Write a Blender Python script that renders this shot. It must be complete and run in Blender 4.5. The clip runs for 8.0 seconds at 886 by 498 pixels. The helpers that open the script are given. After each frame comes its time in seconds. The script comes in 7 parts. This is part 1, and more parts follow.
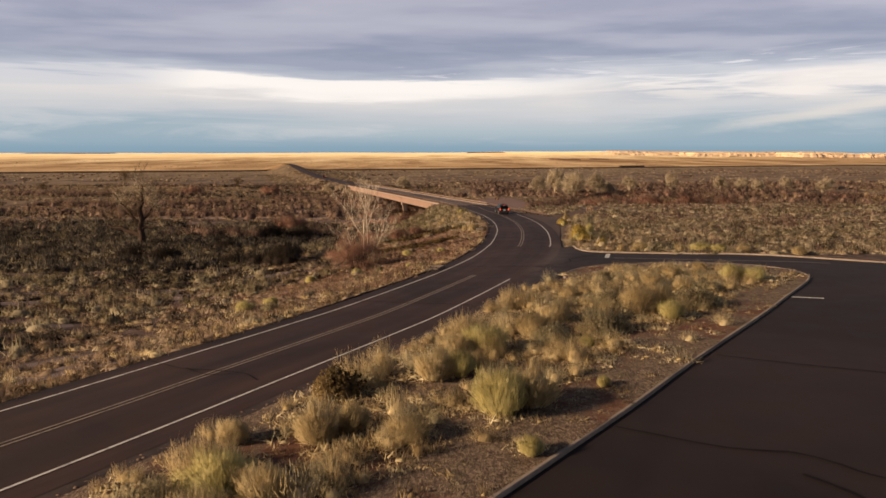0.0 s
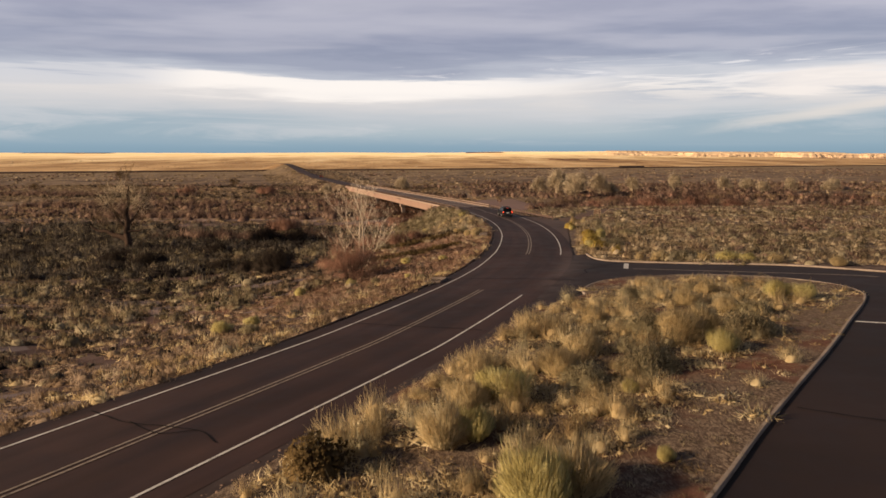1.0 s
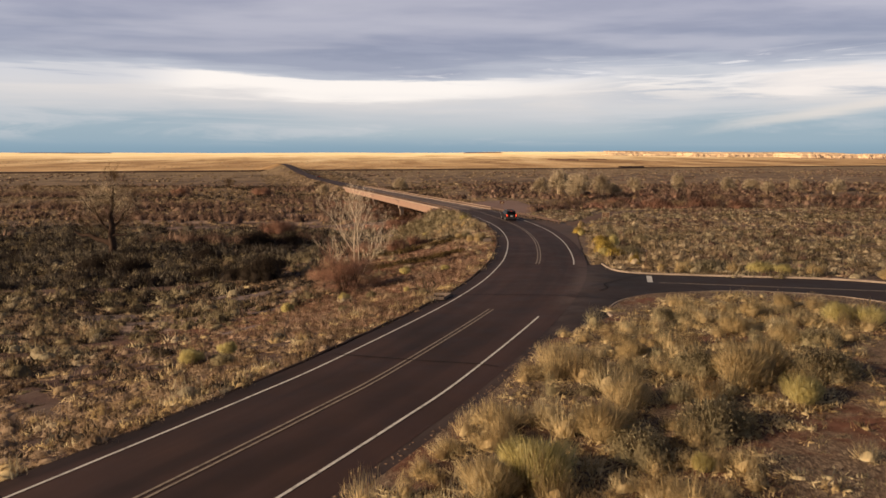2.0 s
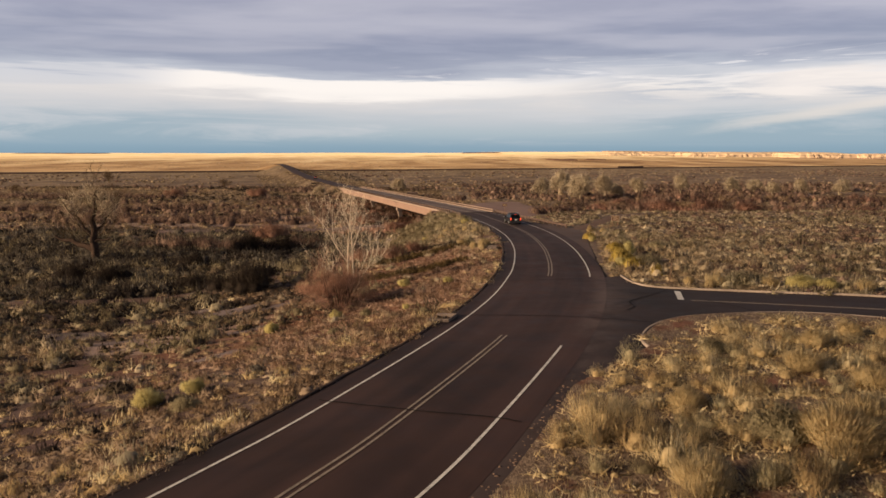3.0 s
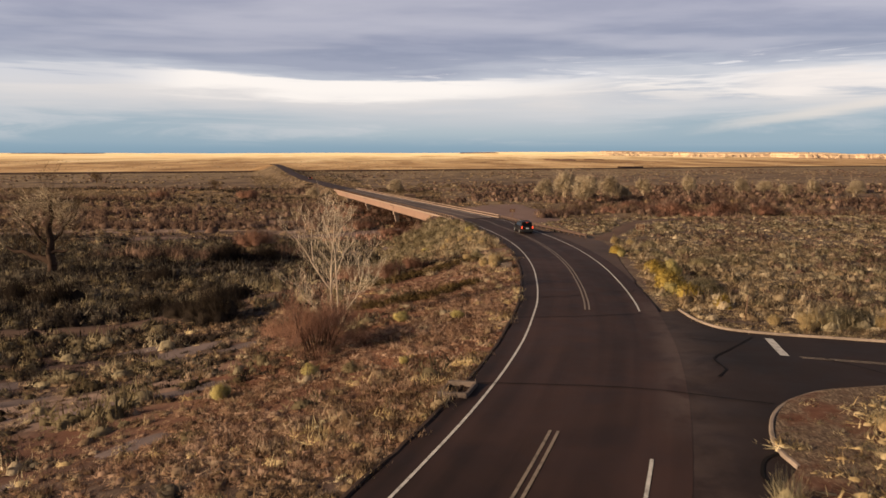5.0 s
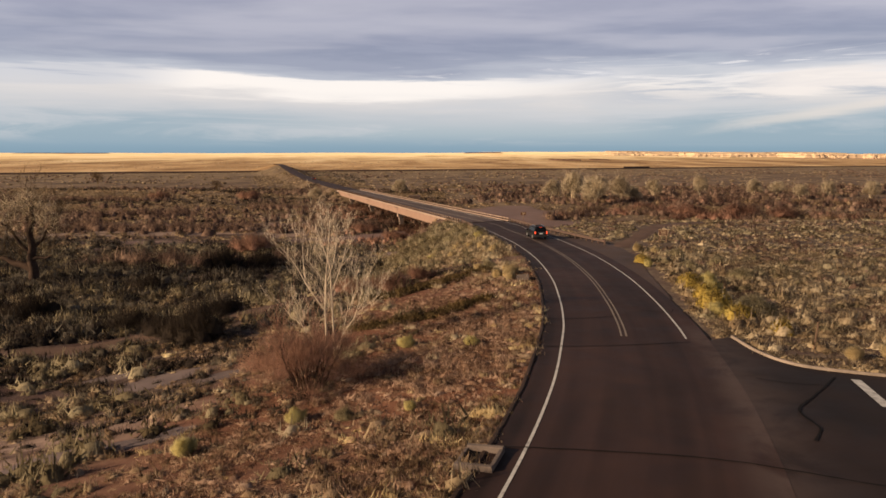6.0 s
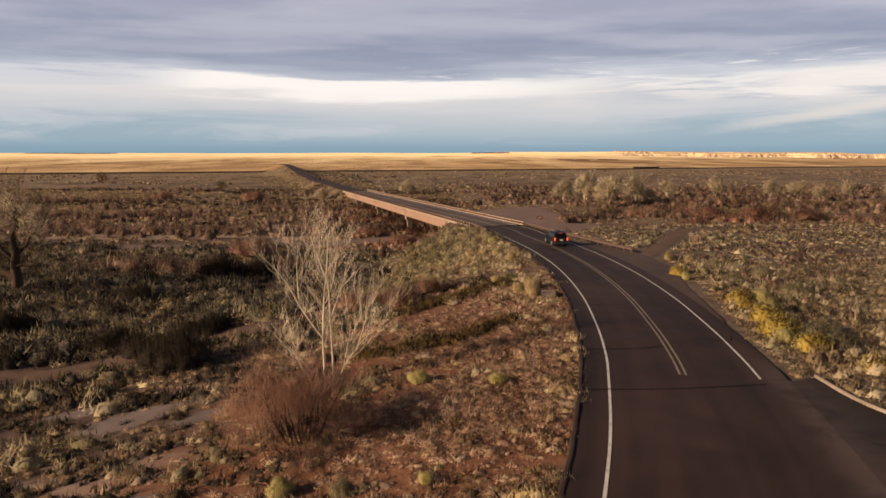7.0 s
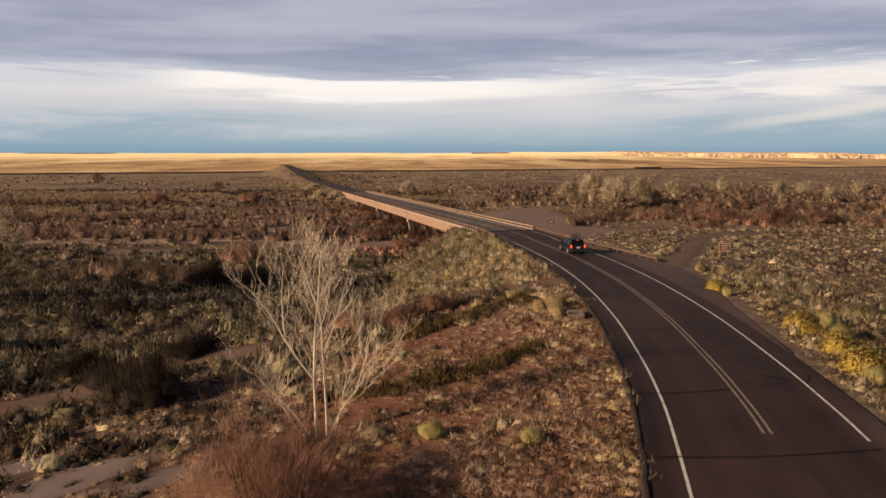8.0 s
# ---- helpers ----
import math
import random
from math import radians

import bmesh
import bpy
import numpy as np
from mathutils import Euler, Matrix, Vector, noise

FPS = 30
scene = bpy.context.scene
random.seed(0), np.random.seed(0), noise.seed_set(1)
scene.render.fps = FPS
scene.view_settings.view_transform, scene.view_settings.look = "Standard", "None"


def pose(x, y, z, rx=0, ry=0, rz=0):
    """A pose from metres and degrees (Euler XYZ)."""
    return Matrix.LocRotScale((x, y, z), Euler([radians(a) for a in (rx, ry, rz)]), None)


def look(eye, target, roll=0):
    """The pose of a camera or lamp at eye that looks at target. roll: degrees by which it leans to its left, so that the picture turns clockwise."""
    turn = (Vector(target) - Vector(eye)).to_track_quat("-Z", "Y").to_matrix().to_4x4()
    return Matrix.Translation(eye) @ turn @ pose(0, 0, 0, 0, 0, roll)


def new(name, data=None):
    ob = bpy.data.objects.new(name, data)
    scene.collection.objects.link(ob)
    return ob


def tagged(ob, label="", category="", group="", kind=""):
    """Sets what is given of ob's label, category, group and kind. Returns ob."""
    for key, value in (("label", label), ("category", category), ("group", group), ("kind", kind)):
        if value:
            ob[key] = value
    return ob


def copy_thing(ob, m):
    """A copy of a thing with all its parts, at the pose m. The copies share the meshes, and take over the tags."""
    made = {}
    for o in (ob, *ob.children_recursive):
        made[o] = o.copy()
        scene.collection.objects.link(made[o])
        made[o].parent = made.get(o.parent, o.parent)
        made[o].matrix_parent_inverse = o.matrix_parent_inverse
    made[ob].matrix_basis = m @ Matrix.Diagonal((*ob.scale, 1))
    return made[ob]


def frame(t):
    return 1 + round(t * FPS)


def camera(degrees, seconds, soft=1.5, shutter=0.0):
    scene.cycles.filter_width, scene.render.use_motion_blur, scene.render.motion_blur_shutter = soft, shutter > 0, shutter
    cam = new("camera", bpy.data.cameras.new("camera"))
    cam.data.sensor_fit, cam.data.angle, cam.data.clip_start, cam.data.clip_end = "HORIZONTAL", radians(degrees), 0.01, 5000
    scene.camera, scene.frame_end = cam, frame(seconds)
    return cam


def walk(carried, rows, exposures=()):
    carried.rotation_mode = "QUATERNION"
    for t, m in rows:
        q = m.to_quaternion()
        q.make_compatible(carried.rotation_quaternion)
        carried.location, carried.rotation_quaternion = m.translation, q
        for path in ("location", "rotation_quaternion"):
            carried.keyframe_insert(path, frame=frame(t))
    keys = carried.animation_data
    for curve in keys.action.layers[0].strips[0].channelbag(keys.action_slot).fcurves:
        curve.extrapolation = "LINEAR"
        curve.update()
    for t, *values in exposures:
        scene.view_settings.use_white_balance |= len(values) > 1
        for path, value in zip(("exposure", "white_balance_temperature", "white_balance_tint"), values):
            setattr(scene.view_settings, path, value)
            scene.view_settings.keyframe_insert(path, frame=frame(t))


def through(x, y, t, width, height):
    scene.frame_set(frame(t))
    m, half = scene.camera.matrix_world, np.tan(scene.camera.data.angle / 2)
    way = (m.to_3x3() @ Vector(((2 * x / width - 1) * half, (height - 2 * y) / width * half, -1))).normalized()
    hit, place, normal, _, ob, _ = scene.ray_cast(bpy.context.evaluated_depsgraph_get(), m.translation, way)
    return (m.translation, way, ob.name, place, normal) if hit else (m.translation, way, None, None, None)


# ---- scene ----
cam = camera(69.3, 8.0, 1.55, 0.25)
METRES, EYE, TILT, LEAN, TURN = 50.0, 10.4, -8.2, 0.0, 0.0
ROWS = [
    (0.0, 0.0, 0.0, 0.0, 0.0, 0.0, 0.0),
    (0.5, -0.0036, 0.0565, 0.0083, -0.06, -0.01, -0.01),
    (1.0, -0.0073, 0.1134, 0.0171, -0.13, 0.0, -0.02),
    (1.5, -0.0111, 0.1711, 0.0259, -0.2, 0.01, -0.04),
    (3.0, -0.0222, 0.3457, 0.0533, -0.43, 0.02, 0.02),
    (3.5, -0.0254, 0.4064, 0.0623, -0.51, 0.03, 0.03),
    (4.0, -0.0287, 0.4682, 0.0716, -0.6, 0.03, 0.06),
    (4.5, -0.0321, 0.5307, 0.0808, -0.7, 0.03, 0.06),
    (6.0, -0.0434, 0.7229, 0.1094, -0.3, 0.02, -0.01),
    (6.5, -0.049, 0.7883, 0.1189, 0.08, 0.01, -0.06),
    (7.0, -0.0563, 0.8538, 0.1287, 0.33, 0.03, -0.1),
    (7.5, -0.0646, 0.9197, 0.1388, 0.4, 0.03, -0.13),
    (8.0, -0.0738, 0.9858, 0.1483, 0.31, 0.04, -0.11),
]
walk(cam, [(t, pose(0, 0, EYE, TILT, LEAN, TURN) @ pose(METRES * x, METRES * y, METRES * z, 90 + pitch, roll, yaw)) for t, x, y, z, yaw, pitch, roll in ROWS],
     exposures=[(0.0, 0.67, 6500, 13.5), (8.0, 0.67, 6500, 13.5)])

# ---------------------------------------------------------------- world and sun
SUN_AZ, SUN_EL = -110.0, 19.0      # degrees: azimuth clockwise from +y, elevation
sun_dir = Vector((math.sin(radians(SUN_AZ)) * math.cos(radians(SUN_EL)), math.cos(radians(SUN_AZ)) * math.cos(radians(SUN_EL)), math.sin(radians(SUN_EL))))
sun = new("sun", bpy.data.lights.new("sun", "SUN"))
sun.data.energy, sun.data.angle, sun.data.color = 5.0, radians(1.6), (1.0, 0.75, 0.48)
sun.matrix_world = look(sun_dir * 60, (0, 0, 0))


class Nodes:
    """Short hand for building node trees."""

    def __init__(self, tree):
        self.tree = tree
        tree.nodes.clear()

    def add(self, kind, **values):
        node = self.tree.nodes.new(kind)
        for key, value in values.items():
            node.inputs[key.replace("_", " ")].default_value = value
        return node

    def link(self, a, b):
        self.tree.links.new(a, b)

    def math(self, op, a, b=None, c=None, clamp=False):
        node = self.tree.nodes.new("ShaderNodeMath")
        node.operation, node.use_clamp = op, clamp
        for i, v in enumerate((a, b, c)):
            if v is None:
                continue
            if isinstance(v, (int, float)):
                node.inputs[i].default_value = v
            else:
                self.link(v, node.inputs[i])
        return node.outputs[0]

    def noise(self, vector, scale, detail=4.0, rough=0.55, distortion=0.0):
        node = self.tree.nodes.new("ShaderNodeTexNoise")
        node.inputs["Scale"].default_value, node.inputs["Detail"].default_value = scale, detail
        node.inputs["Roughness"].default_value, node.inputs["Distortion"].default_value = rough, distortion
        if vector is not None:
            self.link(vector, node.inputs["Vector"])
        return node.outputs["Fac"]

    def ramp(self, fac, stops, mode="LINEAR"):
        node = self.tree.nodes.new("ShaderNodeValToRGB")
        node.color_ramp.interpolation = mode
        els = node.color_ramp.elements
        while len(els) < len(stops):
            els.new(0.5)
        for el, (p, c) in zip(els, stops):
            el.position, el.color = p, (*c, 1.0) if len(c) == 3 else c
        self.link(fac, node.inputs["Fac"])
        return node.outputs["Color"]

    def mix(self, fac, a, b, blend="MIX"):
        node = self.tree.nodes.new("ShaderNodeMix")
        node.data_type, node.blend_type = "RGBA", blend
        for sock, v in ((node.inputs[0], fac), (node.inputs[6], a), (node.inputs[7], b)):
            if isinstance(v, (int, float)):
                sock.default_value = v
            elif isinstance(v, tuple):
                sock.default_value = (*v, 1.0)
            else:
                self.link(v, sock)
        return node.outputs[2]

    def scaled(self, vector, scale, shift=(0, 0, 0)):
        node = self.tree.nodes.new("ShaderNodeMapping")
        node.inputs["Scale"].default_value, node.inputs["Location"].default_value = scale, shift
        self.link(vector, node.inputs["Vector"])
        return node.outputs["Vector"]

    def smooth(self, value, low, high):
        node = self.tree.nodes.new("ShaderNodeMapRange")
        node.interpolation_type = "SMOOTHSTEP"
        node.inputs["From Min"].default_value, node.inputs["From Max"].default_value = low, high
        self.link(value, node.inputs["Value"])
        return node.outputs["Result"]


# An evening sky: clear blue low down, a bright cream bank, then grey streaked cloud overhead.
world = bpy.data.worlds.new("evening_sky")
scene.world = world
world.use_nodes = True
w = Nodes(world.node_tree)
coord = w.add("ShaderNodeTexCoord").outputs["Generated"]
sep = w.add("ShaderNodeSeparateXYZ")
w.link(coord, sep.inputs[0])
height = w.math("MAXIMUM", sep.outputs["Z"], 0.0)
bearing = w.math("ARCTAN2", sep.outputs["X"], sep.outputs["Y"])
plane = w.math("ADD", height, 0.05)
flat = w.add("ShaderNodeCombineXYZ")
w.link(w.math("DIVIDE", sep.outputs["X"], plane), flat.inputs[0])
w.link(w.math("DIVIDE", sep.outputs["Y"], plane), flat.inputs[1])
round_sky = w.add("ShaderNodeCombineXYZ")
w.link(bearing, round_sky.inputs[0])
w.link(height, round_sky.inputs[1])
broad = w.noise(w.scaled(round_sky.outputs[0], (2.6, 22.0, 1.0), (1.7, 0.4, 0.0)), 1.0, 4.0, 0.5, 0.3)
streak = w.noise(w.scaled(round_sky.outputs[0], (5.0, 62.0, 1.0), (3.1, 1.7, 0.0)), 1.0, 7.0, 0.6, 0.6)
fine = w.noise(w.scaled(flat.outputs[0], (0.8, 1.4, 1.0), (7.4, 2.2, 0.0)), 1.1, 5.0, 0.55, 0.3)
folds = w.noise(w.scaled(flat.outputs[0], (0.42, 0.8, 1.0), (2.2, 5.6, 0.0)), 1.0, 4.0, 0.5, 0.5)


def between(value, a, b, c, d):
    """One from b to c, falling to nothing at a and d."""
    return w.math("MULTIPLY", w.smooth(value, a, b), w.smooth(value, d, c))


# the height at which each cloud layer lies wanders with the noise
loose = w.smooth(height, 0.025, 0.09)
lift = w.math("ADD", height, w.math("MULTIPLY", w.math("MULTIPLY", w.math("SUBTRACT", broad, 0.5), 0.062), loose))
lift = w.math("ADD", lift, w.math("MULTIPLY", w.math("MULTIPLY", w.math("SUBTRACT", streak, 0.5), 0.034), loose))
banks = w.ramp(lift, [(0.0, (0.20, 0.33, 0.42)), (0.016, (0.25, 0.38, 0.47)), (0.034, (0.40, 0.49, 0.54)), (0.056, (0.52, 0.56, 0.59)), (0.072, (0.63, 0.63, 0.63)), (0.088, (0.74, 0.71, 0.68)),
                      (0.102, (0.86, 0.82, 0.77)), (0.113, (0.82, 0.80, 0.78)), (0.121, (0.50, 0.53, 0.59)), (0.136, (0.34, 0.37, 0.46)), (0.165, (0.33, 0.355, 0.45)), (0.205, (0.41, 0.42, 0.505)), (0.32, (0.40, 0.41, 0.50)), (0.45, (0.15, 0.16, 0.205)), (0.7, (0.075, 0.08, 0.105)), (1.0, (0.06, 0.065, 0.085))])
# the bright bank is thickest ahead; it greys to one side and breaks into streaks on the other
heart = w.math("MULTIPLY", between(bearing, -0.46, -0.32, 0.02, 0.22), between(lift, 0.080, 0.096, 0.113, 0.121))
banks = w.mix(w.math("MULTIPLY", heart, 0.85), banks, (1.0, 0.945, 0.87))
aside = w.math("MULTIPLY", w.smooth(bearing, -0.34, -0.50), between(lift, 0.085, 0.10, 0.112, 0.122))
banks = w.mix(w.math("MULTIPLY", aside, 0.6), banks, (0.52, 0.55, 0.60))
shaded = w.math("MULTIPLY", w.smooth(bearing, 0.16, 0.34), between(lift, 0.070, 0.085, 0.112, 0.122))
banks = w.mix(w.math("MULTIPLY", w.math("MULTIPLY", shaded, w.smooth(streak, 0.56, 0.42)), 0.75), banks, (0.47, 0.51, 0.57))
low_blue = w.math("MULTIPLY", w.math("ADD", w.math("MULTIPLY", w.smooth(bearing, -0.12, -0.40), 0.7), w.math("MULTIPLY", w.smooth(bearing, 0.20, 0.42), 0.8)), between(lift, 0.010, 0.03, 0.046, 0.070))
banks = w.mix(low_blue, banks, (0.28, 0.40, 0.48))
haze_low = w.math("MULTIPLY", w.smooth(w.noise(w.scaled(round_sky.outputs[0], (3.2, 30.0, 1.0), (5.5, 2.6, 0.0)), 1.0, 6.0, 0.6, 0.8), 0.44, 0.64), between(height, 0.012, 0.035, 0.07, 0.10))
banks = w.mix(w.math("MULTIPLY", haze_low, 0.6), banks, (0.60, 0.62, 0.64))
# one slanting cream streak low down
slant = w.math("SUBTRACT", w.math("ADD", height, w.math("MULTIPLY", w.math("SUBTRACT", streak, 0.5), 0.012)), w.math("ADD", 0.040, w.math("MULTIPLY", w.math("SUBTRACT", bearing, 0.39), 0.14)))
banks = w.mix(w.math("MULTIPLY", w.math("MULTIPLY", w.smooth(w.math("ABSOLUTE", slant), 0.012, 0.001), between(bearing, 0.34, 0.52, 1.0, 1.3)), 0.6), banks, (0.84, 0.76, 0.67))
cream = w.math("MULTIPLY", between(bearing, 0.40, 0.50, 1.0, 1.4), between(lift, 0.088, 0.096, 0.108, 0.116))
banks = w.mix(w.math("MULTIPLY", cream, 0.8), banks, (0.92, 0.85, 0.78))
# white wisps torn from the bank's upper edge, and soft folds overhead
wisps = w.math("MULTIPLY", w.math("MULTIPLY", w.smooth(streak, 0.52, 0.64), between(bearing, -0.12, 0.06, 0.50, 0.75)), between(height, 0.108, 0.118, 0.132, 0.152))
banks = w.mix(w.math("MULTIPLY", wisps, 0.85), banks, (0.80, 0.79, 0.79))
upper = w.smooth(height, 0.118, 0.15)
banks = w.mix(w.math("MULTIPLY", w.math("MULTIPLY", w.smooth(fine, 0.42, 0.62), upper), 0.55), banks, w.mix(1.0, banks, (0.74, 0.77, 0.83), "MULTIPLY"))
banks = w.mix(w.math("MULTIPLY", w.math("MULTIPLY", w.smooth(folds, 0.46, 0.62), w.math("MULTIPLY", upper, w.smooth(height, 0.36, 0.24))), 0.5), banks, (0.54, 0.54, 0.60))
sky = w.add("ShaderNodeTexSky")
sky.sky_type = "NISHITA"
sky.sun_disc = False
sky.sun_elevation, sky.sun_rotation = radians(SUN_EL), radians(SUN_AZ)
clear = w.add("ShaderNodeBackground", Strength=0.055)
w.link(sky.outputs[0], clear.inputs["Color"])
cloud = w.add("ShaderNodeBackground", Strength=0.67)
w.link(banks, cloud.inputs["Color"])
cover = w.add("ShaderNodeMixShader", Fac=0.92)
w.link(clear.outputs[0], cover.inputs[1])
w.link(cloud.outputs[0], cover.inputs[2])
w.link(cover.outputs[0], w.add("ShaderNodeOutputWorld").inputs["Surface"])


# ---------------------------------------------------------------- materials
def surface(name, rough=0.85, spec=0.3, metal=0.0):
    """A material with its node tree, the object coordinate in metres and the shader."""
    mat = bpy.data.materials.new(name)
    mat.use_nodes = True
    n = Nodes(mat.node_tree)
    bsdf = n.add("ShaderNodeBsdfPrincipled", Roughness=rough, Metallic=metal)
    bsdf.inputs["Specular IOR Level"].default_value = spec
    n.link(bsdf.outputs[0], n.add("ShaderNodeOutputMaterial").inputs["Surface"])
    place = n.add("ShaderNodeNewGeometry").outputs["Position"]
    return mat, n, bsdf, place


def bumped(n, bsdf, value, strength, distance):
    node = n.add("ShaderNodeBump", Strength=strength, Distance=distance)
    n.link(value, node.inputs["Height"])
    n.link(node.outputs[0], bsdf.inputs["Normal"])


def plain(name, colour, rough=0.6, spec=0.4, metal=0.0, scale=8.0, vary=0.25, bump=0.0):
    """One colour with blotches, grain and a little relief."""
    mat, n, bsdf, place = surface(name, rough, spec, metal)
    big, small = n.noise(place, scale * 0.15, 4.0), n.noise(place, scale, 6.0, 0.65)
    mixed = n.math("ADD", n.math("MULTIPLY", big, 0.6), n.math("MULTIPLY", small, 0.4))
    dark, light = [tuple(min(1.0, c * f) for c in colour) for f in (1 - vary, 1 + vary)]
    n.link(n.ramp(mixed, [(0.3, dark), (0.7, light)]), bsdf.inputs["Base Color"])
    if bump:
        bumped(n, bsdf, small, 0.5, bump)
    return mat


def foliage(name, stops, patch=0.12, rough=0.85, through=0.38, grain=0.8):
    """Leaves, blades or twigs: the colour varies from piece to piece and in patches over the ground."""
    mat, n, bsdf, place = surface(name, rough, 0.1)
    piece = n.add("ShaderNodeNewGeometry").outputs["Random Per Island"]
    tone_node = n.add("ShaderNodeAttribute")
    tone_node.attribute_name = "plant_tone"
    patches, plants = n.noise(place, patch, 3.0), n.noise(place, grain, 1.0)
    strands = n.noise(n.scaled(place, (11.0, 11.0, 3.5)), 1.0, 4.0, 0.7)
    spread = n.math("MULTIPLY", n.math("SUBTRACT", n.math("ADD", n.math("MULTIPLY", patches, 0.5), n.math("MULTIPLY", plants, 0.5)), 0.5), 1.4)
    fac = n.math("ADD", n.math("ADD", n.math("MULTIPLY", piece, 0.26), spread), n.math("MULTIPLY", strands, 0.7))
    fac = n.math("ADD", n.math("SUBTRACT", fac, 0.02), n.math("MULTIPLY", tone_node.outputs["Fac"], 0.34))
    colour = n.ramp(fac, stops)
    n.link(colour, bsdf.inputs["Base Color"])
    relief = n.add("ShaderNodeBump", Strength=0.9, Distance=0.06)
    n.link(strands, relief.inputs["Height"])
    n.link(relief.outputs[0], bsdf.inputs["Normal"])
    out = [x for x in n.tree.nodes if x.bl_idname == "ShaderNodeOutputMaterial"][0]
    glow = n.add("ShaderNodeBsdfTranslucent")
    n.link(colour, glow.inputs["Color"])
    both = n.add("ShaderNodeMixShader", Fac=through)
    n.link(bsdf.outputs[0], both.inputs[1])
    n.link(glow.outputs[0], both.inputs[2])
    n.link(both.outputs[0], out.inputs["Surface"])
    return mat


def ground_material():
    mat, n, bsdf, place = surface("desert_ground", 0.95, 0.1)
    sep = n.add("ShaderNodeSeparateXYZ")
    n.link(place, sep.inputs[0])
    big = n.noise(place, 0.035, 5.0, 0.6, 0.4)
    mid = n.noise(place, 0.22, 6.0, 0.65)
    grit = n.noise(place, 2.6, 8.0, 0.7)
    soil = n.ramp(mid, [(0.3, (0.052, 0.031, 0.027)), (0.5, (0.086, 0.053, 0.045)), (0.62, (0.116, 0.077, 0.068)), (0.75, (0.168, 0.124, 0.112))])
    mottle = n.noise(place, 0.95, 9.0, 0.68, 0.3)
    litter = n.ramp(mottle, [(0.36, (0.033, 0.023, 0.020)), (0.46, (0.060, 0.042, 0.034)), (0.55, (0.100, 0.072, 0.055)), (0.66, (0.170, 0.129, 0.096))])
    cover = n.smooth(n.math("ADD", n.math("MULTIPLY", big, 0.45), n.math("ADD", n.math("MULTIPLY", mid, 0.3), n.math("MULTIPLY", grit, 0.25))), 0.43, 0.56)
    low = n.smooth(sep.outputs["Z"], -2.2, -4.2)
    red = n.ramp(mid, [(0.3, (0.086, 0.038, 0.023)), (0.5, (0.164, 0.074, 0.044)), (0.65, (0.221, 0.111, 0.070)), (0.78, (0.287, 0.168, 0.115))])
    red_share = n.math("MULTIPLY", n.math("MULTIPLY", n.smooth(sep.outputs["Y"], 50.0, 62.0), n.smooth(sep.outputs["Y"], 112.0, 96.0)), n.math("SUBTRACT", 1.0, low))
    red_share = n.math("MULTIPLY", red_share, n.smooth(sep.outputs["X"], 12.0, 9.0))
    soil = n.mix(red_share, soil, red)
    near = n.mix(n.math("MULTIPLY", cover, n.math("SUBTRACT", 0.9, n.math("MULTIPLY", red_share, 0.55))), soil, litter)
    # fallen straw on the bank across the road
    strewn = n.math("MULTIPLY", n.math("MULTIPLY", n.smooth(sep.outputs["X"], 11.0, 15.0), n.smooth(sep.outputs["Y"], 60.0, 66.0)), n.smooth(sep.outputs["Y"], 172.0, 140.0))
    strewn = n.math("MULTIPLY", strewn, n.smooth(n.math("ADD", n.math("MULTIPLY", mottle, 0.5), n.math("MULTIPLY", grit, 0.5)), 0.42, 0.56))
    near = n.mix(n.math("MULTIPLY", strewn, 0.6), near, n.mix(grit, (0.085, 0.066, 0.048), (0.235, 0.185, 0.128)))
    # pale dried mud in the hollows and along the river bed
    mud = n.smooth(n.noise(n.scaled(place, (0.028, 0.055, 0.0), (5.3, 2.1, 0.0)), 1.0, 6.0, 0.62, 0.5), 0.54, 0.60)
    near = n.mix(n.math("MULTIPLY", n.math("MULTIPLY", mud, low), 0.8), near, n.mix(grit, (0.22, 0.145, 0.115), (0.40, 0.30, 0.25)))
    # scrub-covered flood plain further off
    scrub_a = n.noise(n.scaled(place, (0.05, 0.02, 0.0)), 1.0, 9.0, 0.72, 0.2)
    scrub = n.ramp(scrub_a, [(0.34, (0.058, 0.040, 0.027)), (0.47, (0.120, 0.082, 0.054)), (0.56, (0.182, 0.128, 0.080)), (0.7, (0.270, 0.198, 0.122))])
    out = n.mix(n.math("MULTIPLY", n.smooth(sep.outputs["Y"], 150.0, 260.0), 0.85), near, scrub)
    # dry golden grassland beyond the railway, colours raised towards the skyline to look sunlit
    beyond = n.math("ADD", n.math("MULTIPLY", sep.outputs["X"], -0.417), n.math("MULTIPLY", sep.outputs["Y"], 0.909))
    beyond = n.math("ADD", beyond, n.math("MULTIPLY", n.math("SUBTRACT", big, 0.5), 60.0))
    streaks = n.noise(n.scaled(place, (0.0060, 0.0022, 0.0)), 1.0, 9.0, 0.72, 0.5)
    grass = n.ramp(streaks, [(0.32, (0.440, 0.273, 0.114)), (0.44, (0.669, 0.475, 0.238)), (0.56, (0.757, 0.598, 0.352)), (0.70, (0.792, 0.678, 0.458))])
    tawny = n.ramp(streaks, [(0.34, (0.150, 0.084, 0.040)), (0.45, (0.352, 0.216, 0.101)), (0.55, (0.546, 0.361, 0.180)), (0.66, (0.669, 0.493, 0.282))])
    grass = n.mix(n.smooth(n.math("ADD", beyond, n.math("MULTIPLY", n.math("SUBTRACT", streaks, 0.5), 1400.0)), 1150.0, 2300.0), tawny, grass)
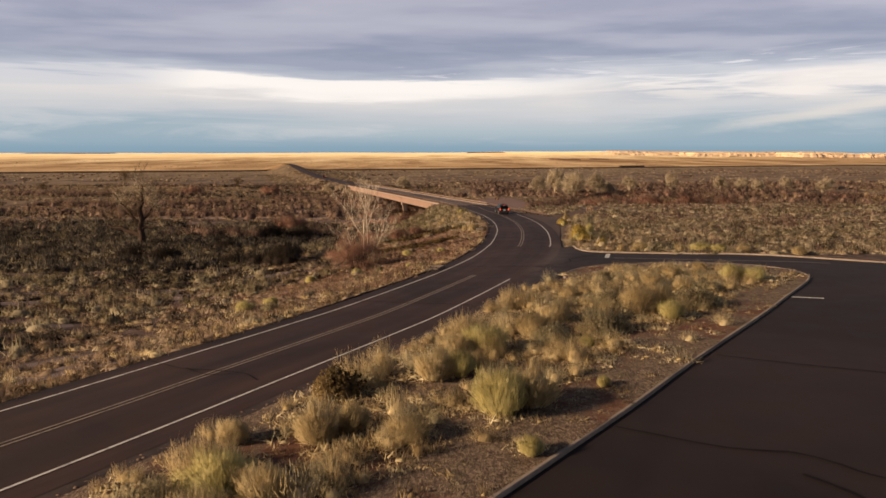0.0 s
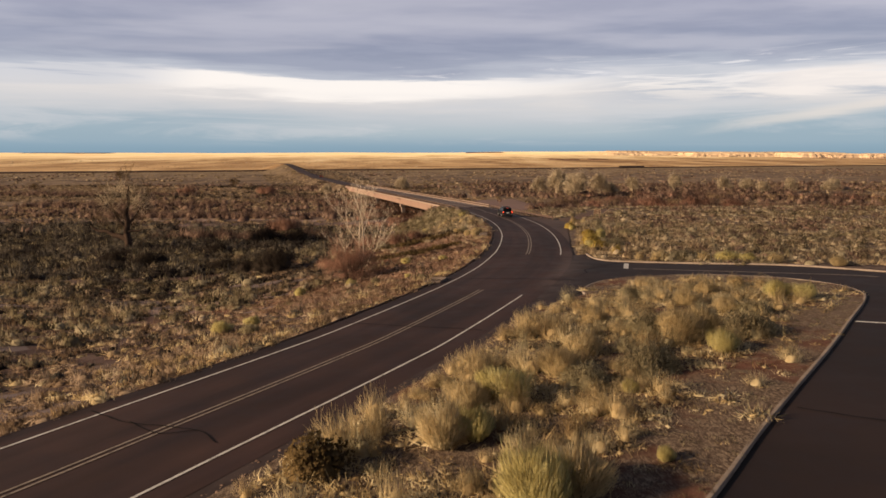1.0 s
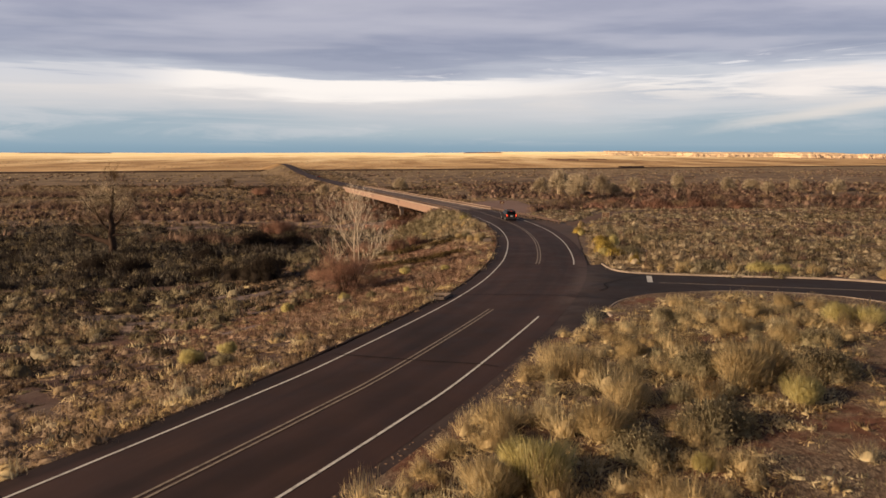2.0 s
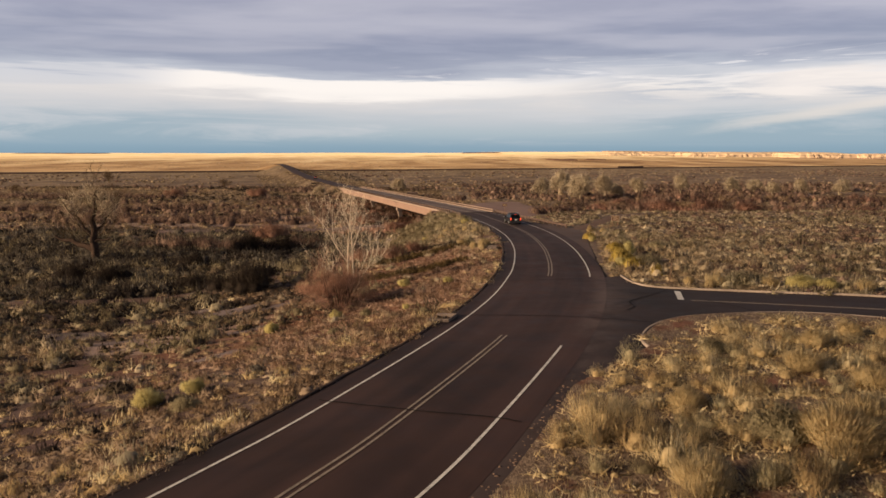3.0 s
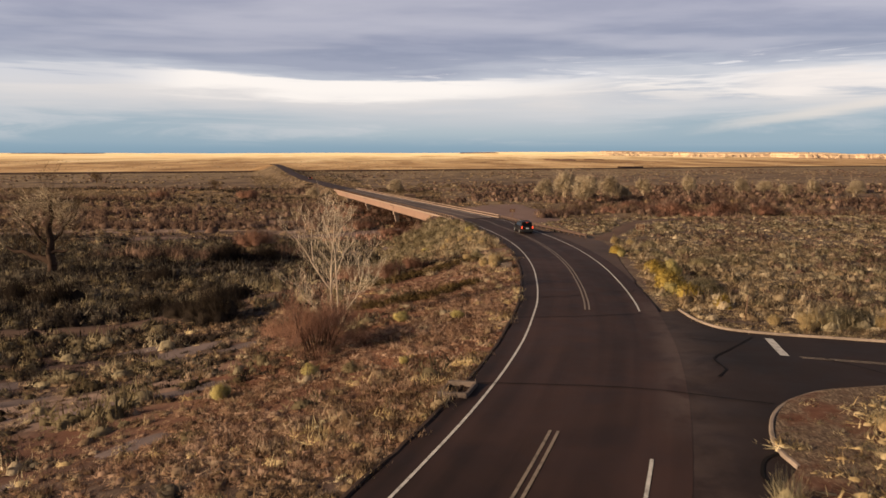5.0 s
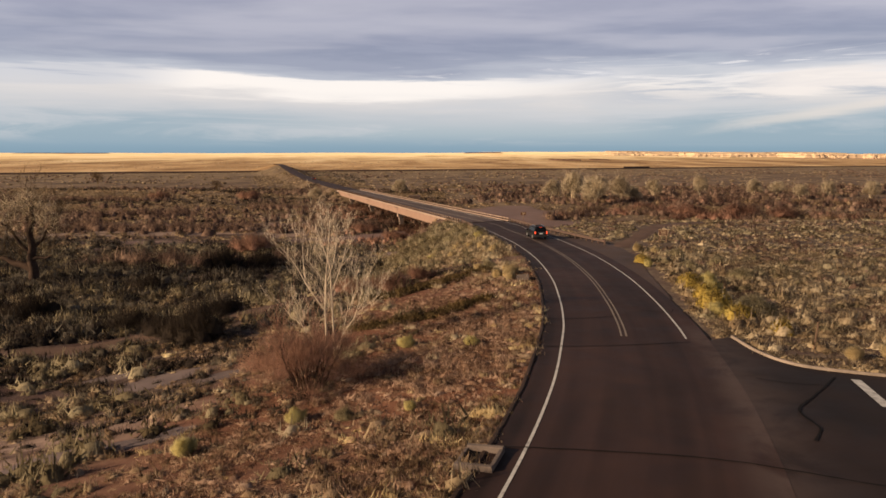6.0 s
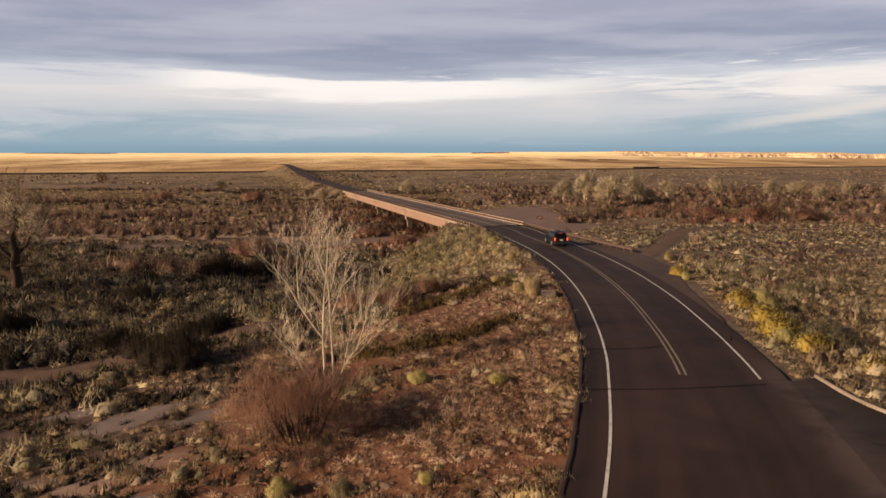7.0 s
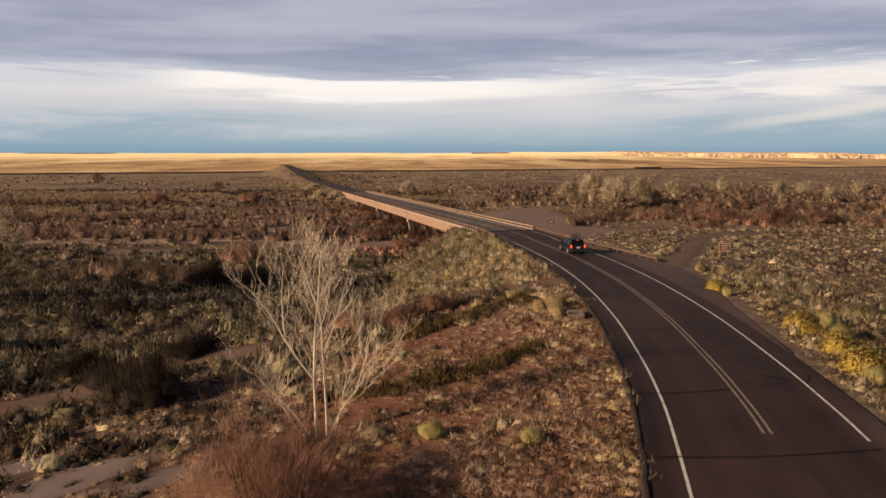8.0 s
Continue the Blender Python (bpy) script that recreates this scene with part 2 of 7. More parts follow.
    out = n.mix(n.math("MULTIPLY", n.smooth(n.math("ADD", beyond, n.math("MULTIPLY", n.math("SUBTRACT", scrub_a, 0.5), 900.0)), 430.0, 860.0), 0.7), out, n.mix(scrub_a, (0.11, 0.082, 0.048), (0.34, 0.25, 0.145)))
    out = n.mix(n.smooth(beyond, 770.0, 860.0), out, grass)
    n.link(out, bsdf.inputs["Base Color"])
    # sheen with a golden tint stands in for low sun on the far grass
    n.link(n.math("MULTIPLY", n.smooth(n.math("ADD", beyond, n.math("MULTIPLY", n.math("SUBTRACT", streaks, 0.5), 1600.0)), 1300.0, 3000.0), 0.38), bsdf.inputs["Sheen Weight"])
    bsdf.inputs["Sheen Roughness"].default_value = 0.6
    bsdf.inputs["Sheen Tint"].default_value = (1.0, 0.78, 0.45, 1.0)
    bumped(n, bsdf, n.math("ADD", grit, n.math("MULTIPLY", mid, 0.6)), 0.7, 0.12)
    return mat


def island_material():
    """Red-brown earth under a thin grey-tan litter of straw and grit."""
    mat, n, bsdf, place = surface("littered_red_earth", 0.95, 0.1)
    patch, mid = n.noise(place, 0.28, 4.0, 0.6, 0.4), n.noise(place, 1.7, 6.0, 0.65)
    straws = n.noise(n.scaled(place, (9.0, 5.0, 1.0)), 1.0, 7.0, 0.75, 1.2)
    earth = n.ramp(mid, [(0.3, (0.070, 0.033, 0.021)), (0.55, (0.127, 0.059, 0.039)), (0.75, (0.164, 0.094, 0.067))])
    litter = n.ramp(straws, [(0.40, (0.043, 0.030, 0.022)), (0.5, (0.111, 0.080, 0.057)), (0.60, (0.271, 0.209, 0.143))])
    cover = n.smooth(n.math("ADD", n.math("MULTIPLY", patch, 0.6), n.math("MULTIPLY", mid, 0.4)), 0.37, 0.51)
    n.link(n.mix(n.math("MULTIPLY", cover, 0.9), earth, litter), bsdf.inputs["Base Color"])
    bumped(n, bsdf, n.math("ADD", straws, mid), 0.8, 0.06)
    return mat


def asphalt(name, dark, light, lanes=False, dust=None):
    """Worn asphalt; with lanes, tyre tracks and streaks run along the road by its "lane_place" (across, along)."""
    mat, n, bsdf, place = surface(name, 0.9, 0.2)
    big = n.noise(place, 0.12, 5.0, 0.6, 0.5)
    stain = n.noise(place, 0.5, 5.0, 0.6)
    grain = n.noise(place, 38.0, 5.0, 0.75)
    fac = n.math("ADD", n.math("MULTIPLY", big, 0.6), n.math("ADD", n.math("MULTIPLY", stain, 0.28), n.math("MULTIPLY", grain, 0.12)))
    if lanes:
        lane_node = n.add("ShaderNodeAttribute")
        lane_node.attribute_name = "lane_place"
        spot = lane_node.outputs["Vector"]
        streaks = n.noise(n.scaled(spot, (0.9, 0.035, 1.0)), 1.0, 5.0, 0.6, 0.3)
        part_of = n.add("ShaderNodeSeparateXYZ")
        n.link(spot, part_of.inputs[0])
        lane = n.math("ABSOLUTE", n.math("SUBTRACT", n.math("ABSOLUTE", part_of.outputs["X"]), 1.75))
        wheel = n.smooth(n.math("ABSOLUTE", n.math("SUBTRACT", lane, 0.8)), 0.55, 0.1)
        verge = n.smooth(part_of.outputs["X"], -3.75, -4.3)
        patchy = n.smooth(n.noise(n.scaled(spot, (0.35, 0.05, 1.0), (4.0, 1.0, 0.0)), 1.0, 3.0, 0.5), 0.4, 0.62)
        fac = n.math("ADD", n.math("MULTIPLY", fac, 0.7), n.math("MULTIPLY", streaks, 0.3))
        fac = n.math("SUBTRACT", fac, n.math("MULTIPLY", n.math("MULTIPLY", wheel, patchy), 0.06))
        fac = n.math("SUBTRACT", fac, n.math("MULTIPLY", verge, 0.10))
        # oil drip along the middle of the right lane
        drip = n.smooth(n.math("ABSOLUTE", n.math("SUBTRACT", part_of.outputs["X"], 1.75)), 0.75, 0.15)
        fac = n.math("SUBTRACT", fac, n.math("MULTIPLY", n.math("MULTIPLY", drip, n.smooth(streaks, 0.25, 0.6)), 0.09))
    paint = n.ramp(fac, [(0.36, dark), (0.62, light)])
    if dust:
        # fine dust that the wheels leave where the two surfaces meet
        swept = n.add("ShaderNodeAttribute")
        swept.attribute_name = "dust"
        share = n.math("MULTIPLY", swept.outputs["Fac"], n.smooth(n.noise(place, 0.35, 6.0, 0.65, 0.4), 0.34, 0.60))
        paint = n.mix(share, paint, dust)
    if lanes:
        # dust from the side road's wheels over the edge of the pavement
        axes = n.add("ShaderNodeSeparateXYZ")
        n.link(place, axes.inputs[0])
        mouth = n.math("MULTIPLY", n.smooth(axes.outputs["Y"], 49.0, 56.0), n.smooth(axes.outputs["Y"], 78.0, 72.0))
        share = n.math("MULTIPLY", n.math("MULTIPLY", n.smooth(part_of.outputs["X"], 3.0, 4.7), mouth), n.smooth(n.noise(place, 0.35, 6.0, 0.65, 0.4), 0.34, 0.60))
        paint = n.mix(share, paint, (0.062, 0.042, 0.037))
    n.link(paint, bsdf.inputs["Base Color"])
    n.link(n.ramp(stain, [(0.3, (0.72, 0.72, 0.72)), (0.7, (0.88, 0.88, 0.88))]), bsdf.inputs["Roughness"])
    bumped(n, bsdf, grain, 0.35, 0.006)
    return mat


def worn_paint(name, colour):
    mat, n, bsdf, place = surface(name, 0.7, 0.3)
    wear = n.noise(place, 3.5, 7.0, 0.75)
    n.link(n.ramp(wear, [(0.34, tuple(c * 0.35 for c in colour)), (0.5, tuple(c * 0.85 for c in colour)), (0.7, colour)]), bsdf.inputs["Base Color"])
    return mat


def emitter(name, colour, power):
    mat, n, bsdf, place = surface(name, 0.3, 0.5)
    bsdf.inputs["Base Color"].default_value = (*colour, 1.0)
    bsdf.inputs["Emission Color"].default_value = (*colour, 1.0)
    bsdf.inputs["Emission Strength"].default_value = power
    return mat


GROUND = ground_material()
ISLAND_SOIL = island_material()
ROAD = asphalt("worn_red_brown_asphalt", (0.0120, 0.0057, 0.0048), (0.044, 0.0221, 0.0183), True)
LOT = asphalt("dark_asphalt", (0.0080, 0.0047, 0.0043), (0.0215, 0.0122, 0.0108), dust=(0.050, 0.034, 0.030))
SEAL = plain("crack_seal", (0.0065, 0.0050, 0.0048), 0.85, 0.1, scale=20)
WHITE = worn_paint("white_road_paint", (0.52, 0.50, 0.47))
YELLOW = worn_paint("faded_yellow_paint", (0.215, 0.172, 0.135))
CONCRETE = plain("pale_concrete", (0.391, 0.323, 0.272), 0.9, 0.2, scale=9, vary=0.22, bump=0.01)
KERB = plain("kerb_concrete", (0.213, 0.168, 0.135), 0.9, 0.2, scale=4, vary=0.4, bump=0.008)
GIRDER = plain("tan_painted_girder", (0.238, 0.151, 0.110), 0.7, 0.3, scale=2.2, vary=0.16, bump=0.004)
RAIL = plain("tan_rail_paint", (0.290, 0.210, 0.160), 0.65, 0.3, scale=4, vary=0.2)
DARK_STEEL = plain("rusted_dark_steel", (0.09, 0.055, 0.04), 0.7, 0.4, scale=6, vary=0.4)


# ---------------------------------------------------------------- lie of the land
def step(a, b, v):
    u = np.clip((v - a) / (b - a), 0.0, 1.0)
    return u * u * (3 - 2 * u)


def soft_max(a, b, width):
    d = np.clip(0.5 + 0.5 * (a - b) / width, 0.0, 1.0)
    return b * (1 - d) + a * d + width * d * (1 - d)


def lumps(x, y, seed=0, size=30.0, octaves=4):
    """Smooth value noise in [-1, 1], for whole arrays."""
    total, amp, norm = np.zeros_like(np.asarray(x, float)), 1.0, 0.0
    for o in range(octaves):
        rng = np.random.RandomState(seed * 31 + o)
        table = rng.uniform(-1, 1, 4096)
        u, v = np.asarray(x) / size * 2 ** o + 17.3 * o, np.asarray(y) / size * 2 ** o - 9.1 * o
        iu, iv = np.floor(u).astype(np.int64), np.floor(v).astype(np.int64)
        fu, fv = u - iu, v - iv
        fu, fv = fu * fu * (3 - 2 * fu), fv * fv * (3 - 2 * fv)
        pick = lambda a, b: table[((a * 1619 + b * 31337) ^ (a * 7 + b * 13)) % 4096]
        total = total + amp * ((pick(iu, iv) * (1 - fu) + pick(iu + 1, iv) * fu) * (1 - fv) + (pick(iu, iv + 1) * (1 - fu) + pick(iu + 1, iv + 1) * fu) * fv)
        norm, amp = norm + amp, amp * 0.5
    return total / norm


def road_z(x, y):
    """Height of the paved ground: a slope down from the car park, then one steady grade over the river."""
    x, y = np.asarray(x, float), np.asarray(y, float)
    near = 2.578 + 0.03696 * np.clip(x, -20, 30) - 0.0392 * np.clip(y, -10, 85)
    grade = np.interp(y, [60, 70, 80, 100, 125, 156, 311, 470, 594, 760, 860, 1000], [0.3, 0.15, 0.0, -0.35, -0.85, -1.35, -3.4, -4.6, -3.2, 1.0, 1.2, -5.0])
    k = np.clip((y - 60) / 20, 0, 1)
    return near * (1 - k) + grade * k


def spline(points, gap):
    """A smooth line through the points, sampled evenly."""
    p = [np.array(q, float) for q in points]
    p = [2 * p[0] - p[1]] + p + [2 * p[-1] - p[-2]]
    out = []
    for a, b, c, d in zip(p, p[1:], p[2:], p[3:]):
        for u in np.linspace(0, 1, 60, endpoint=False):
            out.append(0.5 * (2 * b + (c - a) * u + (2 * a - 5 * b + 4 * c - d) * u * u + (3 * b - a - 3 * c + d) * u ** 3))
    out = np.array(out + [p[-2]])
    run = np.concatenate([[0], np.cumsum(np.linalg.norm(np.diff(out, axis=0), axis=1))])
    at = np.arange(0, run[-1], gap)
    return np.stack([np.interp(at, run, out[:, i]) for i in range(2)], axis=1)


B_NEAR, B_FAR = np.array((6.25, 155.6)), np.array((-41.0, 311.4))   # ends of the bridge's axis
LINE = spline([(-62, -62), (-40, -25), (-24, 2.5), (-13.6, 20.0), (-9.75, 26.8), (-5.4, 34.6), (-2.62, 40.1), (2.75, 52.8), (6.3, 63.4), (8.7, 73.1), (9.7, 78.3), (10.6, 84.6),
               (11.5, 93.0), (12.0, 103.3), (11.9, 113.4), (11.0, 125.6), (8.9, 140.5), (6.25, 155.6), (-9.5, 207.5), (-25.25, 259.5), (-41, 311.4), (-88, 466), (-127, 594), (-176, 755), (-205, 850), (-250, 1000)], 0.5)
ALONG = np.gradient(LINE, axis=0)
ALONG /= np.linalg.norm(ALONG, axis=1)[:, None]
RIGHT = np.stack([ALONG[:, 1], -ALONG[:, 0]], axis=1)


def nearest(x, y, keep):
    """Signed offset from the road's middle (right: plus) and the road's y there, looking only at the kept samples."""
    pts, right = LINE[keep][::2], RIGHT[keep][::2]
    x, y = np.ravel(x), np.ravel(y)
    off, at = np.full(len(x), 1e9), np.zeros((len(x), 2))
    sgn = np.ones(len(x))
    for i in range(0, len(x), 4000):
        dx, dy = x[i:i + 4000, None] - pts[None, :, 0], y[i:i + 4000, None] - pts[None, :, 1]
        d2 = dx * dx + dy * dy
        j = d2.argmin(axis=1)
        r = np.arange(len(j))
        off[i:i + 4000], at[i:i + 4000] = np.sqrt(d2[r, j]), pts[j]
        sgn[i:i + 4000] = np.sign(dx[r, j] * right[j, 0] + dy[r, j] * right[j, 1] + 1e-9)
    return off * sgn, at


ON_LAND = (LINE[:, 1] < B_NEAR[1] + 12.0) | (LINE[:, 1] > B_FAR[1] - 1.5)
RAIL_A, RAIL_N = np.array((-399.0, 700.0)), np.array((-0.417, 0.909))


def past_rail(x, y):
    return (x - RAIL_A[0]) * RAIL_N[0] + (y - RAIL_A[1]) * RAIL_N[1]


def ground_z(x, y, relief=True):
    shape = np.shape(x)
    x, y = np.ravel(np.asarray(x, float)), np.ravel(np.asarray(y, float))
    d, at = nearest(x, y, ON_LAND)
    whole, _ = nearest(x, y, slice(None))
    zr = road_z(at[:, 0], at[:, 1])
    wide = np.where(d < 0, 4.9, np.interp(at[:, 1], [60, 70, 85, 105, 125, 150], [4.9, 5.2, 5.6, 8.4, 8.4, 5.5]))
    out = np.maximum(np.abs(d) - wide, 0)
    plain_z = -7.3 + 0.35 * lumps(x, y, 3, 40)
    left = np.interp(y, [-80, 0, 25, 50, 70, 90, 135], [1.4, 0.9, -0.2, -2.6, -4.7, -5.9, -7.3]) + np.where(y < 135, 0.25 * lumps(x, y, 5, 14), 0) + np.interp(y, [60, 135], [0, 1]) * 0.35 * lumps(x, y, 3, 40)
    edge = np.interp(x, [8, 14, 25, 60, 200, 700], [120, 132, 152, 160, 163, 166]) + 7 * lumps(x, y, 8, 34)
    bank = road_z(np.clip(x, -20, 30), np.clip(y, -30, 160)) - 0.02 + 0.12 * lumps(x, y, 6, 18)
    right = bank + (plain_z - bank) * step(0, 26, y - edge)
    side = np.where(whole < 0, left, right)
    k = np.interp(at[:, 1], [0, 60, 85, 100, 115, 140, 160, 166, 312, 500, 760], [0.19, 0.17, 0.15, 0.14, 0.20, 0.40, 0.42, 0.75, 0.7, 0.45, 0.5])
    part_out = np.minimum(1.0, wide / np.maximum(np.abs(d), 1e-6))
    side_z = road_z(at[:, 0] + (x - at[:, 0]) * part_out, at[:, 1] + (y - at[:, 1]) * part_out)
    fill = side_z - 0.07 - k * out
    z = np.where(whole < 0, soft_max(side, fill, 0.7), np.where(at[:, 1] > 95, soft_max(side, fill, 0.5), side))
    over = np.abs(d) <= wide
    z = np.where(over, side_z - np.where((d > 0) & (at[:, 1] > 70) & (at[:, 1] < 112), np.interp(np.abs(d), [4.6, 5.2], [0.10, 0.03]), 0.10), z)
    lot = (whole > 4.9) & (y < 75)
    z = np.where(lot, np.minimum(z, road_z(x, y) - 0.10), z)
    q = past_rail(x, y)
    high = np.interp(x, [-3400, -1500, 0, 1400, 3400], [30, 32, 45, 69, 72])
    up = np.clip(q / 2900, 0, 1.2)
    z = np.where(q > 0, z + high * up ** 1.15 + step(100, 900, q) * 4.0 * lumps(x, y, 9, 420, 4), z)
    if relief:
        away = np.minimum(out, 6) / 6
        z = z + np.where(over | lot, 0, 0.09 * lumps(x, y, 12, 3.0, 3) * away)
    return z.reshape(shape)


# ---------------------------------------------------------------- mesh helpers
def mesh_from(name, verts, tris, material, smooth=False, normals=None):
    """A mesh from arrays of corners and triangles (or quads)."""
    verts, tris = np.asarray(verts, np.float32), np.asarray(tris, np.int32)
    n, k = tris.shape
    me = bpy.data.meshes.new(name)
    me.vertices.add(len(verts))
    me.vertices.foreach_set("co", verts.ravel())
    me.loops.add(n * k)
    me.loops.foreach_set("vertex_index", tris.ravel())
    me.polygons.add(n)
    me.polygons.foreach_set("loop_start", np.arange(0, n * k, k, dtype=np.int32))
    me.polygons.foreach_set("use_smooth", np.full(n, smooth))
    me.update(calc_edges=True)
    if normals is not None:
        me.attributes.new("custom_normal", "FLOAT_VECTOR", "POINT").data.foreach_set("vector", np.asarray(normals, np.float32).ravel())
    me.materials.append(material)
    return me


def tufted(name, shape, material):
    """A mesh of blades or leaves whose soft shading follows the bush, not each blade."""
    return mesh_from(name, shape[0], shape[1], material, True, shape[2])


def part(name, data, material, parent=None, label=""):
    """Links a bmesh or a mesh as one mesh object under a thing or a part."""
    if isinstance(data, bmesh.types.BMesh):
        me = bpy.data.meshes.new(name)
        data.to_mesh(me)
        data.free()
        me.materials.append(material)
        data = me
    ob = new(name, data)
    if parent is not None:
        ob.parent = parent
    if label:
        ob["label"] = label
    return ob


def box(bm, size, at=(0, 0, 0), rot=(0, 0, 0), bevel=0.0):
    made = bmesh.ops.create_cube(bm, size=1.0, matrix=pose(*at, *rot) @ Matrix.Diagonal((*size, 1)))
    if bevel:
        edges = list({e for v in made["verts"] for e in v.link_edges})
        bmesh.ops.bevel(bm, geom=edges, offset=bevel, segments=2, affect="EDGES", profile=0.5)
    return bm


def boxed(size, at=(0, 0, 0), rot=(0, 0, 0), bevel=0.0):
    return box(bmesh.new(), size, at, rot, bevel)


def rod(bm, a, b, r1, r2=None, sides=8):
    a, b = Vector(a), Vector(b)
    m = Matrix.Translation((a + b) / 2) @ (b - a).to_track_quat("Z", "Y").to_matrix().to_4x4()
    bmesh.ops.create_cone(bm, cap_ends=True, segments=sides, radius1=r1, radius2=r1 if r2 is None else r2, depth=(b - a).length, matrix=m)
    return bm


def thing(name, label, category, group="", kind="", m=None):
    ob = new(name)
    if m is not None:
        ob.matrix_world = m
    return tagged(ob, label, category, group, kind)


def strip(points, profile, closed=False):
    """Sweeps a profile of (offset to the right, height) along ground points; each point is (x, y, z)."""
    p = np.asarray(points, float)
    t = np.gradient(p[:, :2], axis=0)
    t /= np.linalg.norm(t, axis=1)[:, None] + 1e-9
    r = np.stack([t[:, 1], -t[:, 0]], axis=1)
    verts = np.concatenate([np.stack([p[:, 0] + r[:, 0] * o, p[:, 1] + r[:, 1] * o, p[:, 2] + h], axis=1)[:, None] for o, h in profile], axis=1)
    n, k = verts.shape[:2]
    idx = np.arange(n * k).reshape(n, k)
    quads = np.stack([idx[:-1, :-1], idx[:-1, 1:], idx[1:, 1:], idx[1:, :-1]], axis=-1).reshape(-1, 4)
    return verts.reshape(-1, 3), quads


def ribbon(name, y0, y1, inner, outer, lift, material, parent, label="", thick=0.0):
    """A flat band of the road between two offsets from its middle."""
    pick = np.where((LINE[:, 1] >= y0) & (LINE[:, 1] <= y1))[0]
    cols = max(2, int(abs(outer - inner) / 1.2) + 1)
    offs = np.linspace(inner, outer, cols)
    xy = LINE[pick][:, None, :] + RIGHT[pick][:, None, :] * offs[None, :, None]
    z = road_z(xy[..., 0], xy[..., 1]) + lift
    n, k = z.shape
    idx = np.arange(n * k).reshape(n, k)
    quads = np.stack([idx[:-1, :-1], idx[:-1, 1:], idx[1:, 1:], idx[1:, :-1]], axis=-1).reshape(-1, 4)
    me = mesh_from(name, np.dstack([xy, z]).reshape(-1, 3), quads, material, True)
    run = np.concatenate([[0.0], np.cumsum(np.linalg.norm(np.diff(LINE[pick], axis=0), axis=1))])
    spot = np.stack([np.broadcast_to(offs, (n, k)), np.broadcast_to(run[:, None] + y0, (n, k)), np.zeros((n, k))], axis=-1)
    me.attributes.new("lane_place", "FLOAT_VECTOR", "POINT").data.foreach_set("vector", spot.astype(np.float32).ravel())
    return part(name, me, material, parent, label)


# ---------------------------------------------------------------- ground
def spaced(inner_a, inner_b, gap, low, high, grow=1.06):
    mid = list(np.arange(inner_a, inner_b + 0.01, gap))
    up, g = [mid[-1]], gap
    while up[-1] < high:
        g *= grow
        up.append(up[-1] + g)
    down, g = [mid[0]], gap
    while down[-1] > low:
        g *= grow
        down.append(down[-1] - g)
    return np.array(down[:0:-1] + mid + up[1:])


gx, gy = spaced(-60, 60, 0.85, -3400, 3400), spaced(0, 175, 0.85, -500, 3900)
GX, GY = np.meshgrid(gx, gy)
GZ = ground_z(GX, GY)
ids = np.arange(GX.size).reshape(GX.shape)
quads = np.stack([ids[:-1, :-1], ids[:-1, 1:], ids[1:, 1:], ids[1:, :-1]], axis=-1).reshape(-1, 4)
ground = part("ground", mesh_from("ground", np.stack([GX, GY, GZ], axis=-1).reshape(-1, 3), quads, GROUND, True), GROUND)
tagged(ground, "red-brown desert soil with dry grass litter and pale mud", "ground", kind="structure")


def grounded(x, y):
    """Height of the ground sheet at given places, from its grid."""
    x, y = np.asarray(x, float), np.asarray(y, float)
    i, j = np.clip(np.searchsorted(gx, x) - 1, 0, len(gx) - 2), np.clip(np.searchsorted(gy, y) - 1, 0, len(gy) - 2)
    u, v = (x - gx[i]) / (gx[i + 1] - gx[i]), (y - gy[j]) / (gy[j + 1] - gy[j])
    return (GZ[j, i] * (1 - u) + GZ[j, i + 1] * u) * (1 - v) + (GZ[j + 1, i] * (1 - u) + GZ[j + 1, i + 1] * u) * v


# ---------------------------------------------------------------- roads, kerbs and markings
road = thing("road", "worn red-brown two-lane asphalt road curving to a bridge", "road", kind="structure")
ribbon("asphalt", -60, 154.5, -4.75, 4.75, 0.026, ROAD, road)
ribbon("asphalt", 312.5, 995, -4.4, 4.4, 0.06, ROAD, road)
ribbon("edge_line", -60, 154.0, -3.62, -3.50, 0.042, WHITE, road, "white painted edge line")
ribbon("edge_line", -60, 51.2, 3.44, 3.56, 0.042, WHITE, road, "white painted edge line")
ribbon("edge_line", 73.2, 154.0, 3.44, 3.56, 0.042, WHITE, road, "white painted edge line")
for a, b in ((-60, 52.8), (73.1, 154.0)):
    for o in (-0.2, 0.09):
        ribbon("centre_line", a, b, o, o + 0.11, 0.042, YELLOW, road, "faded yellow centre line")

from mathutils import geometry as plan_geometry


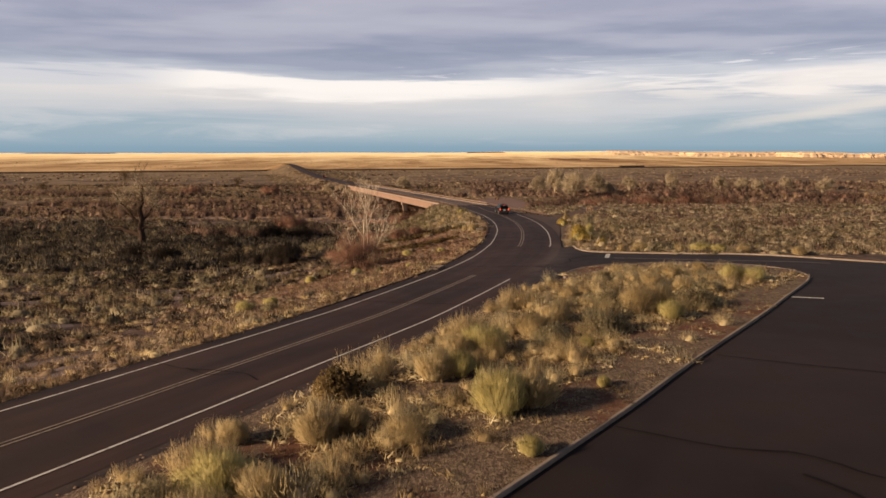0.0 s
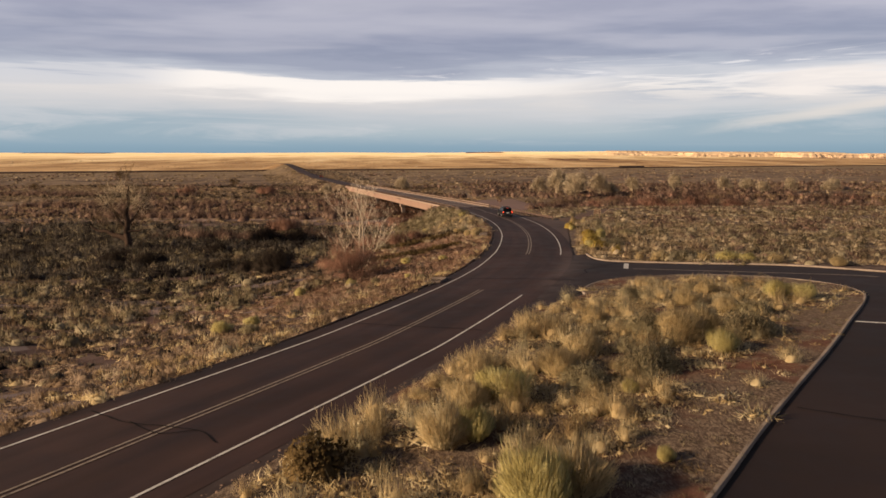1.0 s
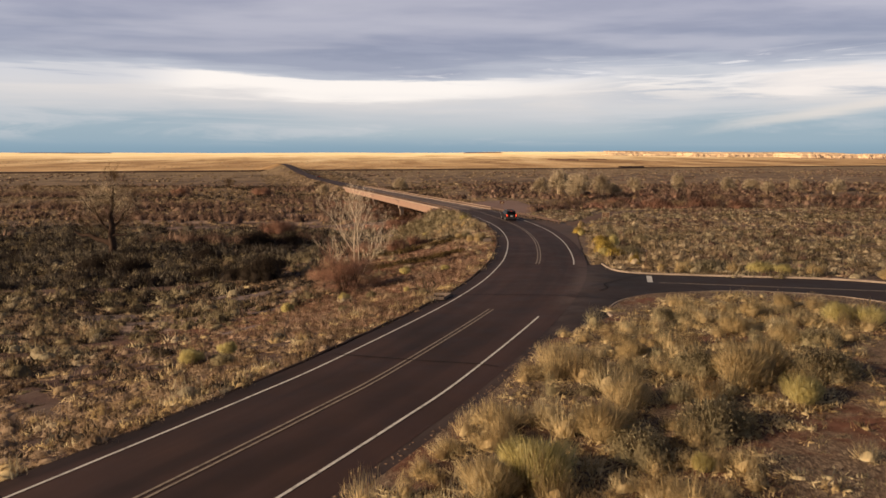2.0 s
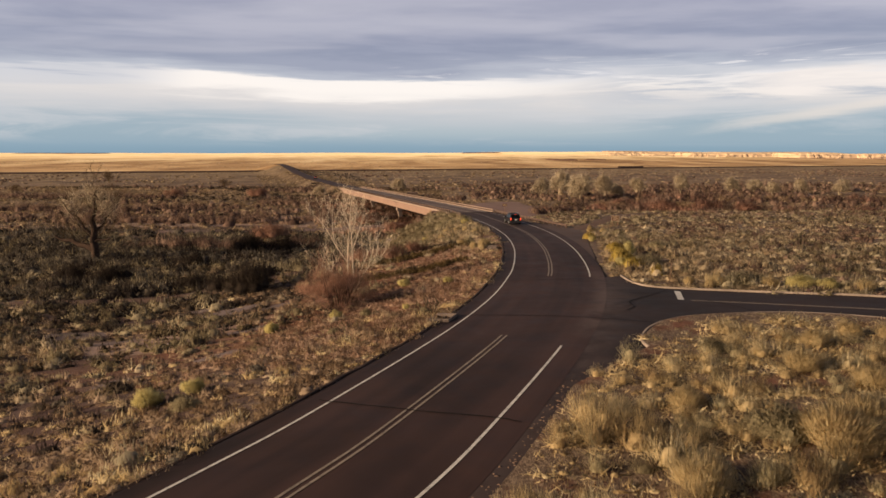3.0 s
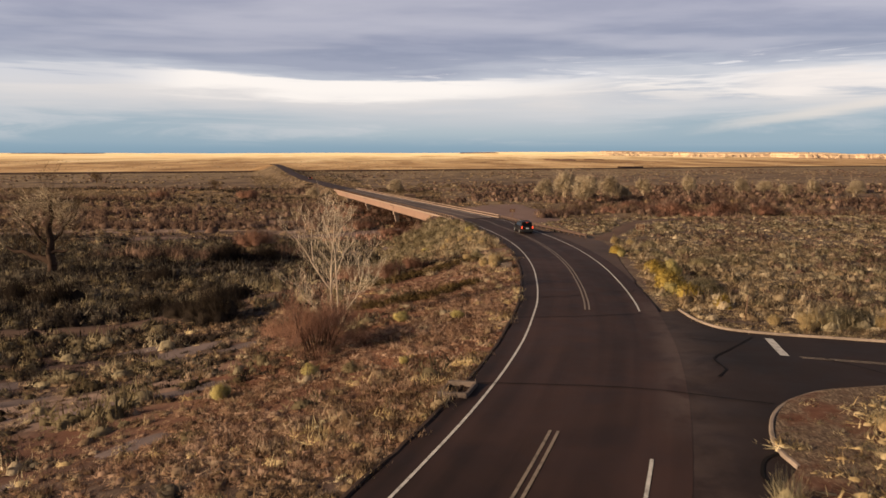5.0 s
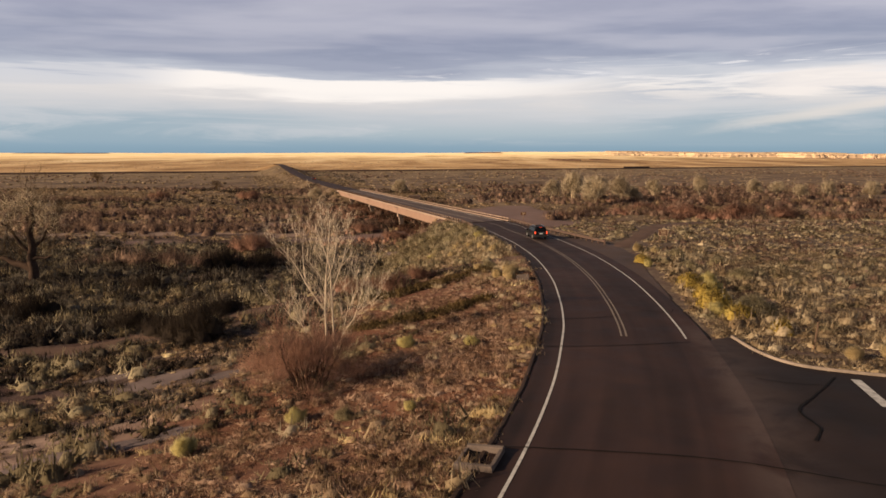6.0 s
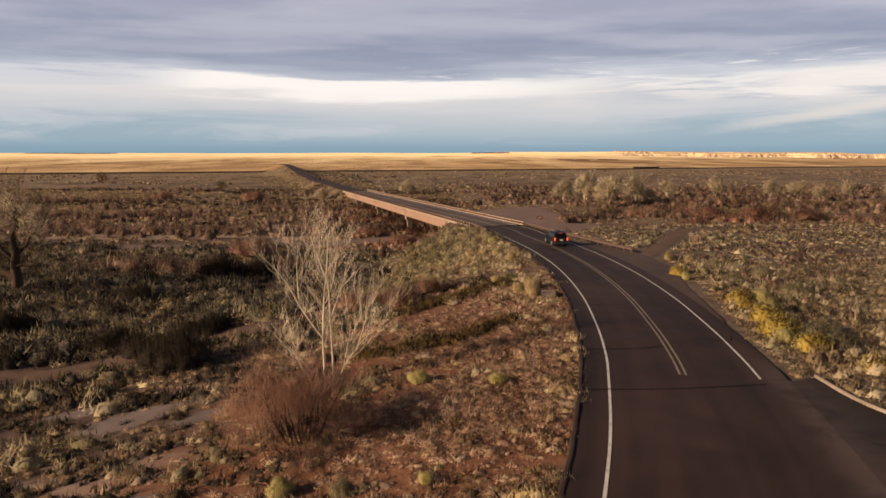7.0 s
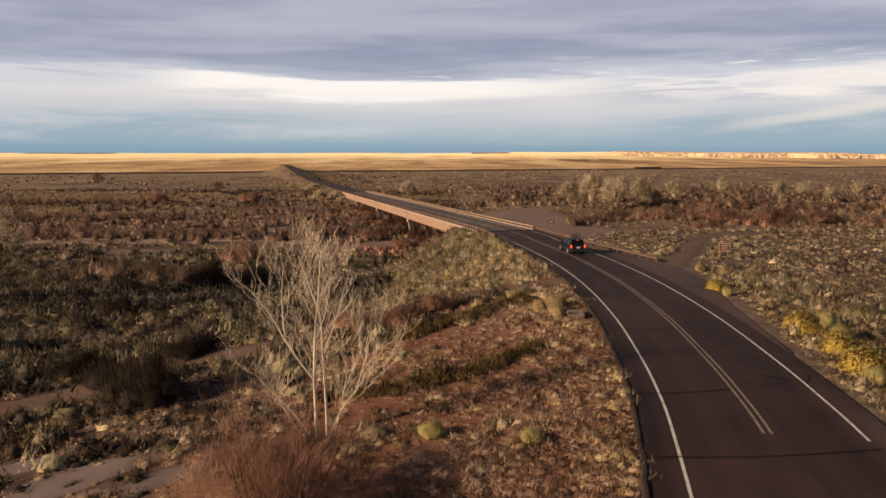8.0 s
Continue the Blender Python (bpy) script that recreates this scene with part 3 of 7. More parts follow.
def filled(outline, gap, height, rng_seed=1, edge_gap=None):
    """Fills an outline on the plan with triangles and lifts them to a height function."""
    ring = []
    pts = [np.array(q, float) for q in outline]
    for a, b in zip(pts, pts[1:] + pts[:1]):
        k = max(1, int(np.linalg.norm(b - a) / (edge_gap or gap)))
        ring += [a + (b - a) * i / k for i in range(k)]
    ring = np.array(ring)
    rng = np.random.RandomState(rng_seed)
    lo, hi = ring.min(axis=0), ring.max(axis=0)
    xs, ys = np.meshgrid(np.arange(lo[0], hi[0], gap), np.arange(lo[1], hi[1], gap))
    inner = np.stack([xs.ravel(), ys.ravel()], axis=1) + rng.uniform(-0.2, 0.2, (xs.size, 2)) * gap
    inner = inner[inside(inner, ring)]
    near = np.sqrt(((inner[:, None, :] - ring[None, ::2, :]) ** 2).sum(-1)).min(axis=1)
    inner = inner[near > gap * 0.4]
    allp = [Vector(q) for q in ring] + [Vector(q) for q in inner]
    n = len(ring)
    verts, _, faces, _, _, _ = plan_geometry.delaunay_2d_cdt(allp, [(i, (i + 1) % n) for i in range(n)], [list(range(n))], 1, 1e-5)
    v = np.array([(q.x, q.y) for q in verts])
    return np.column_stack([v, height(v[:, 0], v[:, 1])]), np.array([f for f in faces if len(f) == 3])


def inside(p, ring):
    x, y = p[:, 0], p[:, 1]
    hit = np.zeros(len(p), bool)
    for (x0, y0), (x1, y1) in zip(ring, np.roll(ring, -1, axis=0)):
        cross = ((y0 > y) != (y1 > y)) & (x < (x1 - x0) * (y - y0) / (y1 - y0 + 1e-12) + x0)
        hit ^= cross
    return hit


KERB_N = spline([(15.0, 73.0), (14.9, 69.6), (15.5, 67.2), (17.4, 65.6), (21.0, 63.6), (28.7, 59.0), (36.0, 53.2), (48, 43.5), (70, 26)], 0.4)
ISLAND_KERB = spline([(9.5, 48.6), (9.6, 50.0), (10.2, 51.6), (11.2, 53.2), (12.8, 54.6), (15.2, 55.4), (20.3, 55.2), (24.6, 52.6), (26.6, 49.4), (26.6, 46.2), (25.2, 43.6), (21.0, 38.4), (17.2, 33.7),
                      (12.2, 27.8), (9.3, 24.3), (6.5, 20.8), (3.1, 16.8), (-3, 9.6), (-14, -4), (-40, -36)], 0.4)


def road_side(y0, y1, offset):
    pick = (LINE[:, 1] >= y0) & (LINE[:, 1] <= y1)
    return (LINE + RIGHT * offset)[pick]


lot_ring = [tuple(q) for q in road_side(-40, 74, 2.5)[::6]] + [tuple(q) for q in KERB_N[::3]] + [(70, -40)]
lot = part("car_park", mesh_from("car_park", *filled(lot_ring, 2.0, lambda x, y: road_z(x, y) + 0.018), LOT, True), LOT)
spots = np.empty(len(lot.data.vertices) * 3, np.float32)
lot.data.vertices.foreach_get("co", spots)
off, _ = nearest(spots[0::3], spots[1::3], slice(None))
lot.data.attributes.new("dust", "FLOAT", "POINT").data.foreach_set("value", np.interp(off, [4.7, 5.3, 7.0], [1.0, 0.75, 0.0]).astype(np.float32))
tagged(lot, "dark asphalt side road and car park with sealed cracks", "road", kind="structure")
DUSTY = asphalt("dusty_asphalt", (0.036, 0.023, 0.019), (0.080, 0.052, 0.041))
wide = part("gravel_pullout", mesh_from("gravel_pullout", *filled([(13.0, 82), (15.6, 84.5), (17.6, 96), (20.4, 109), (21.4, 118), (18.6, 126), (13, 132), (11, 132), (13, 110)], 1.2, lambda x, y: road_z(x, y) + 0.022), DUSTY, True), DUSTY)
tagged(wide, "dark dusty paved pull-out beside the road", "road", kind="structure")

island_ring = [tuple(q) for q in ISLAND_KERB[::2]] + [tuple(q) for q in road_side(-40, 47.2, 5.3)[::4]]


def island_z(x, y):
    d, _ = nearest(x, y, slice(None))
    return road_z(x, y) + 0.02 + 0.11 * step(5.3, 6.6, d) + 0.06 * lumps(x, y, 21, 2.5, 3) * step(5.6, 7.5, d)


island = part("planted_island", mesh_from("planted_island", *filled(island_ring, 0.7, island_z, edge_gap=0.6), ISLAND_SOIL, True), ISLAND_SOIL)
tagged(island, "red-brown soil island with dry litter between road and car park", "traffic island", kind="structure")
KERB_PROFILE = [(-0.08, -0.1), (-0.075, 0.12), (-0.045, 0.15), (0.05, 0.15), (0.075, 0.125), (0.09, -0.1)]


def kerb(name, line, label):
    z = road_z(line[:, 0], line[:, 1])
    v, q = strip(np.column_stack([line, z]), KERB_PROFILE)
    ob = part(name, mesh_from(name, v, q, KERB), KERB)
    return tagged(ob, label, "kerb", kind="structure")


kerb("kerb_island", ISLAND_KERB, "pale concrete kerb round the planted island")
kerb("kerb_north", KERB_N, "pale concrete kerb along the side road")


def painted(name, a, b, width, material, parent, label=""):
    """A straight painted band on the paved ground."""
    a, b = np.array(a, float), np.array(b, float)
    k = max(2, int(np.linalg.norm(b - a) / 0.8) + 1)
    xy = a + (b - a) * np.linspace(0, 1, k)[:, None]
    v, q = strip(np.column_stack([xy, road_z(xy[:, 0], xy[:, 1]) + 0.03]), [(-width / 2, 0), (width / 2, 0)])
    return part(name, mesh_from(name, v, q, material), material, parent, label)


painted("stop_line", (16.85, 64.6), (15.75, 60.9), 0.42, WHITE, lot, "white stop line")
for o in (0.0, 0.22):
    painted("centre_line", (16.3, 60.35 + o), (32.0, 52.2 + o), 0.09, YELLOW, lot, "faded yellow line")
painted("stall_line", (21.4, 38.5), (22.9, 37.7), 0.24, WHITE, lot, "short white stall mark")


def crack(points, width, parent, lift, seed):
    """A sealed crack that wanders between its points."""
    line = spline(points, 0.25)
    line = line + 0.05 * np.stack([lumps(line[:, 0] * 7, line[:, 1] * 7, seed, 3), lumps(line[:, 0] * 7, line[:, 1] * 7, seed + 1, 3)], axis=1)
    wide = width * (1 + 0.5 * lumps(line[:, 0] * 5, line[:, 1] * 5, seed + 2, 2))
    t = np.gradient(line, axis=0)
    t /= np.linalg.norm(t, axis=1)[:, None]
    r = np.stack([t[:, 1], -t[:, 0]], axis=1)
    a, b = line - r * wide[:, None] / 2, line + r * wide[:, None] / 2
    v = np.concatenate([np.column_stack([p, road_z(p[:, 0], p[:, 1]) + lift]) for p in (a, b)])
    n = len(line)
    i = np.arange(n - 1)
    return part("crack", mesh_from("crack", v, np.stack([i, i + n, i + n + 1, i + 1], axis=1), SEAL), SEAL, parent, "dark sealed crack")


crack([(-13.5, 28.7), (-11.6, 27.4), (-9.75, 26.8), (-8.4, 26.2), (-7.6, 25.2)], 0.055, road, 0.048, 3)
crack([(-11.4, 27.4), (-9.9, 26.2), (-8.6, 26.4)], 0.045, road, 0.048, 4)
crack([(-6.0, 42.6), (-2.3, 41.1), (0.8, 40.0), (1.9, 39.4)], 0.084, road, 0.048, 5)
crack([(0.0, 58.4), (3.5, 57.7), (7.4, 56.6), (11.7, 54.2)], 0.077, road, 0.048, 6)
crack([(3.2, 71.6), (6.6, 71.5), (8.7, 71.6), (12.3, 72.0)], 0.084, road, 0.048, 7)
crack([(4.3, 78.0), (6.9, 78.0), (9.7, 78.5)], 0.077, road, 0.048, 8)
crack([(6.0, 90.0), (8.5, 89.6), (10.5, 89.6)], 0.070, road, 0.048, 9)
crack([(12.0, 80.4), (13.6, 79.6), (14.3, 80.6)], 0.070, road, 0.048, 10)
crack([(5.4, 19.0), (6.9, 17.9), (8.2, 17.1), (9.6, 16.7), (10.4, 16.0), (11.1, 15.0), (14, 13.2)], 0.09, lot, 0.05, 11)
crack([(11.7, 26.5), (14.0, 24.9), (16.7, 23.3), (22, 20)], 0.07, lot, 0.05, 12)
crack([(9.2, 15.4), (9.8, 14.4), (10.0, 13.2)], 0.12, lot, 0.05, 13)
crack([(10.3, 50.2), (8.9, 49.4), (8.2, 48.2), (8.3, 46.8)], 0.11, lot, 0.05, 14)
crack([(17.2, 60.2), (18.2, 57.8), (18.6, 55.8)], 0.08, lot, 0.05, 15)
crack([(16.1, 65.0), (14.6, 63.4), (12.5, 61.3), (12.0, 60.3), (11.9, 59.0), (11.0, 57.8)], 0.10, lot, 0.05, 16)
crack([(12.6, 65.2), (13.6, 64.4), (15.0, 63.9)], 0.06, lot, 0.05, 17)


# ---------------------------------------------------------------- dirt tracks
TRACKS = [spline([(8.6, 108.4), (4.0, 108.2), (-0.5, 108.6), (-5.5, 107.6), (-10.9, 103.0), (-16.5, 97.6), (-24.0, 96.4), (-30.0, 91.6), (-36, 89.5), (-60, 86)], 0.4),
          spline([(20.5, 117.0), (23.0, 122.0), (26.4, 128.2), (30.4, 137.0), (36.0, 147.0), (46.0, 154.0)], 0.4)]
HEDGE_A = spline([(-8.0, 83.0), (-4.6, 83.8), (-1.8, 84.6), (1.8, 87.8)], 0.2)
HEDGE_B = spline([(-8.5, 94.0), (-3.3, 97.4), (0.2, 100.4), (2.8, 102.6)], 0.2)


def wash(x, y):
    """The bare sandy river bed: one where it is bare."""
    mid = np.interp(x, [-120, -40, -10, 10, 30, 60, 140], [168, 172, 186, 205, 208, 192, 186])
    half = np.interp(x, [-120, -30, 0, 18, 40, 70, 140], [2, 3, 7, 14, 11, 4, 2])
    a = np.abs(y - mid + 5 * lumps(x, y, 15, 20)) / half
    b = np.sqrt(((x - 20 + 0.12 * (y - 245)) / 13) ** 2 + ((y - 245) / 36) ** 2) + 0.75 * lumps(x, y, 16, 16)
    c = np.abs(y - 209 - 0.05 * (x + 56) + 4 * lumps(x, y, 17, 20)) / np.interp(x, [-110, -80, -56, -35, -25], [0.3, 1.5, 3.2, 2.2, 0.3])
    return step(1.25, 0.8, np.minimum(np.minimum(a, b), c))


def draped(name, line, half, material, lift=0.05):
    """A band of worn earth that follows the ground."""
    p = np.column_stack([line, np.zeros(len(line))])
    offs = np.linspace(-1, 1, 7)
    edge = half * (1 + 0.35 * lumps(line[:, 0] * 3, line[:, 1] * 3, 19, 6))
    t = np.gradient(line, axis=0)
    t /= np.linalg.norm(t, axis=1)[:, None]
    r = np.stack([t[:, 1], -t[:, 0]], axis=1)
    xy = line[:, None, :] + r[:, None, :] * (edge[:, None] * offs[None, :])[..., None]
    z = grounded(xy[..., 0], xy[..., 1]) + lift - 0.09 * np.abs(offs)[None, :] ** 4
    n, k = z.shape
    idx = np.arange(n * k).reshape(n, k)
    q = np.stack([idx[:-1, :-1], idx[:-1, 1:], idx[1:, 1:], idx[1:, :-1]], axis=-1).reshape(-1, 4)
    return part(name, mesh_from(name, np.dstack([xy, z]).reshape(-1, 3), q, material, True), material)


EARTH = plain("trodden_earth", (0.105, 0.066, 0.049), 0.95, 0.1, scale=1.6, vary=0.3, bump=0.03)
SAND = plain("pale_river_sand", (0.152, 0.102, 0.090), 0.95, 0.1, scale=0.25, vary=0.3, bump=0.03)
for line, half in zip(TRACKS, (1.9, 1.5)):
    tagged(draped("dirt_track", line, half, EARTH), "bare brown dirt track worn through the brush", "track", kind="structure")

# patches of dried pale mud in the hollows: place, half length, half width, turn
MUD_FLATS = [(-17.6, 29.6, 4.6, 2.3, 25), (-21.5, 33.5, 2.6, 1.0, 40), (-31.0, 46.5, 4.0, 1.6, 15), (-41.0, 61.5, 5.0, 1.8, 10), (-33.0, 72.0, 3.6, 1.6, 5), (-28.0, 68.5, 2.6, 1.1, 25), (-20.8, 65.0, 2.4, 1.3, 30),
             (-16.2, 66.0, 2.4, 1.2, 20), (-15.0, 57.0, 2.0, 1.0, 40), (-21.0, 77.6, 3.4, 2.0, 15), (-16.2, 76.2, 2.0, 1.0, 10), (-25.4, 80.2, 2.2, 1.1, 0), (-19.5, 53.0, 2.2, 0.9, 35), (-47.0, 70.0, 4.5, 1.6, 5),
             (-15.0, 150.0, 7.0, 5.0, 20), (-22.0, 162.0, 9.0, 3.0, 5), (-48.0, 155.0, 9.0, 1.6, 0), (-30.0, 196.0, 8.0, 1.8, 0), (-76.0, 160.0, 10.0, 2.0, 5)]
MUD = plain("pale_dried_mud", (0.128, 0.098, 0.094), 0.95, 0.1, scale=1.1, vary=0.3, bump=0.03)


def in_mud(x, y, grow=1.0):
    """One inside the mud patches, whose edges wander."""
    out = np.zeros(np.shape(x), bool)
    for cx, cy, a, b, turn in MUD_FLATS:
        c, s = math.cos(radians(turn)), math.sin(radians(turn))
        u, v = (x - cx) * c + (y - cy) * s, (y - cy) * c - (x - cx) * s
        out |= (u / a) ** 2 + (v / b) ** 2 < grow * (1 + 0.7 * lumps(x * 3, y * 3, 23, 4))
    return out


for cx, cy, a, b, turn in MUD_FLATS:
    c, s = math.cos(radians(turn)), math.sin(radians(turn))
    ring, rows = np.linspace(0, 2 * np.pi, 40, endpoint=False), np.linspace(0.0, 1, 7)
    far = np.stack([a * np.cos(ring), b * np.sin(ring)], axis=1) * (1 + 0.35 * lumps(cx * 9 + 40 * np.cos(ring), cy * 9 + 40 * np.sin(ring), 27, 18))[:, None]
    u, v = far[None, :, 0] * rows[:, None], far[None, :, 1] * rows[:, None]
    mx, my = cx + u * c - v * s, cy + u * s + v * c
    mz = grounded(mx, my) + 0.035 - 0.09 * rows[:, None] ** 5
    ids = np.arange(mx.size).reshape(mx.shape)
    nxt = np.roll(ids, -1, axis=1)
    cells = np.stack([ids[:-1], ids[1:], nxt[1:], nxt[:-1]], axis=-1).reshape(-1, 4)
    tagged(part("mud_flat", mesh_from("mud_flat", np.stack([mx, my, mz], axis=-1).reshape(-1, 3), cells, MUD, True), MUD), "pale mauve dried mud between grass tufts", "mud", kind="structure")

# dry river bed
wx, wy = np.meshgrid(np.arange(-130, 150, 2.0), np.arange(150, 314, 2.0))
bare = wash(wx, wy)
wz = grounded(wx, wy) - 0.35 + 0.5 * bare
ids = np.arange(wx.size).reshape(wx.shape)
cells = np.stack([ids[:-1, :-1], ids[:-1, 1:], ids[1:, 1:], ids[1:, :-1]], axis=-1).reshape(-1, 4)
cells = cells[bare.ravel()[cells].max(axis=1) > 0.02]
used_ids, cells = np.unique(cells, return_inverse=True)
bed = part("river_bed", mesh_from("river_bed", np.stack([wx, wy, wz], axis=-1).reshape(-1, 3)[used_ids], cells.reshape(-1, 4), SAND, True), SAND)
tagged(bed, "dry pale pinkish sand of the river bed", "river bed", kind="structure")


# ---------------------------------------------------------------- bridge
AX = (B_FAR - B_NEAR) / np.linalg.norm(B_FAR - B_NEAR)
B_LEN = float(np.linalg.norm(B_FAR - B_NEAR))
B_ANG = math.degrees(math.atan2(AX[1], AX[0]))
B_PITCH = math.atan2(-3.4 + 1.35, B_LEN)
bridge = thing("road_bridge", "long tan steel girder road bridge with low railings", "bridge", m=pose(B_NEAR[0], B_NEAR[1], -1.35, 0, -math.degrees(B_PITCH), B_ANG))
# darker than CONCRETE: the deck's shade on caps and piers is in the colour
PIER = plain("shaded_pier_concrete", (0.264, 0.196, 0.153), 0.9, 0.15, scale=3, vary=0.3, bump=0.01)
RAIL_POST = plain("brown_rail_post", (0.13, 0.075, 0.048), 0.85, 0.2, scale=5, vary=0.3)
# along +x from the near end, +y to the left; the girders meet over the piers
L = B_LEN
BAYS = (0.0, 51.0, 91.0, 130.5, L)
DECK = asphalt("grey_deck_asphalt", (0.046, 0.0315, 0.0275), (0.094, 0.0655, 0.0570))
part("deck", boxed((L, 9.8, 0.28), (L / 2, 0, -0.13)), DECK, bridge, "dark asphalt deck")
for side in (1, -1):
    part("kerb_beam", boxed((L, 0.42, 0.36), (L / 2, side * 4.9, -0.02), bevel=0.03), RAIL, bridge, "tan concrete edge beam")
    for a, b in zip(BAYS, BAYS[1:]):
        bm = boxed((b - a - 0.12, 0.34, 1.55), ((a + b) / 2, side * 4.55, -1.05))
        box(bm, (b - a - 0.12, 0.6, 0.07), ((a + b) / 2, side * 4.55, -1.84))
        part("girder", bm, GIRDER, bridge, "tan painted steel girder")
    part("rail", boxed((L, 0.09, 0.15), (L / 2, side * 4.80, 0.56), bevel=0.015), RAIL, bridge, "tan steel rail")
    for s in np.arange(0.6, L, 1.5):
        bm = boxed((0.24, 0.2, 0.55), (s, side * 4.98, 0.42), bevel=0.02)
        part("post", bm, RAIL_POST, bridge, "dark brown rail post")
    for s in BAYS[1:4]:
        bm = boxed((4.6, 0.05, 0.17), (s + 2.2, side * 4.745, -0.45))
        box(bm, (0.16, 0.05, 0.75), (s, side * 4.745, -0.8))
        part("hinge_plate", bm, DARK_STEEL, bridge, "dark hinge in the girder")
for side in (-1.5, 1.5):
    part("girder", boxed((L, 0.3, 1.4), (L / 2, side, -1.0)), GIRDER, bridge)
for s in BAYS[1:4]:
    bm = boxed((1.3, 9.6, 0.9), (s, 0, -2.32), bevel=0.06)
    part("pier_cap", bm, PIER, bridge)
    for side in (3.9, -3.9):
        bm = bmesh.new()
        made = bmesh.ops.create_cube(bm, size=1.0, matrix=Matrix.Translation((s, side, -6.2)) @ Matrix.Diagonal((0.8, 1.15, 7.0, 1)))
        for v in made["verts"]:
            if v.co.z < -6:
                v.co.y = side * 0.86 + (v.co.y - side) * 0.62
                v.co.x = s + (v.co.x - s) * 0.9
        part("pier", bm, PIER, bridge, "tapered concrete pier")
for s in (13.5, L + 0.4):
    part("abutment", boxed((1.6, 9.9, 5.4), (s, 0, -3.05), bevel=0.05), CONCRETE, bridge)
for s in BAYS[:4]:
    part("deck_joint", boxed((0.25, 9.2, 0.02), (s + 0.2, 0, 0.025)), SEAL, bridge)
for o in (-0.2, 0.09):
    part("centre_line", boxed((L, 0.11, 0.012), (L / 2, -o, 0.02)), YELLOW, bridge)
for o in (-3.5, 3.5):
    part("edge_line", boxed((L, 0.12, 0.012), (L / 2, o, 0.02)), WHITE, bridge)


# ---------------------------------------------------------------- guard rails on the approach
def guard_rail(name, path, label, gap=1.9, tall=0.75):
    """Timber-backed steel rail on posts along a path on the ground."""
    root = thing(name, label, "guard rail")
    line = spline(path, 0.25)
    z = np.maximum(grounded(line[:, 0], line[:, 1]), road_z(line[:, 0], line[:, 1]) - 0.12)
    pts = np.column_stack([line, z])
    v, q = strip(pts, [(-0.07, tall - 0.34), (-0.13, tall - 0.28), (-0.07, tall - 0.17), (-0.13, tall - 0.06), (-0.07, tall), (0.03, tall), (0.03, tall - 0.34), (-0.07, tall - 0.34)])
    part("beam", mesh_from("beam", v, q, DARK_STEEL), DARK_STEEL, root, "rusty steel beam")
    for i in range(0, len(line), int(gap / 0.25)):
        x, y, zz = pts[i]
        part("post", boxed((0.2, 0.2, tall + 0.5), (x, y, zz + tall / 2 - 0.2), bevel=0.02), DARK_STEEL, root)
    return root


guard_rail("guard_rail", [(19.4, 119.5), (18.1, 125), (15.9, 134), (13.5, 145), (11.2, 156)], "dark rusted guard rail on posts beside the road")
guard_rail("guard_rail", [(3.4, 143.5), (1.9, 153.5)], "short dark guard rail at the bridge end", 1.0)


# ---------------------------------------------------------------- plants: materials
DRY_GRASS = foliage("dry_golden_grass", [(0.1, (0.130, 0.082, 0.049)), (0.45, (0.290, 0.200, 0.123)), (0.85, (0.439, 0.330, 0.233))], 0.10)
RUDDY = foliage("ruddy_dry_grass", [(0.1, (0.152, 0.085, 0.054)), (0.45, (0.337, 0.209, 0.140)), (0.85, (0.527, 0.370, 0.271))], 0.10)
SAGE = foliage("sagebrush_leaves", [(0.1, (0.097, 0.073, 0.041)), (0.45, (0.242, 0.196, 0.116)), (0.85, (0.450, 0.380, 0.250))], 0.07)
DARK = foliage("dark_twigs", [(0.1, (0.022, 0.017, 0.014)), (0.5, (0.052, 0.039, 0.030)), (0.9, (0.110, 0.084, 0.060))], 0.06)
GREASE = foliage("greasewood_twigs", [(0.1, (0.022, 0.016, 0.014)), (0.45, (0.063, 0.050, 0.039)), (0.85, (0.194, 0.167, 0.127))], 0.07)
RUSSET = foliage("russet_twigs", [(0.1, (0.155, 0.077, 0.054)), (0.5, (0.340, 0.186, 0.129)), (0.9, (0.535, 0.327, 0.237))], 0.05)
# darker copy of RUSSET, with the bridge's shade put into its colour
SHADED_RUSSET = foliage("shaded_russet_twigs", [(0.1, (0.050, 0.024, 0.016)), (0.5, (0.120, 0.060, 0.040)), (0.9, (0.240, 0.135, 0.092))], 0.05)
MAUVE = foliage("brown_mauve_scrub", [(0.05, (0.074, 0.046, 0.037)), (0.45, (0.173, 0.110, 0.082)), (0.9, (0.347, 0.235, 0.173))], 0.04, grain=0.35)
DULL_STRAW = foliage("dull_straw", [(0.1, (0.210, 0.147, 0.087)), (0.45, (0.422, 0.320, 0.196)), (0.85, (0.583, 0.480, 0.331))], 0.08)
FAR_SAGE = foliage("distant_scrub", [(0.1, (0.128, 0.090, 0.053)), (0.45, (0.270, 0.198, 0.122)), (0.85, (0.441, 0.336, 0.216))], 0.03, grain=0.3)
FAR_STRAW = foliage("distant_dry_brush", [(0.1, (0.170, 0.110, 0.062)), (0.45, (0.332, 0.226, 0.129)), (0.85, (0.494, 0.359, 0.222))], 0.03, grain=0.3)
RABBIT = foliage("rabbitbrush_heads", [(0.05, (0.408, 0.330, 0.124)), (0.5, (0.755, 0.649, 0.286)), (0.9, (0.857, 0.783, 0.454))], 0.3, through=0.5)
STRAW = foliage("straw_brush", [(0.05, (0.353, 0.244, 0.121)), (0.5, (0.726, 0.565, 0.306)), (0.9, (0.872, 0.746, 0.476))], 0.25, through=0.5)
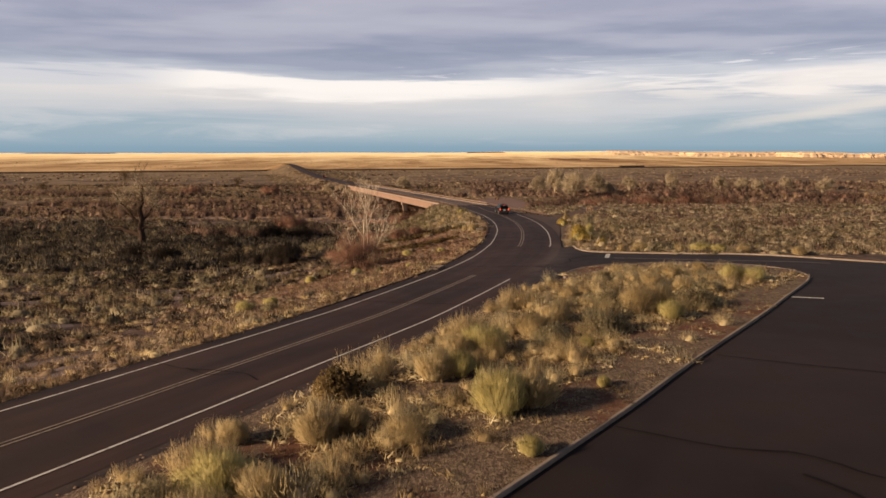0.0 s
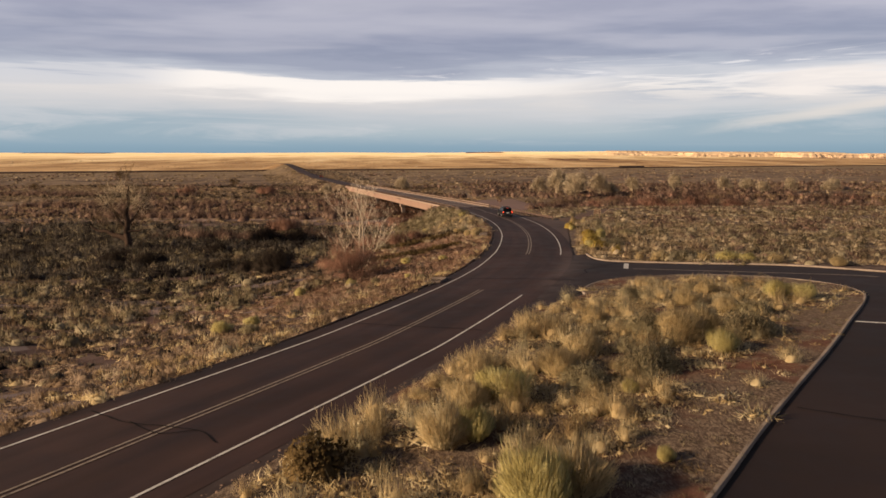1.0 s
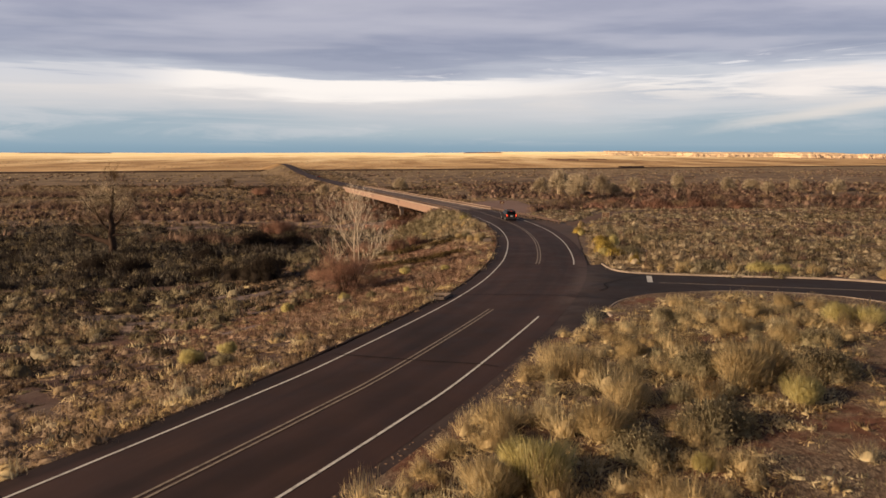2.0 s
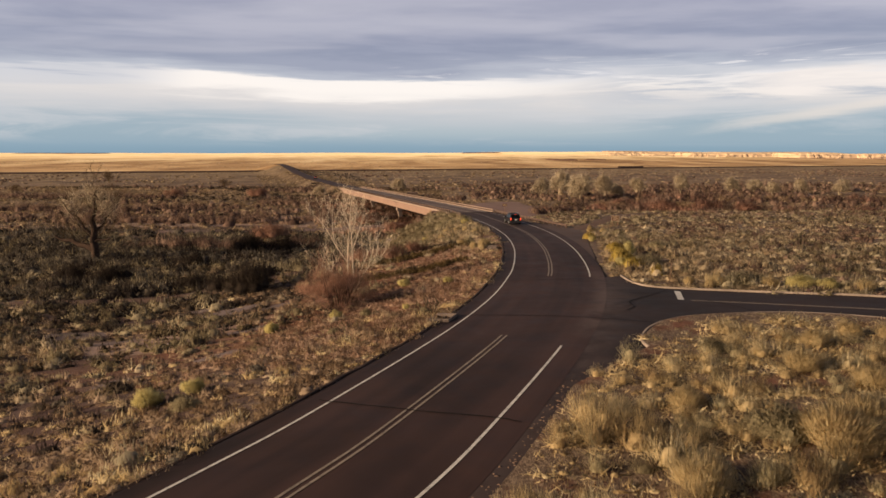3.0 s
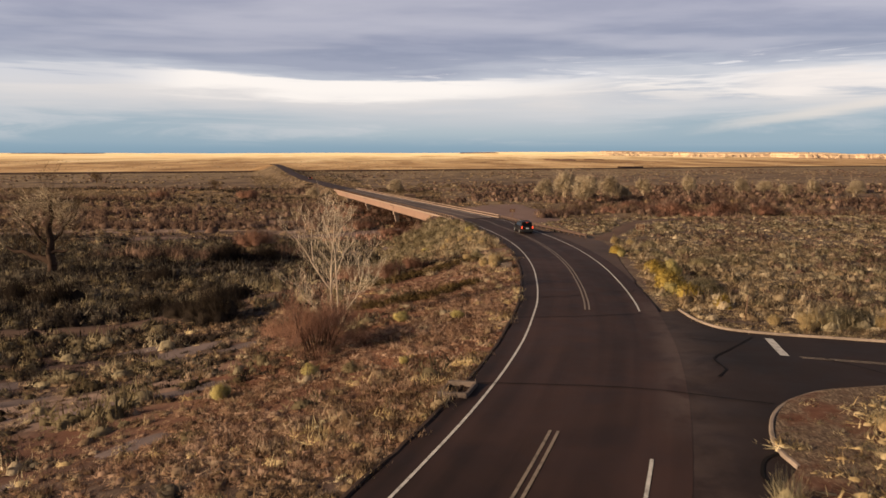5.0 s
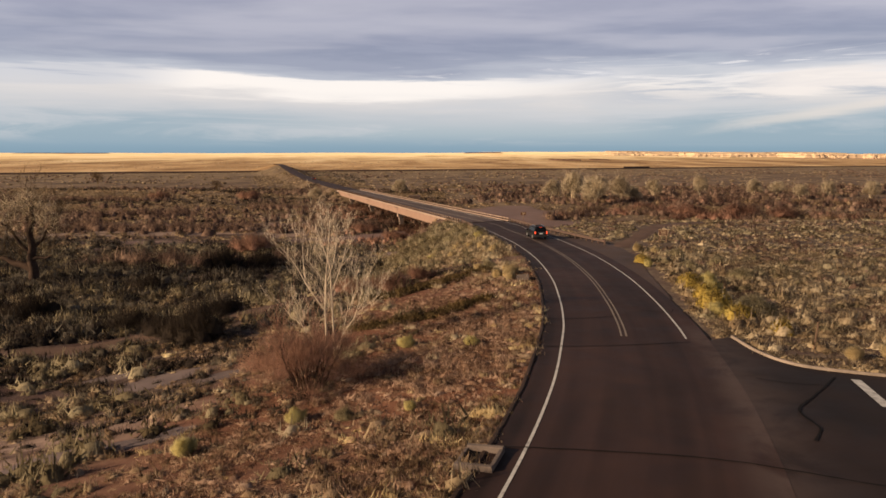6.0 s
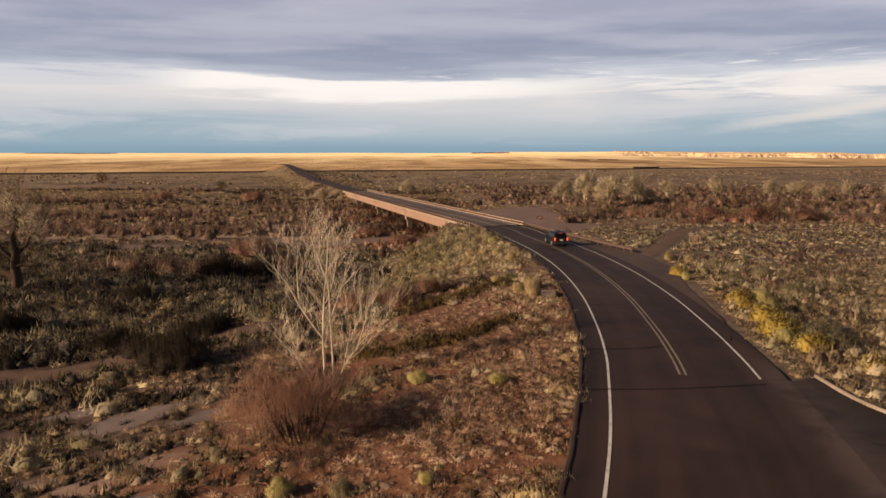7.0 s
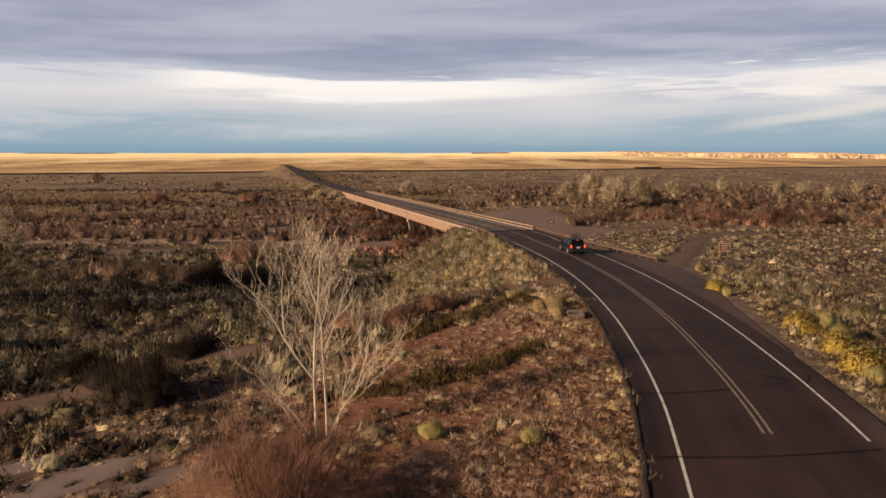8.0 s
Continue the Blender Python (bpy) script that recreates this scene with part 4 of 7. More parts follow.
GREY_BRUSH = foliage("grey_green_brush", [(0.05, (0.190, 0.154, 0.090)), (0.5, (0.421, 0.352, 0.209)), (0.9, (0.648, 0.562, 0.351))], 0.25, through=0.5)
GOLD = foliage("golden_leaves", [(0.05, (0.260, 0.181, 0.041)), (0.5, (0.513, 0.371, 0.090)), (0.9, (0.660, 0.546, 0.189))], 0.3, through=0.35)
OLIVE = foliage("olive_brown_leaves", [(0.05, (0.055, 0.038, 0.018)), (0.5, (0.135, 0.092, 0.040)), (0.9, (0.300, 0.200, 0.085))], 0.3)
STEM = foliage("brown_stems", [(0.05, (0.070, 0.045, 0.026)), (0.5, (0.150, 0.100, 0.056)), (0.9, (0.240, 0.170, 0.092))], 0.4)
PALE_TWIG = foliage("pale_cottonwood_twigs", [(0.05, (0.362, 0.278, 0.181)), (0.5, (0.586, 0.478, 0.332)), (0.9, (0.762, 0.645, 0.459))], 0.05)
BARK = plain("white_bark", (0.52, 0.43, 0.32), 0.85, 0.2, scale=5, vary=0.3, bump=0.01)
DARK_BARK = plain("dark_bark", (0.055, 0.035, 0.025), 0.95, 0.1, scale=6, vary=0.4, bump=0.02)


# ---------------------------------------------------------------- plants: shapes
def rounded(tri, radius, tall, rng):
    """Turns each triangle outwards and gives its corners the normals of the bush's dome."""
    mid = tri.mean(axis=1)
    out = mid / np.array((radius, radius, tall)) + np.array((0, 0, 0.25))
    flip = (np.cross(tri[:, 1] - tri[:, 0], tri[:, 2] - tri[:, 0]) * out).sum(axis=1) < 0
    tri[flip] = tri[flip][:, (1, 0, 2)]
    v = tri.reshape(-1, 3)
    nrm = v / np.array((radius, radius, tall)) + np.array((0, 0, 0.3))
    nrm = nrm / (np.linalg.norm(nrm, axis=1)[:, None] + 1e-9) + np.repeat(rng.normal(0, 0.14, (len(tri), 3)), 3, axis=0)
    nrm /= np.linalg.norm(nrm, axis=1)[:, None] + 1e-9
    return v, np.arange(len(v)).reshape(-1, 3), nrm


def blades(rng, n, radius, tall, width, start=(0.0, 0.35), lean=1.0, base=0.12, droop=0.0, ragged=0.3):
    """Narrow pointed blades that fan out from a base to a rounded top. Returns corners and triangles."""
    az = rng.uniform(0, 2 * np.pi, n)
    up = np.arccos(rng.uniform(np.cos(lean * np.pi / 2), 1, n))
    reach = 1 - ragged * rng.rand(n) ** 2
    tip = np.stack([np.cos(az) * np.sin(up) * radius, np.sin(az) * np.sin(up) * radius, np.cos(up) * tall], axis=1) * reach[:, None]
    root = np.stack([np.cos(az), np.sin(az), np.zeros(n)], axis=1) * (rng.rand(n) * base * radius)[:, None]
    f = rng.uniform(*start, n)[:, None]
    a = root + (tip - root) * f
    tip[:, 2] -= droop * tall * np.sin(up) ** 2
    tip += rng.normal(0, 0.04, (n, 3)) * radius
    tip[:, 2] = np.maximum(tip[:, 2], 0.03 * tall)
    d = tip - a
    s = np.cross(d, rng.normal(0, 1, (n, 3)))
    s /= np.linalg.norm(s, axis=1)[:, None] + 1e-9
    wd = (width * rng.uniform(0.6, 1.4, n))[:, None] / 2
    return rounded(np.stack([a - s * wd, a + s * wd, tip], axis=1), radius, tall, rng)


def leaves(rng, n, radius, tall, size, low=0.0, slim=0.4, up=0.0, inner=0.45):
    """Small leaf clumps or short sprays through a dome, thickest near its skin."""
    az, cz = rng.uniform(0, 2 * np.pi, n), rng.uniform(low, 1, n)
    r = rng.uniform(inner, 1.0, n) ** 0.6
    bulge = 1 + 0.16 * np.sin(az * 3 + rng.rand() * 6) + 0.1 * np.sin(az * 7 + cz * 5)
    sz = np.sqrt(1 - cz ** 2)
    c = np.stack([np.cos(az) * sz * radius * bulge, np.sin(az) * sz * radius * bulge, (cz + 0.06) * tall], axis=1) * r[:, None]
    out = c / (np.linalg.norm(c, axis=1)[:, None] + 1e-9) + rng.normal(0, 0.7 - 0.3 * up, (n, 3)) + np.array((0, 0, up))
    s = np.cross(out, rng.normal(0, 1, (n, 3)))
    s /= np.linalg.norm(s, axis=1)[:, None]
    out /= np.linalg.norm(out, axis=1)[:, None]
    k = (size * rng.uniform(0.6, 1.5, n))[:, None]
    tri = np.stack([c - s * k * slim, c + s * k * slim, c + out * k], axis=1)
    tri[..., 2] = np.maximum(tri[..., 2], -0.02)
    return rounded(tri, radius, tall, rng)


def core(rng, radius, tall, around=8, up=3):
    """The dense inner mass of a bush: an uneven, lobed mound with soft shading."""
    v = []
    p, q = rng.uniform(0, 6.28, 2)
    for j in range(up):
        e = (j / up) ** 0.9 * np.pi / 2
        for i in range(around):
            a = 2 * np.pi * (i + 0.5 * (j % 2)) / around
            r = (1 + 0.2 * np.sin(2 * a + p) + 0.14 * np.sin(3 * a + q)) * rng.uniform(0.72, 1.2)
            h = rng.uniform(0.6, 1.25)
            v.append((np.cos(a) * np.cos(e) * radius * r, np.sin(a) * np.cos(e) * radius * r, np.sin(e) * tall * h - 0.02))
    v.append((radius * rng.uniform(-0.2, 0.2), radius * rng.uniform(-0.2, 0.2), tall * rng.uniform(0.8, 1.05)))
    f = []
    for j in range(up - 1):
        for i in range(around):
            a, b, c, d = j * around + i, j * around + (i + 1) % around, (j + 1) * around + i, (j + 1) * around + (i + 1) % around
            f += [(a, b, c), (b, d, c)]
    top = (up - 1) * around
    f += [(top + i, top + (i + 1) % around, up * around) for i in range(around)]
    v = np.array(v)
    nrm = v / np.array((radius, radius, tall)) + np.array((0, 0, 0.25))
    nrm = nrm / np.linalg.norm(nrm, axis=1)[:, None] + rng.normal(0, 0.1, v.shape)
    return v, np.array(f), nrm / np.linalg.norm(nrm, axis=1)[:, None]


def joined(*pieces):
    verts, faces, norms, base = [], [], [], 0
    for v, f, n in pieces:
        verts.append(v)
        faces.append(f + base)
        norms.append(n)
        base += len(v)
    return np.concatenate(verts), np.concatenate(faces), np.concatenate(norms)


def scattered(name, shapes, xs, ys, zs, sizes, material, label, category, rng, flat=0.35):
    """Many plants as one mesh: each takes one of the shapes, turned and scaled."""
    verts, faces, norms, tones, base = [], [], [], [], 0
    tone = rng.uniform(-1, 1, len(xs))
    which = rng.randint(0, len(shapes), len(xs))
    for k, (v, f, m) in enumerate(shapes):
        i = np.where(which == k)[0]
        if not len(i):
            continue
        a = rng.uniform(0, 2 * np.pi, len(i))
        s = sizes[i]
        sh = s * rng.uniform(1 - flat, 1 + flat, len(i))
        c, n = np.cos(a), np.sin(a)
        wx, wy = rng.uniform(0.75, 1.5, len(i)), rng.uniform(0.65, 1.15, len(i))
        X = (v[None, :, 0] * (c * wx)[:, None] - v[None, :, 1] * (n * wx)[:, None]) * s[:, None] + xs[i][:, None]
        Y = (v[None, :, 0] * (n * wy)[:, None] + v[None, :, 1] * (c * wy)[:, None]) * s[:, None] + ys[i][:, None]
        Z = v[None, :, 2] * sh[:, None] + zs[i][:, None] - 0.03
        verts.append(np.stack([X, Y, Z], axis=-1).reshape(-1, 3))
        tones.append(np.repeat(tone[i], len(v)))
        norms.append(np.stack([m[None, :, 0] * c[:, None] - m[None, :, 1] * n[:, None], m[None, :, 0] * n[:, None] + m[None, :, 1] * c[:, None], np.broadcast_to(m[None, :, 2], X.shape)], axis=-1).reshape(-1, 3))
        faces.append((f[None] + (np.arange(len(i)) * len(v))[:, None, None]).reshape(-1, 3) + base)
        base += len(i) * len(v)
    me = mesh_from(name, np.concatenate(verts), np.concatenate(faces), material, True, np.concatenate(norms))
    me.attributes.new("plant_tone", "FLOAT", "POINT").data.foreach_set("value", np.concatenate(tones).astype(np.float32))
    ob = part(name, me, material)
    return tagged(ob, label, category, kind="stuff")


ISLAND_RING = np.array(island_ring)
LOT_RING = np.array(lot_ring)


def bare_ground(x, y):
    """Where nothing paved lies."""
    d, at = nearest(x, y, slice(None))
    wide = np.where(d < 0, 4.9, np.interp(at[:, 1], [60, 70, 85, 105, 118, 130, 150], [5.0, 5.2, 5.6, 8.6, 10.6, 6.5, 5.3]))
    p = np.column_stack([x, y])
    return ((np.abs(d) > wide) | ((at[:, 1] > B_NEAR[1] + 28) & (at[:, 1] < B_FAR[1] - 28))) & ~inside(p, LOT_RING), d


def sown(rng, x0, x1, y0, y1, n, chance):
    """Places in a box, kept by a chance that depends on them."""
    x, y = rng.uniform(x0, x1, n), rng.uniform(y0, y1, n)
    ok, d = bare_ground(x, y)
    ok &= np.abs(x) < 0.76 * (y + 6) + 20
    ok &= ~in_mud(x, y, 1.0) | (rng.rand(n) < 0.28)
    ok &= rng.rand(n) < chance(x, y, d)
    x, y = x[ok], y[ok]
    return x, y, grounded(x, y)


rng = np.random.RandomState(11)


def clumped(rng, lobes, radius, tall, around, rows, full, coat):
    """A low plant in up to so many lobes: each a dense uneven heart under the coat that the given function makes."""
    pieces = []
    for k in range(rng.randint(1, lobes + 1)):
        size = 1.0 if k == 0 else rng.uniform(0.5, 0.85)
        az, off = rng.uniform(0, 6.28), 0.0 if k == 0 else radius * rng.uniform(0.7, 1.15)
        group = [core(rng, radius * size * full, tall * size * full, around, rows), coat(radius * size, tall * size, size)]
        for v, _, _ in group:
            v[:, 0] += off * np.cos(az)
            v[:, 1] += off * np.sin(az)
        pieces += group
    return joined(*pieces)


def tussock(rng, radius, tall, n, width, around=5, rows=2, lobes=1, full=0.42):
    """A bunch grass: fine blades that spray out of a small dense heart."""
    return clumped(rng, lobes, radius, tall, around, rows, full, lambda r, t, k: blades(rng, max(6, int(n * k)), r * 1.1, t * 1.25, width, (0.0, 0.45), 1.0, 0.9, ragged=0.45))


def sprays(rng, radius, tall, n, width, around=6, rows=2, lobes=2, full=0.5):
    """A low brush: short upright sprays over dense hearts."""
    return clumped(rng, lobes, radius, tall, around, rows, full, lambda r, t, k: blades(rng, max(6, int(n * k ** 1.5)), r * 1.05, t * 1.15, width, (0.25, 0.7), 1.0, 1.1, ragged=0.45))


FINE_TUFTS = [tussock(rng, 0.64 * rng.uniform(0.8, 1.25), 0.42 * rng.uniform(0.7, 1.3), 40, 0.052, full=0.46) for _ in range(16)]
LOW_TUFTS = [tussock(rng, 0.46 * rng.uniform(0.8, 1.3), 0.24 * rng.uniform(0.7, 1.3), 34, 0.036, full=0.3) for _ in range(14)]
GRASS_SHAPES = [tussock(rng, 0.62, 0.42, 22, 0.075, full=0.42) for _ in range(14)]
FINE_BRUSH = [tussock(rng, 0.56, 0.50, 40, 0.044, 5, 2, 2, 0.5) for _ in range(14)]
SAGE_SHAPES = [sprays(rng, 0.56, 0.54, 58, 0.040) for _ in range(14)]
SAGE_LIGHT = [sprays(rng, 0.60, 0.50, 22, 0.07, full=0.46) for _ in range(12)]
THICKET = [sprays(rng, 0.54, 0.54, 44, 0.04) for _ in range(10)]
TWIG_LIGHT = [joined(core(rng, 0.34, 0.5, 5, 2), blades(rng, 26, 0.64, 0.95, 0.07, (0.2, 0.7), 0.9, 1.0, ragged=0.5)) for _ in range(8)]
TALL_THICKET = [joined(core(rng, 0.3, 0.42, 6, 2), blades(rng, 110, 0.62, 0.95, 0.022, (0.1, 0.7), 0.95, 1.0, ragged=0.6)) for _ in range(8)]
FAR_SHAPES = [joined(core(rng, 0.42, 0.34, 5, 2), blades(rng, 8, 0.64, 0.48, 0.14, (0.2, 0.6), 1.0, 1.0)) for _ in range(8)]


def in_rows(rng, rows, gap):
    """Places along rows given as (points, half width): evenly many to the metre."""
    xs, ys = [], []
    for points, half in rows:
        line = spline(points, gap)
        xs.append(line[:, 0] + rng.normal(0, half * 0.5, len(line)))
        ys.append(line[:, 1] + rng.normal(0, half, len(line)))
    x, y = np.concatenate(xs), np.concatenate(ys)
    return x, y, grounded(x, y)


def clump(x, y, seed, size, cut, soft=0.25):
    return np.clip((lumps(x, y, seed, size, 3) - cut) / soft, 0, 1)


def track_free(x, y):
    """How far each place lies from the dirt tracks."""
    p = np.column_stack([x, y])
    return np.min([np.sqrt(((p[:, None, :] - t[None, ::6, :]) ** 2).sum(-1)).min(axis=1) for t in TRACKS], axis=0)


# near field on the river side of the road
def field_grass(x, y, d):
    thick = (0.16 + 0.84 * clump(x, y, 31, 3.6, -0.15, 0.22)) * (0.6 + 0.4 * clump(x, y, 32, 22, -0.25, 0.4))
    dark = np.interp(y + 0.25 * d, [60, 76, 92, 160], [1, 0.8, 0.14, 0.16]) + 0.6 * np.interp(-d, [8, 16], [1, 0])
    slope = np.interp(y, [50, 60, 104, 112], [0, 1, 1, 0]) * np.interp(-d, [5.4, 6.4, 13, 20], [0, 1, 1, 0])
    away = 1 - np.interp(y, [62, 75], [1, 0]) * (1 - np.interp(-d, [9, 16, 30], [1.0, 0.5, 0.3]))
    return thick * away * np.clip(dark, 0, 1) * (1 - 0.72 * slope) * (1 - 0.5 * np.interp(y, [62, 70, 92, 100], [0, 1, 1, 0]) * np.interp(-d, [12, 18], [0, 1])) * (track_free(x, y) > 2.3)


x, y, z = sown(rng, -20, 7, 54, 112, 9500, lambda x, y, d: (0.05 + 0.8 * clump(x, y, 35, 4, -0.05)) * np.interp(-d, [5.2, 6, 15, 22], [0.5, 1, 0.8, 0]) * (track_free(x, y) > 2.3))
scattered("dry_grass", LOW_TUFTS, x, y, z, rng.uniform(0.5, 1.3, len(x)), RUDDY, "short reddish-tan grass on the red slope", "grass", rng)
x, y, z = sown(rng, -18, 7, 50, 112, 16000, lambda x, y, d: (0.25 + 0.75 * clump(x * 0.6, y, 39, 4, -0.15)) * np.interp(-d, [5.0, 5.6, 13, 20], [0.9, 1, 0.7, 0]) * (track_free(x, y) > 2.3))
scattered("dry_grass", FINE_TUFTS, x, y, z, 0.3 + 0.65 * rng.rand(len(x)) ** 1.8, RUDDY, "tawny bunch grass over the red slope", "grass", rng)
x, y, z = sown(rng, -75, 6, 8, 92, 44000, field_grass)
scattered("dry_grass", FINE_TUFTS, x, y, z, 0.35 + 0.8 * rng.rand(len(x)) ** 2.2, DRY_GRASS, "golden dry bunch grass over the slope and flats", "grass", rng)
x, y, z = sown(rng, -60, 6, 12, 100, 9000, lambda x, y, d: clump(x, y, 34, 5, -0.05) * np.where((y > 56) & (-d < 18), 0.3, 1.0) * np.interp(-d, [4.9, 5.6, 8, 40], [1, 1, 0.35, 0.3]) * (track_free(x, y) > 2.3))
scattered("dry_grass", FINE_BRUSH, x, y, z, 0.5 + 0.8 * rng.rand(len(x)) ** 1.6, DRY_GRASS, "larger golden bunch grass along the shoulder and flats", "grass", rng)
x, y, z = sown(rng, -26, 4, 20, 64, 9000, lambda x, y, d: (0.3 + 0.7 * clump(x, y, 29, 3, -0.2)) * np.interp(-d, [4.9, 5.2, 9, 13], [1, 1, 0.7, 0]))
scattered("dry_grass", FINE_TUFTS, x, y, z, 0.35 + 0.6 * rng.rand(len(x)) ** 1.8, DRY_GRASS, "golden bunch grass up to the road's edge", "grass", rng)
x, y, z = sown(rng, -110, 6, 92, 170, 26000, lambda x, y, d: field_grass(x, y, d) * np.interp(-d, [24, 40], [1.0, 0.45]))
scattered("dry_grass", GRASS_SHAPES, x, y, z, 0.5 + 1.2 * rng.rand(len(x)) ** 2.0, DRY_GRASS, "dry grass clumps on the flood plain", "grass", rng)
x, y, z = sown(rng, -90, 4, 20, 120, 8000, lambda x, y, d: (0.06 + 0.6 * clump(x, y, 37, 8, 0.05)) * np.interp(-d, [5, 16, 24], [0.3, 0.3, 1]) * (track_free(x, y) > 2.3))
scattered("straw_brush", FINE_BRUSH, x, y, z, 0.6 + 1.0 * rng.rand(len(x)) ** 1.5, DULL_STRAW, "straw-coloured low brush on the slope", "shrub", rng)
x, y, z = sown(rng, -70, 4, 25, 112, 3600, lambda x, y, d: clump(x, y, 38, 10, 0.12) * np.interp(-d, [5, 14, 24], [0.03, 0.12, 0.8]) * (track_free(x, y) > 2.3))
scattered("dark_brush", FINE_BRUSH, x, y, z, 0.6 + 1.0 * rng.rand(len(x)) ** 1.5, DARK, "dark brown low brush on the slope", "shrub", rng)
x, y, z = sown(rng, -120, 4, 25, 165, 11500, lambda x, y, d: clump(x, y, 41, 16, -0.3) * np.interp(y, [25, 55, 90, 150, 165], [0.15, 0.3, 0.4, 0.4, 0.6]) * np.interp(-d, [4, 14, 30], [0.08, 0.14, 1]) * (track_free(x, y) > 2.4))
scattered("sagebrush", SAGE_SHAPES, x, y, z, 0.8 + 1.7 * rng.rand(len(x)) ** 1.2, SAGE, "grey-green sagebrush on the flood plain", "shrub", rng)
x, y, z = sown(rng, -150, -12, 72, 172, 11500, lambda x, y, d: (0.35 + 0.65 * clump(x, y, 51, 20, -0.3)) * np.interp(y + 0.2 * x, [64, 78, 125, 165], [0.05, 0.85, 0.85, 0.25]) * np.interp(-d, [12, 30], [0.0, 1.0]) * np.interp(y - 0.12 * x, [86, 97], [0.0, 1.0]) * (track_free(x, y) > 2.6))
scattered("greasewood", THICKET, x, y, z, 1.2 + 2.4 * rng.rand(len(x)) ** 1.5, GREASE, "dark leafless greasewood in dense thickets", "shrub", rng)
x, y, z = sown(rng, -75, -9, 24, 104, 7600, lambda x, y, d: (0.2 + 0.8 * clump(x, y, 53, 6, -0.05)) * np.interp(y - 0.12 * x, [30, 66, 76, 96, 106], [0.4, 0.4, 0.8, 0.8, 0.3]) * np.interp(-d, [12, 20], [0.1, 1]) * (track_free(x, y) > 2.4))
scattered("dark_brush", FINE_BRUSH, x, y, z, 0.45 + 0.8 * rng.rand(len(x)) ** 1.5, GREASE, "dark olive low brush on the flats", "shrub", rng)
x, y, z = sown(rng, -110, -14, 76, 150, 3600, lambda x, y, d: (0.15 + 0.85 * clump(x, y, 55, 9, -0.05)) * np.interp(-d, [16, 22], [0, 1]) * (track_free(x, y) > 2.4))
scattered("dark_brush", THICKET, x, y, z, 0.8 + 1.4 * rng.rand(len(x)) ** 1.5, DARK, "dark leafless brush in the hollow", "shrub", rng)
# hedge-like rows across the slope, and the shrubs of the embankment by the bridge
for line, wide in ((HEDGE_A, 0.45), (HEDGE_B, 0.8)):
    i = rng.randint(0, len(line), 260)
    x, y = line[i, 0] + rng.normal(0, wide * 0.6, 260), line[i, 1] + rng.normal(0, wide * 0.7, 260)
    scattered("leafy_hedge", SAGE_SHAPES, x, y, grounded(x, y), rng.uniform(0.6, 1.25, 260), OLIVE, "dark green low brush in a row across the slope", "shrub", rng)
x, y, z = in_rows(rng, (([(-12.0, 97.0), (-7.5, 101.2), (-3.0, 104.6), (1.5, 105.6)], 0.9),), 0.12)
scattered("dark_brush", SAGE_SHAPES, x, y, z, rng.uniform(0.6, 1.5, len(x)), DARK, "dark brush in the hollow below the track", "shrub", rng)
x, y, z = sown(rng, -22, 7, 110, 158, 1500, lambda x, y, d: 0.75 * np.interp(-d, [4, 8, 22, 26], [0.7, 1, 1, 0]))
scattered("sagebrush", SAGE_SHAPES, x, y, z, 0.5 + 1.2 * rng.rand(len(x)) ** 1.8, SAGE, "grey-green brush on the bridge embankment", "shrub", rng)
x, y, z = sown(rng, -14, 5.5, 132, 160, 900, lambda x, y, d: np.interp(-d, [5.4, 6.4, 14, 20], [0.2, 1, 1, 0.2]))
scattered("sagebrush", SAGE_SHAPES, x, y, z, rng.uniform(1.0, 2.1, len(x)), SAGE, "tall olive brush crowding the bridge end", "shrub", rng, 0.5)
x, y, z = sown(rng, -16, 6, 112, 160, 700, lambda x, y, d: np.interp(-d, [4.4, 5.2, 14, 20], [0.5, 1, 0.8, 0.1]) * (track_free(x, y) > 2.3))
scattered("straw_brush", SAGE_SHAPES, x, y, z, 0.6 + 1.0 * rng.rand(len(x)), DULL_STRAW, "straw-yellow brush on the bridge embankment", "shrub", rng, 0.5)
along, aside = rng.uniform(16, 120, 900), rng.uniform(1, 22, 900) + 6 * rng.rand(900)
x, y = B_NEAR[0] + AX[0] * along - AX[1] * aside, B_NEAR[1] + AX[1] * along + AX[0] * aside
keep = (rng.rand(900) < clump(x, y, 67, 9, -0.1)) & (wash(x, y) < 0.5)
scattered("russet_scrub", TWIG_LIGHT, x[keep], y[keep], grounded(x[keep], y[keep]), rng.uniform(0.6, 1.7, int(keep.sum())), RUSSET, "russet tamarisk brush in the shade of the bridge", "shrub", rng)
x, y, z = sown(rng, -28, 4, 108, 160, 5200, lambda x, y, d: (0.25 + 0.75 * clump(x, y, 57, 5, -0.15)) * np.interp(-d, [6, 9, 22, 28], [0.4, 1, 0.9, 0]) * (track_free(x, y) > 2.2))
scattered("dry_grass", FINE_TUFTS, x, y, z, 0.4 + 0.7 * rng.rand(len(x)) ** 1.6, DULL_STRAW, "pale dry grass at the foot of the embankment", "grass", rng)
# tamarisk below the deck, its twigs coloured for shade there
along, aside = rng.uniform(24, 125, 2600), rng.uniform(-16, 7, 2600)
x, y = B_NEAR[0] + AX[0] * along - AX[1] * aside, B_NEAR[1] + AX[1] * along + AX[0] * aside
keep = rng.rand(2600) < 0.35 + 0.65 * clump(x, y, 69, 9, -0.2)
